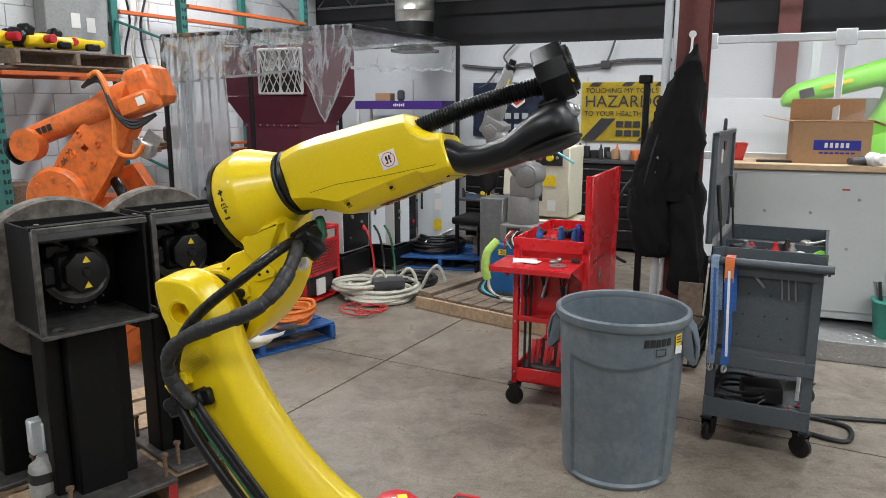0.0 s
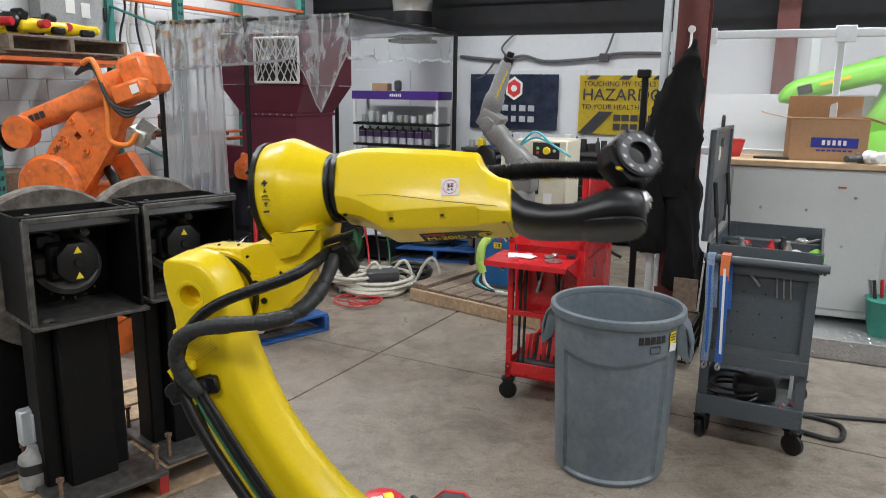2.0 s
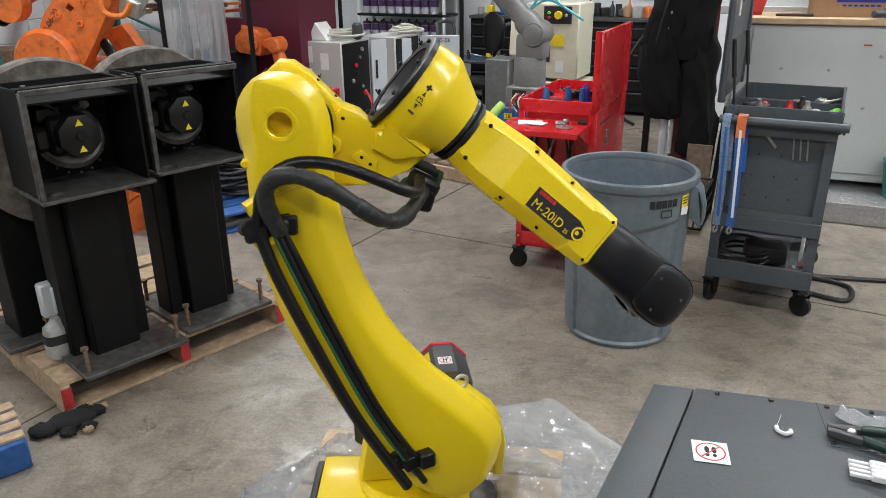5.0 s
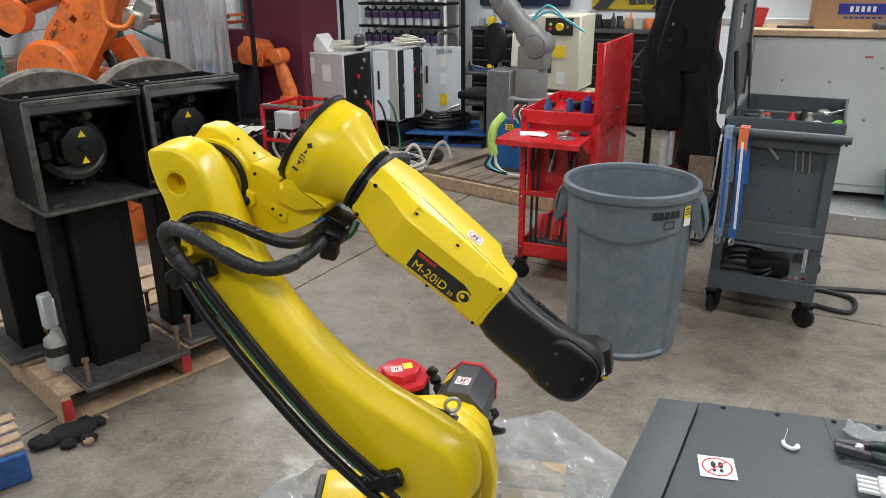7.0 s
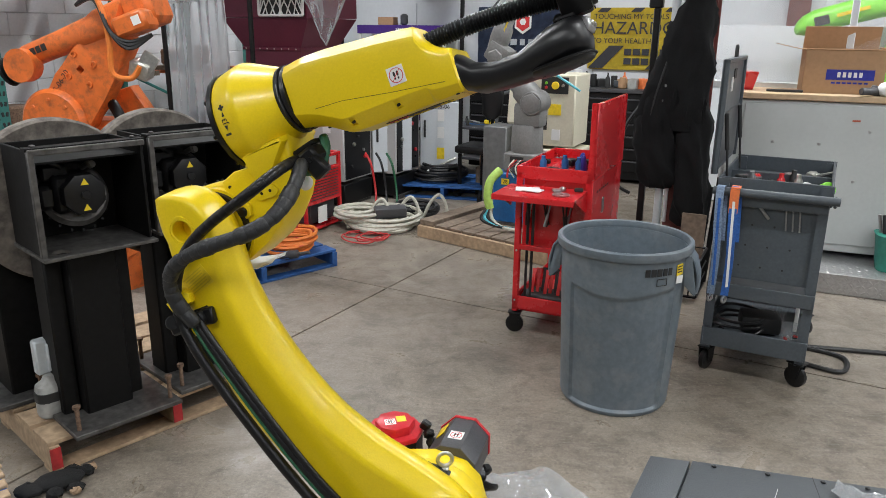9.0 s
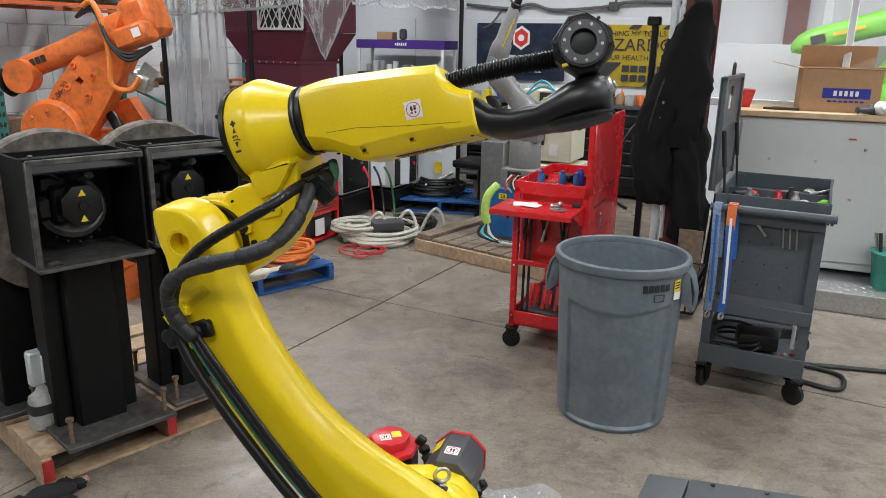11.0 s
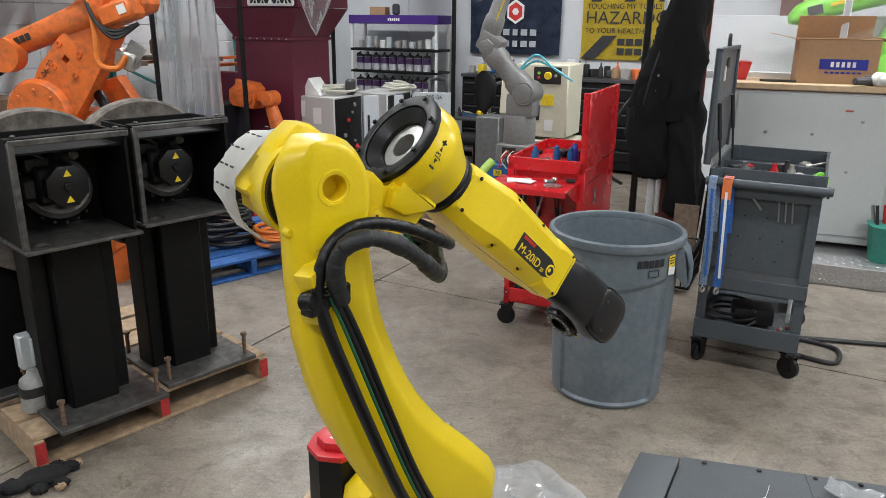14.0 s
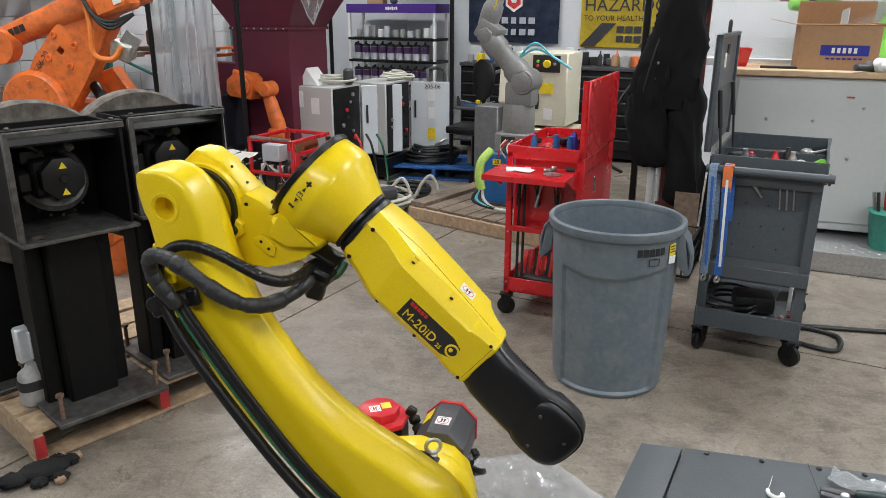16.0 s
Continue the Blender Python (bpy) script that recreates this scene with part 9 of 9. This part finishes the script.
def cardboard_box():
    t = thing("cardboard_box", "open brown cardboard box with blue label on bench", "box", BM @ pose(0.74, 0.3, 1.29))
    w, d, h = 0.5, 0.36, 0.3
    for nm, size, loc, rot in (("side", (w, 0.006, h), (0, -d / 2, h / 2), (0, 0, 0)), ("side", (w, 0.006, h), (0, d / 2, h / 2), (0, 0, 0)), ("side", (0.006, d, h), (-w / 2, 0, h / 2), (0, 0, 0)),
                               ("side", (0.006, d, h), (w / 2, 0, h / 2), (0, 0, 0)), ("bottom", (w, d, 0.006), (0, 0, 0.004), (0, 0, 0)), ("flap", (w, 0.005, 0.16), (0, d / 2 + 0.02, h + 0.075), (12, 0, 0)),
                               ("flap", (0.2, d, 0.005), (-w / 2 - 0.09, 0, h + 0.01), (0, 12, 0)), ("flap", (0.18, d, 0.005), (w / 2 + 0.08, 0, h - 0.02), (0, 20, 0)), ("flap", (w, 0.18, 0.005), (0, -d / 2 + 0.07, h - 0.03), (-20, 0, 0))):
        bm = B()
        box(bm, size, loc, rot)
        part(nm, bm, CARDBOARD, t)
    bm = B()
    box(bm, (0.3, 0.002, 0.07), (0.04, -d / 2 - 0.005, 0.13))
    lb = part("blue_label", bm, BLUEINK, t)
    for k in range(5):
        bm = B()
        box(bm, (0.02, 0.002, 0.035), (-0.03 + 0.034 * k, -d / 2 - 0.0075, 0.13))
        part("brand_bar", bm, PAPER, lb)
    bm = B()
    for k in range(7):
        box(bm, (0.025, 0.002, 0.012), (-0.06 + 0.034 * k, -d / 2 - 0.005, 0.075))
    part("small_print", bm, BLUEINK, t)
    return t


cardboard_box()
for k, (x, y, mt, mt2) in enumerate(((0.98, 0.05, STEEL, WHITE), (1.28, 0.08, REDPAINT, INK))):
    g = thing("machine_fitting", "small turned metal fitting lying on the bench", "fitting", BM @ pose(x, y, 1.292, 0, 0, 30 + 40 * k), "bench fittings")
    bm = B()
    cyl(bm, 0.045, 0.07, (0, 0, 0.045), (90, 0, 0), 20, 0.008)
    cyl(bm, 0.028, 0.06, (0, -0.06, 0.045), (90, 0, 0), 16, 0.004)
    part("ring", bm, mt2 if k == 0 else mt, g)
    bm = B()
    cyl(bm, 0.025, 0.14, (-0.16, 0.0, 0.03), (0, 90, 0), 14, 0.005)
    box(bm, (0.07, 0.05, 0.06), (-0.03, 0.02, 0.03), (0, 20, 10), bevel=0.006)
    part("shaft", bm, GREYMOT if k == 0 else mt2, g)
    bm = B()
    box(bm, (0.08, 0.05, 0.07), (0.09, -0.02, 0.035), (0, -12, 15), bevel=0.004)
    part("bracket", bm, PAPER if k == 0 else mt, g)
rb = thing("red_bin", "small red plastic parts bin on the bench", "bin", BM @ pose(0.1, 0.3, 1.29, 0, 0, 10))
bm = B()
loft(bm, [[Vector((sx * a, sy * a * 1.2, z)) for sx, sy in ((-1, -1), (1, -1), (1, 1), (-1, 1))] for z, a in ((0, 0.06), (0.13, 0.085))])
part("bin", bm, REDPAINT, rb, smooth=0)
fl_ = thing("flat_tool", "flat black tool lying on the maple bench top", "tool", BM @ pose(0.38, 0.12, 1.29, 0, 0, -3))
bm = B()
box(bm, (0.24, 0.04, 0.016), (0, 0, 0.009), bevel=0.004)
part("tool", bm, INK, fl_)
bt2 = thing("teal_bin", "teal plastic bin with tools on the platform", "bin", pose(3.12, 4.78, 0.141, 0, 0, -20))
bm = B()
loft(bm, [oval((0, 0, z), (1, 0, 0), (0, 1, 0), a, a, 3, 24) for z, a in ((0, 0.1), (0.24, 0.13), (0.25, 0.138))])
part("bin", bm, TEAL, bt2)
for k in range(7):
    bm = B()
    tube(bm, [(0, 0, 0.1), (0.02 * math.cos(k), 0.02 * math.sin(k), 0.36)], 0.012, 8, smooth=False)
    part("tool", bm, (STEEL, INK, REDINK)[k % 3], bt2, at=pose(0.06 * math.cos(k * 0.9), 0.06 * math.sin(k * 0.9), 0.02, 8 * math.sin(k), 8 * math.cos(k), 0))


def guard():
    """Aluminium framed clear guard round the machine."""
    t = thing("machine_guard", "aluminium framed clear polycarbonate guard above the bench", "guard", pose(2.13, 6.0, 0, 0, 0, -27))
    w, z0, z1 = 3.4, 1.3, 2.2
    for x in (0.02, 0.98, 2.3, w):
        bm = B()
        box(bm, (0.05, 0.05, z1 - 0.15), (x, 0, (z1 + 0.15) / 2), bevel=0.004)
        part("post", bm, ALUM, t)
    for z in (z0, z1):
        bm = B()
        box(bm, (w, 0.052, 0.06), (w / 2, 0, z), bevel=0.004)
        part("rail", bm, ALUM, t)
    for x in (0.02, 0.98):
        bm = B()
        box(bm, (0.14, 0.02, 0.12), (x + 0.02, -0.035, z1 - 0.01), bevel=0.004)
        part("corner_bracket", bm, ALUM, t)
    for a, b in ((0.05, 0.95), (1.01, 2.27), (2.33, w - 0.03)):
        bm = B()
        box(bm, (b - a, 0.005, z1 - z0 - 0.06), ((a + b) / 2, 0, (z0 + z1) / 2))
        o = part("pane", bm, POLY, t)
        o.visible_shadow = False
    return t


guard()
for x, y in ((3.62, 7.15),):
    wpz = thing("white_post", "white painted steel post behind the guard", "post", hat(x, y))
    bm = B()
    box(bm, (0.08, 0.08, 2.35), (0, 0, 1.175), bevel=0.005)
    part("post", bm, ALUM, wpz)
bk = thing("white_partition", "white partition panel behind the machine guard", "partition", pose(2.75, 7.6, 0, 0, 0, -27), kind="structure")
bm = B()
box(bm, (2.2, 0.06, 1.75), (0.7, 0, 0.88), bevel=0.004)
part("panel", bm, WALLW, bk)


def green_robot():
    t = thing("green_robot", "bright green collaborative robot arm behind the guard", "robot", hat(4.05, 6.75, 0, 12))
    bm = B()
    cyl(bm, 0.22, 0.9, (0.05, 0, 0), n=28, bevel=0.02)
    part("pedestal", bm, GREYMOT, t)
    bm = B()
    lathe(bm, [(0, 0.9), (0.24, 0.9), (0.25, 0.95), (0.22, 1.35), (0.18, 1.45), (0, 1.45)], (0.05, 0, 0), n=28)
    part("turret", bm, GREENPL, t)
    bm = B()
    loft(bm, [oval((0.0 + 0.22 * s, 0, 1.35 + 0.62 * s), (1, 0, 0), (0, 1, 0), a, a, 2.8, 20) for s, a in ((0, 0.12), (0.15, 0.17), (0.6, 0.14), (0.9, 0.16), (1, 0.1))])
    part("lower_arm", bm, GREENPL, t)
    bm = B()
    loft(bm, [oval((0.2 - 1.05 * s, -0.05, 2.05 - 0.3 * s), (0.25, 0, 1), (0, 1, 0), a, a, 2.6, 20) for s, a in ((-0.12, 0.06), (-0.06, 0.17), (0.12, 0.18), (0.2, 0.13), (0.6, 0.115), (0.9, 0.11), (0.97, 0.08), (1, 0.03))])
    ua = part("upper_arm", bm, GREENPL, t)
    bm = B()
    box(bm, (0.12, 0.01, 0.08), (-0.66, -0.165, 1.8), (0, -16, 0))
    part("dark_label", bm, INK, ua)
    bm = B()
    box(bm, (0.26, 0.01, 0.03), (-0.42, -0.17, 1.88), (0, -16, 0))
    part("yellow_label", bm, YELINK, ua)
    return t


green_robot()

for k, pts in enumerate(([(1.95, 3.55, 0.012), (2.1, 3.45, 0.012), (2.2, 3.62, 0.012), (2.05, 3.75, 0.012), (1.98, 3.7, 0.012)], [(1.9, 3.8, 0.012), (2.3, 3.72, 0.012), (2.8, 3.6, 0.012), (3.4, 3.3, 0.012)], [(2.3, 3.3, 0.012), (2.24, 3.15, 0.012), (2.35, 3.0, 0.012), (2.6, 2.95, 0.012)])):
    fc = thing("floor_cable", "black rubber cable lying on the concrete floor", "cable", tf((0, 0, 0)), "floor cables")
    bm = B()
    tube(bm, pts, 0.013, 8)
    part("cable", bm, CABLEK, fc)
db = thing("white_side_panel", "white panel leaning beside the service cart", "panel", pose(1.98, 3.75, 0, 0, 0, -28))
bm = B()
box(bm, (0.02, 0.3, 0.32), (0, 0, 0.161), bevel=0.003)
part("panel", bm, WHITE, db)
hd = thing("overhead_duct", "square galvanised duct end under the roof", "duct", hat(1.15, 7.4, 2.78))
bm = B()
loft(bm, [[Vector((sx * a, sy * a, z)) for sx, sy in ((-1, -1), (1, -1), (1, 1), (-1, 1))] for z, a in ((0, 0.36), (0.06, 0.36), (0.35, 0.22), (H - 2.78, 0.22))])
part("duct", bm, ZINC, hd, smooth=0)


motions()
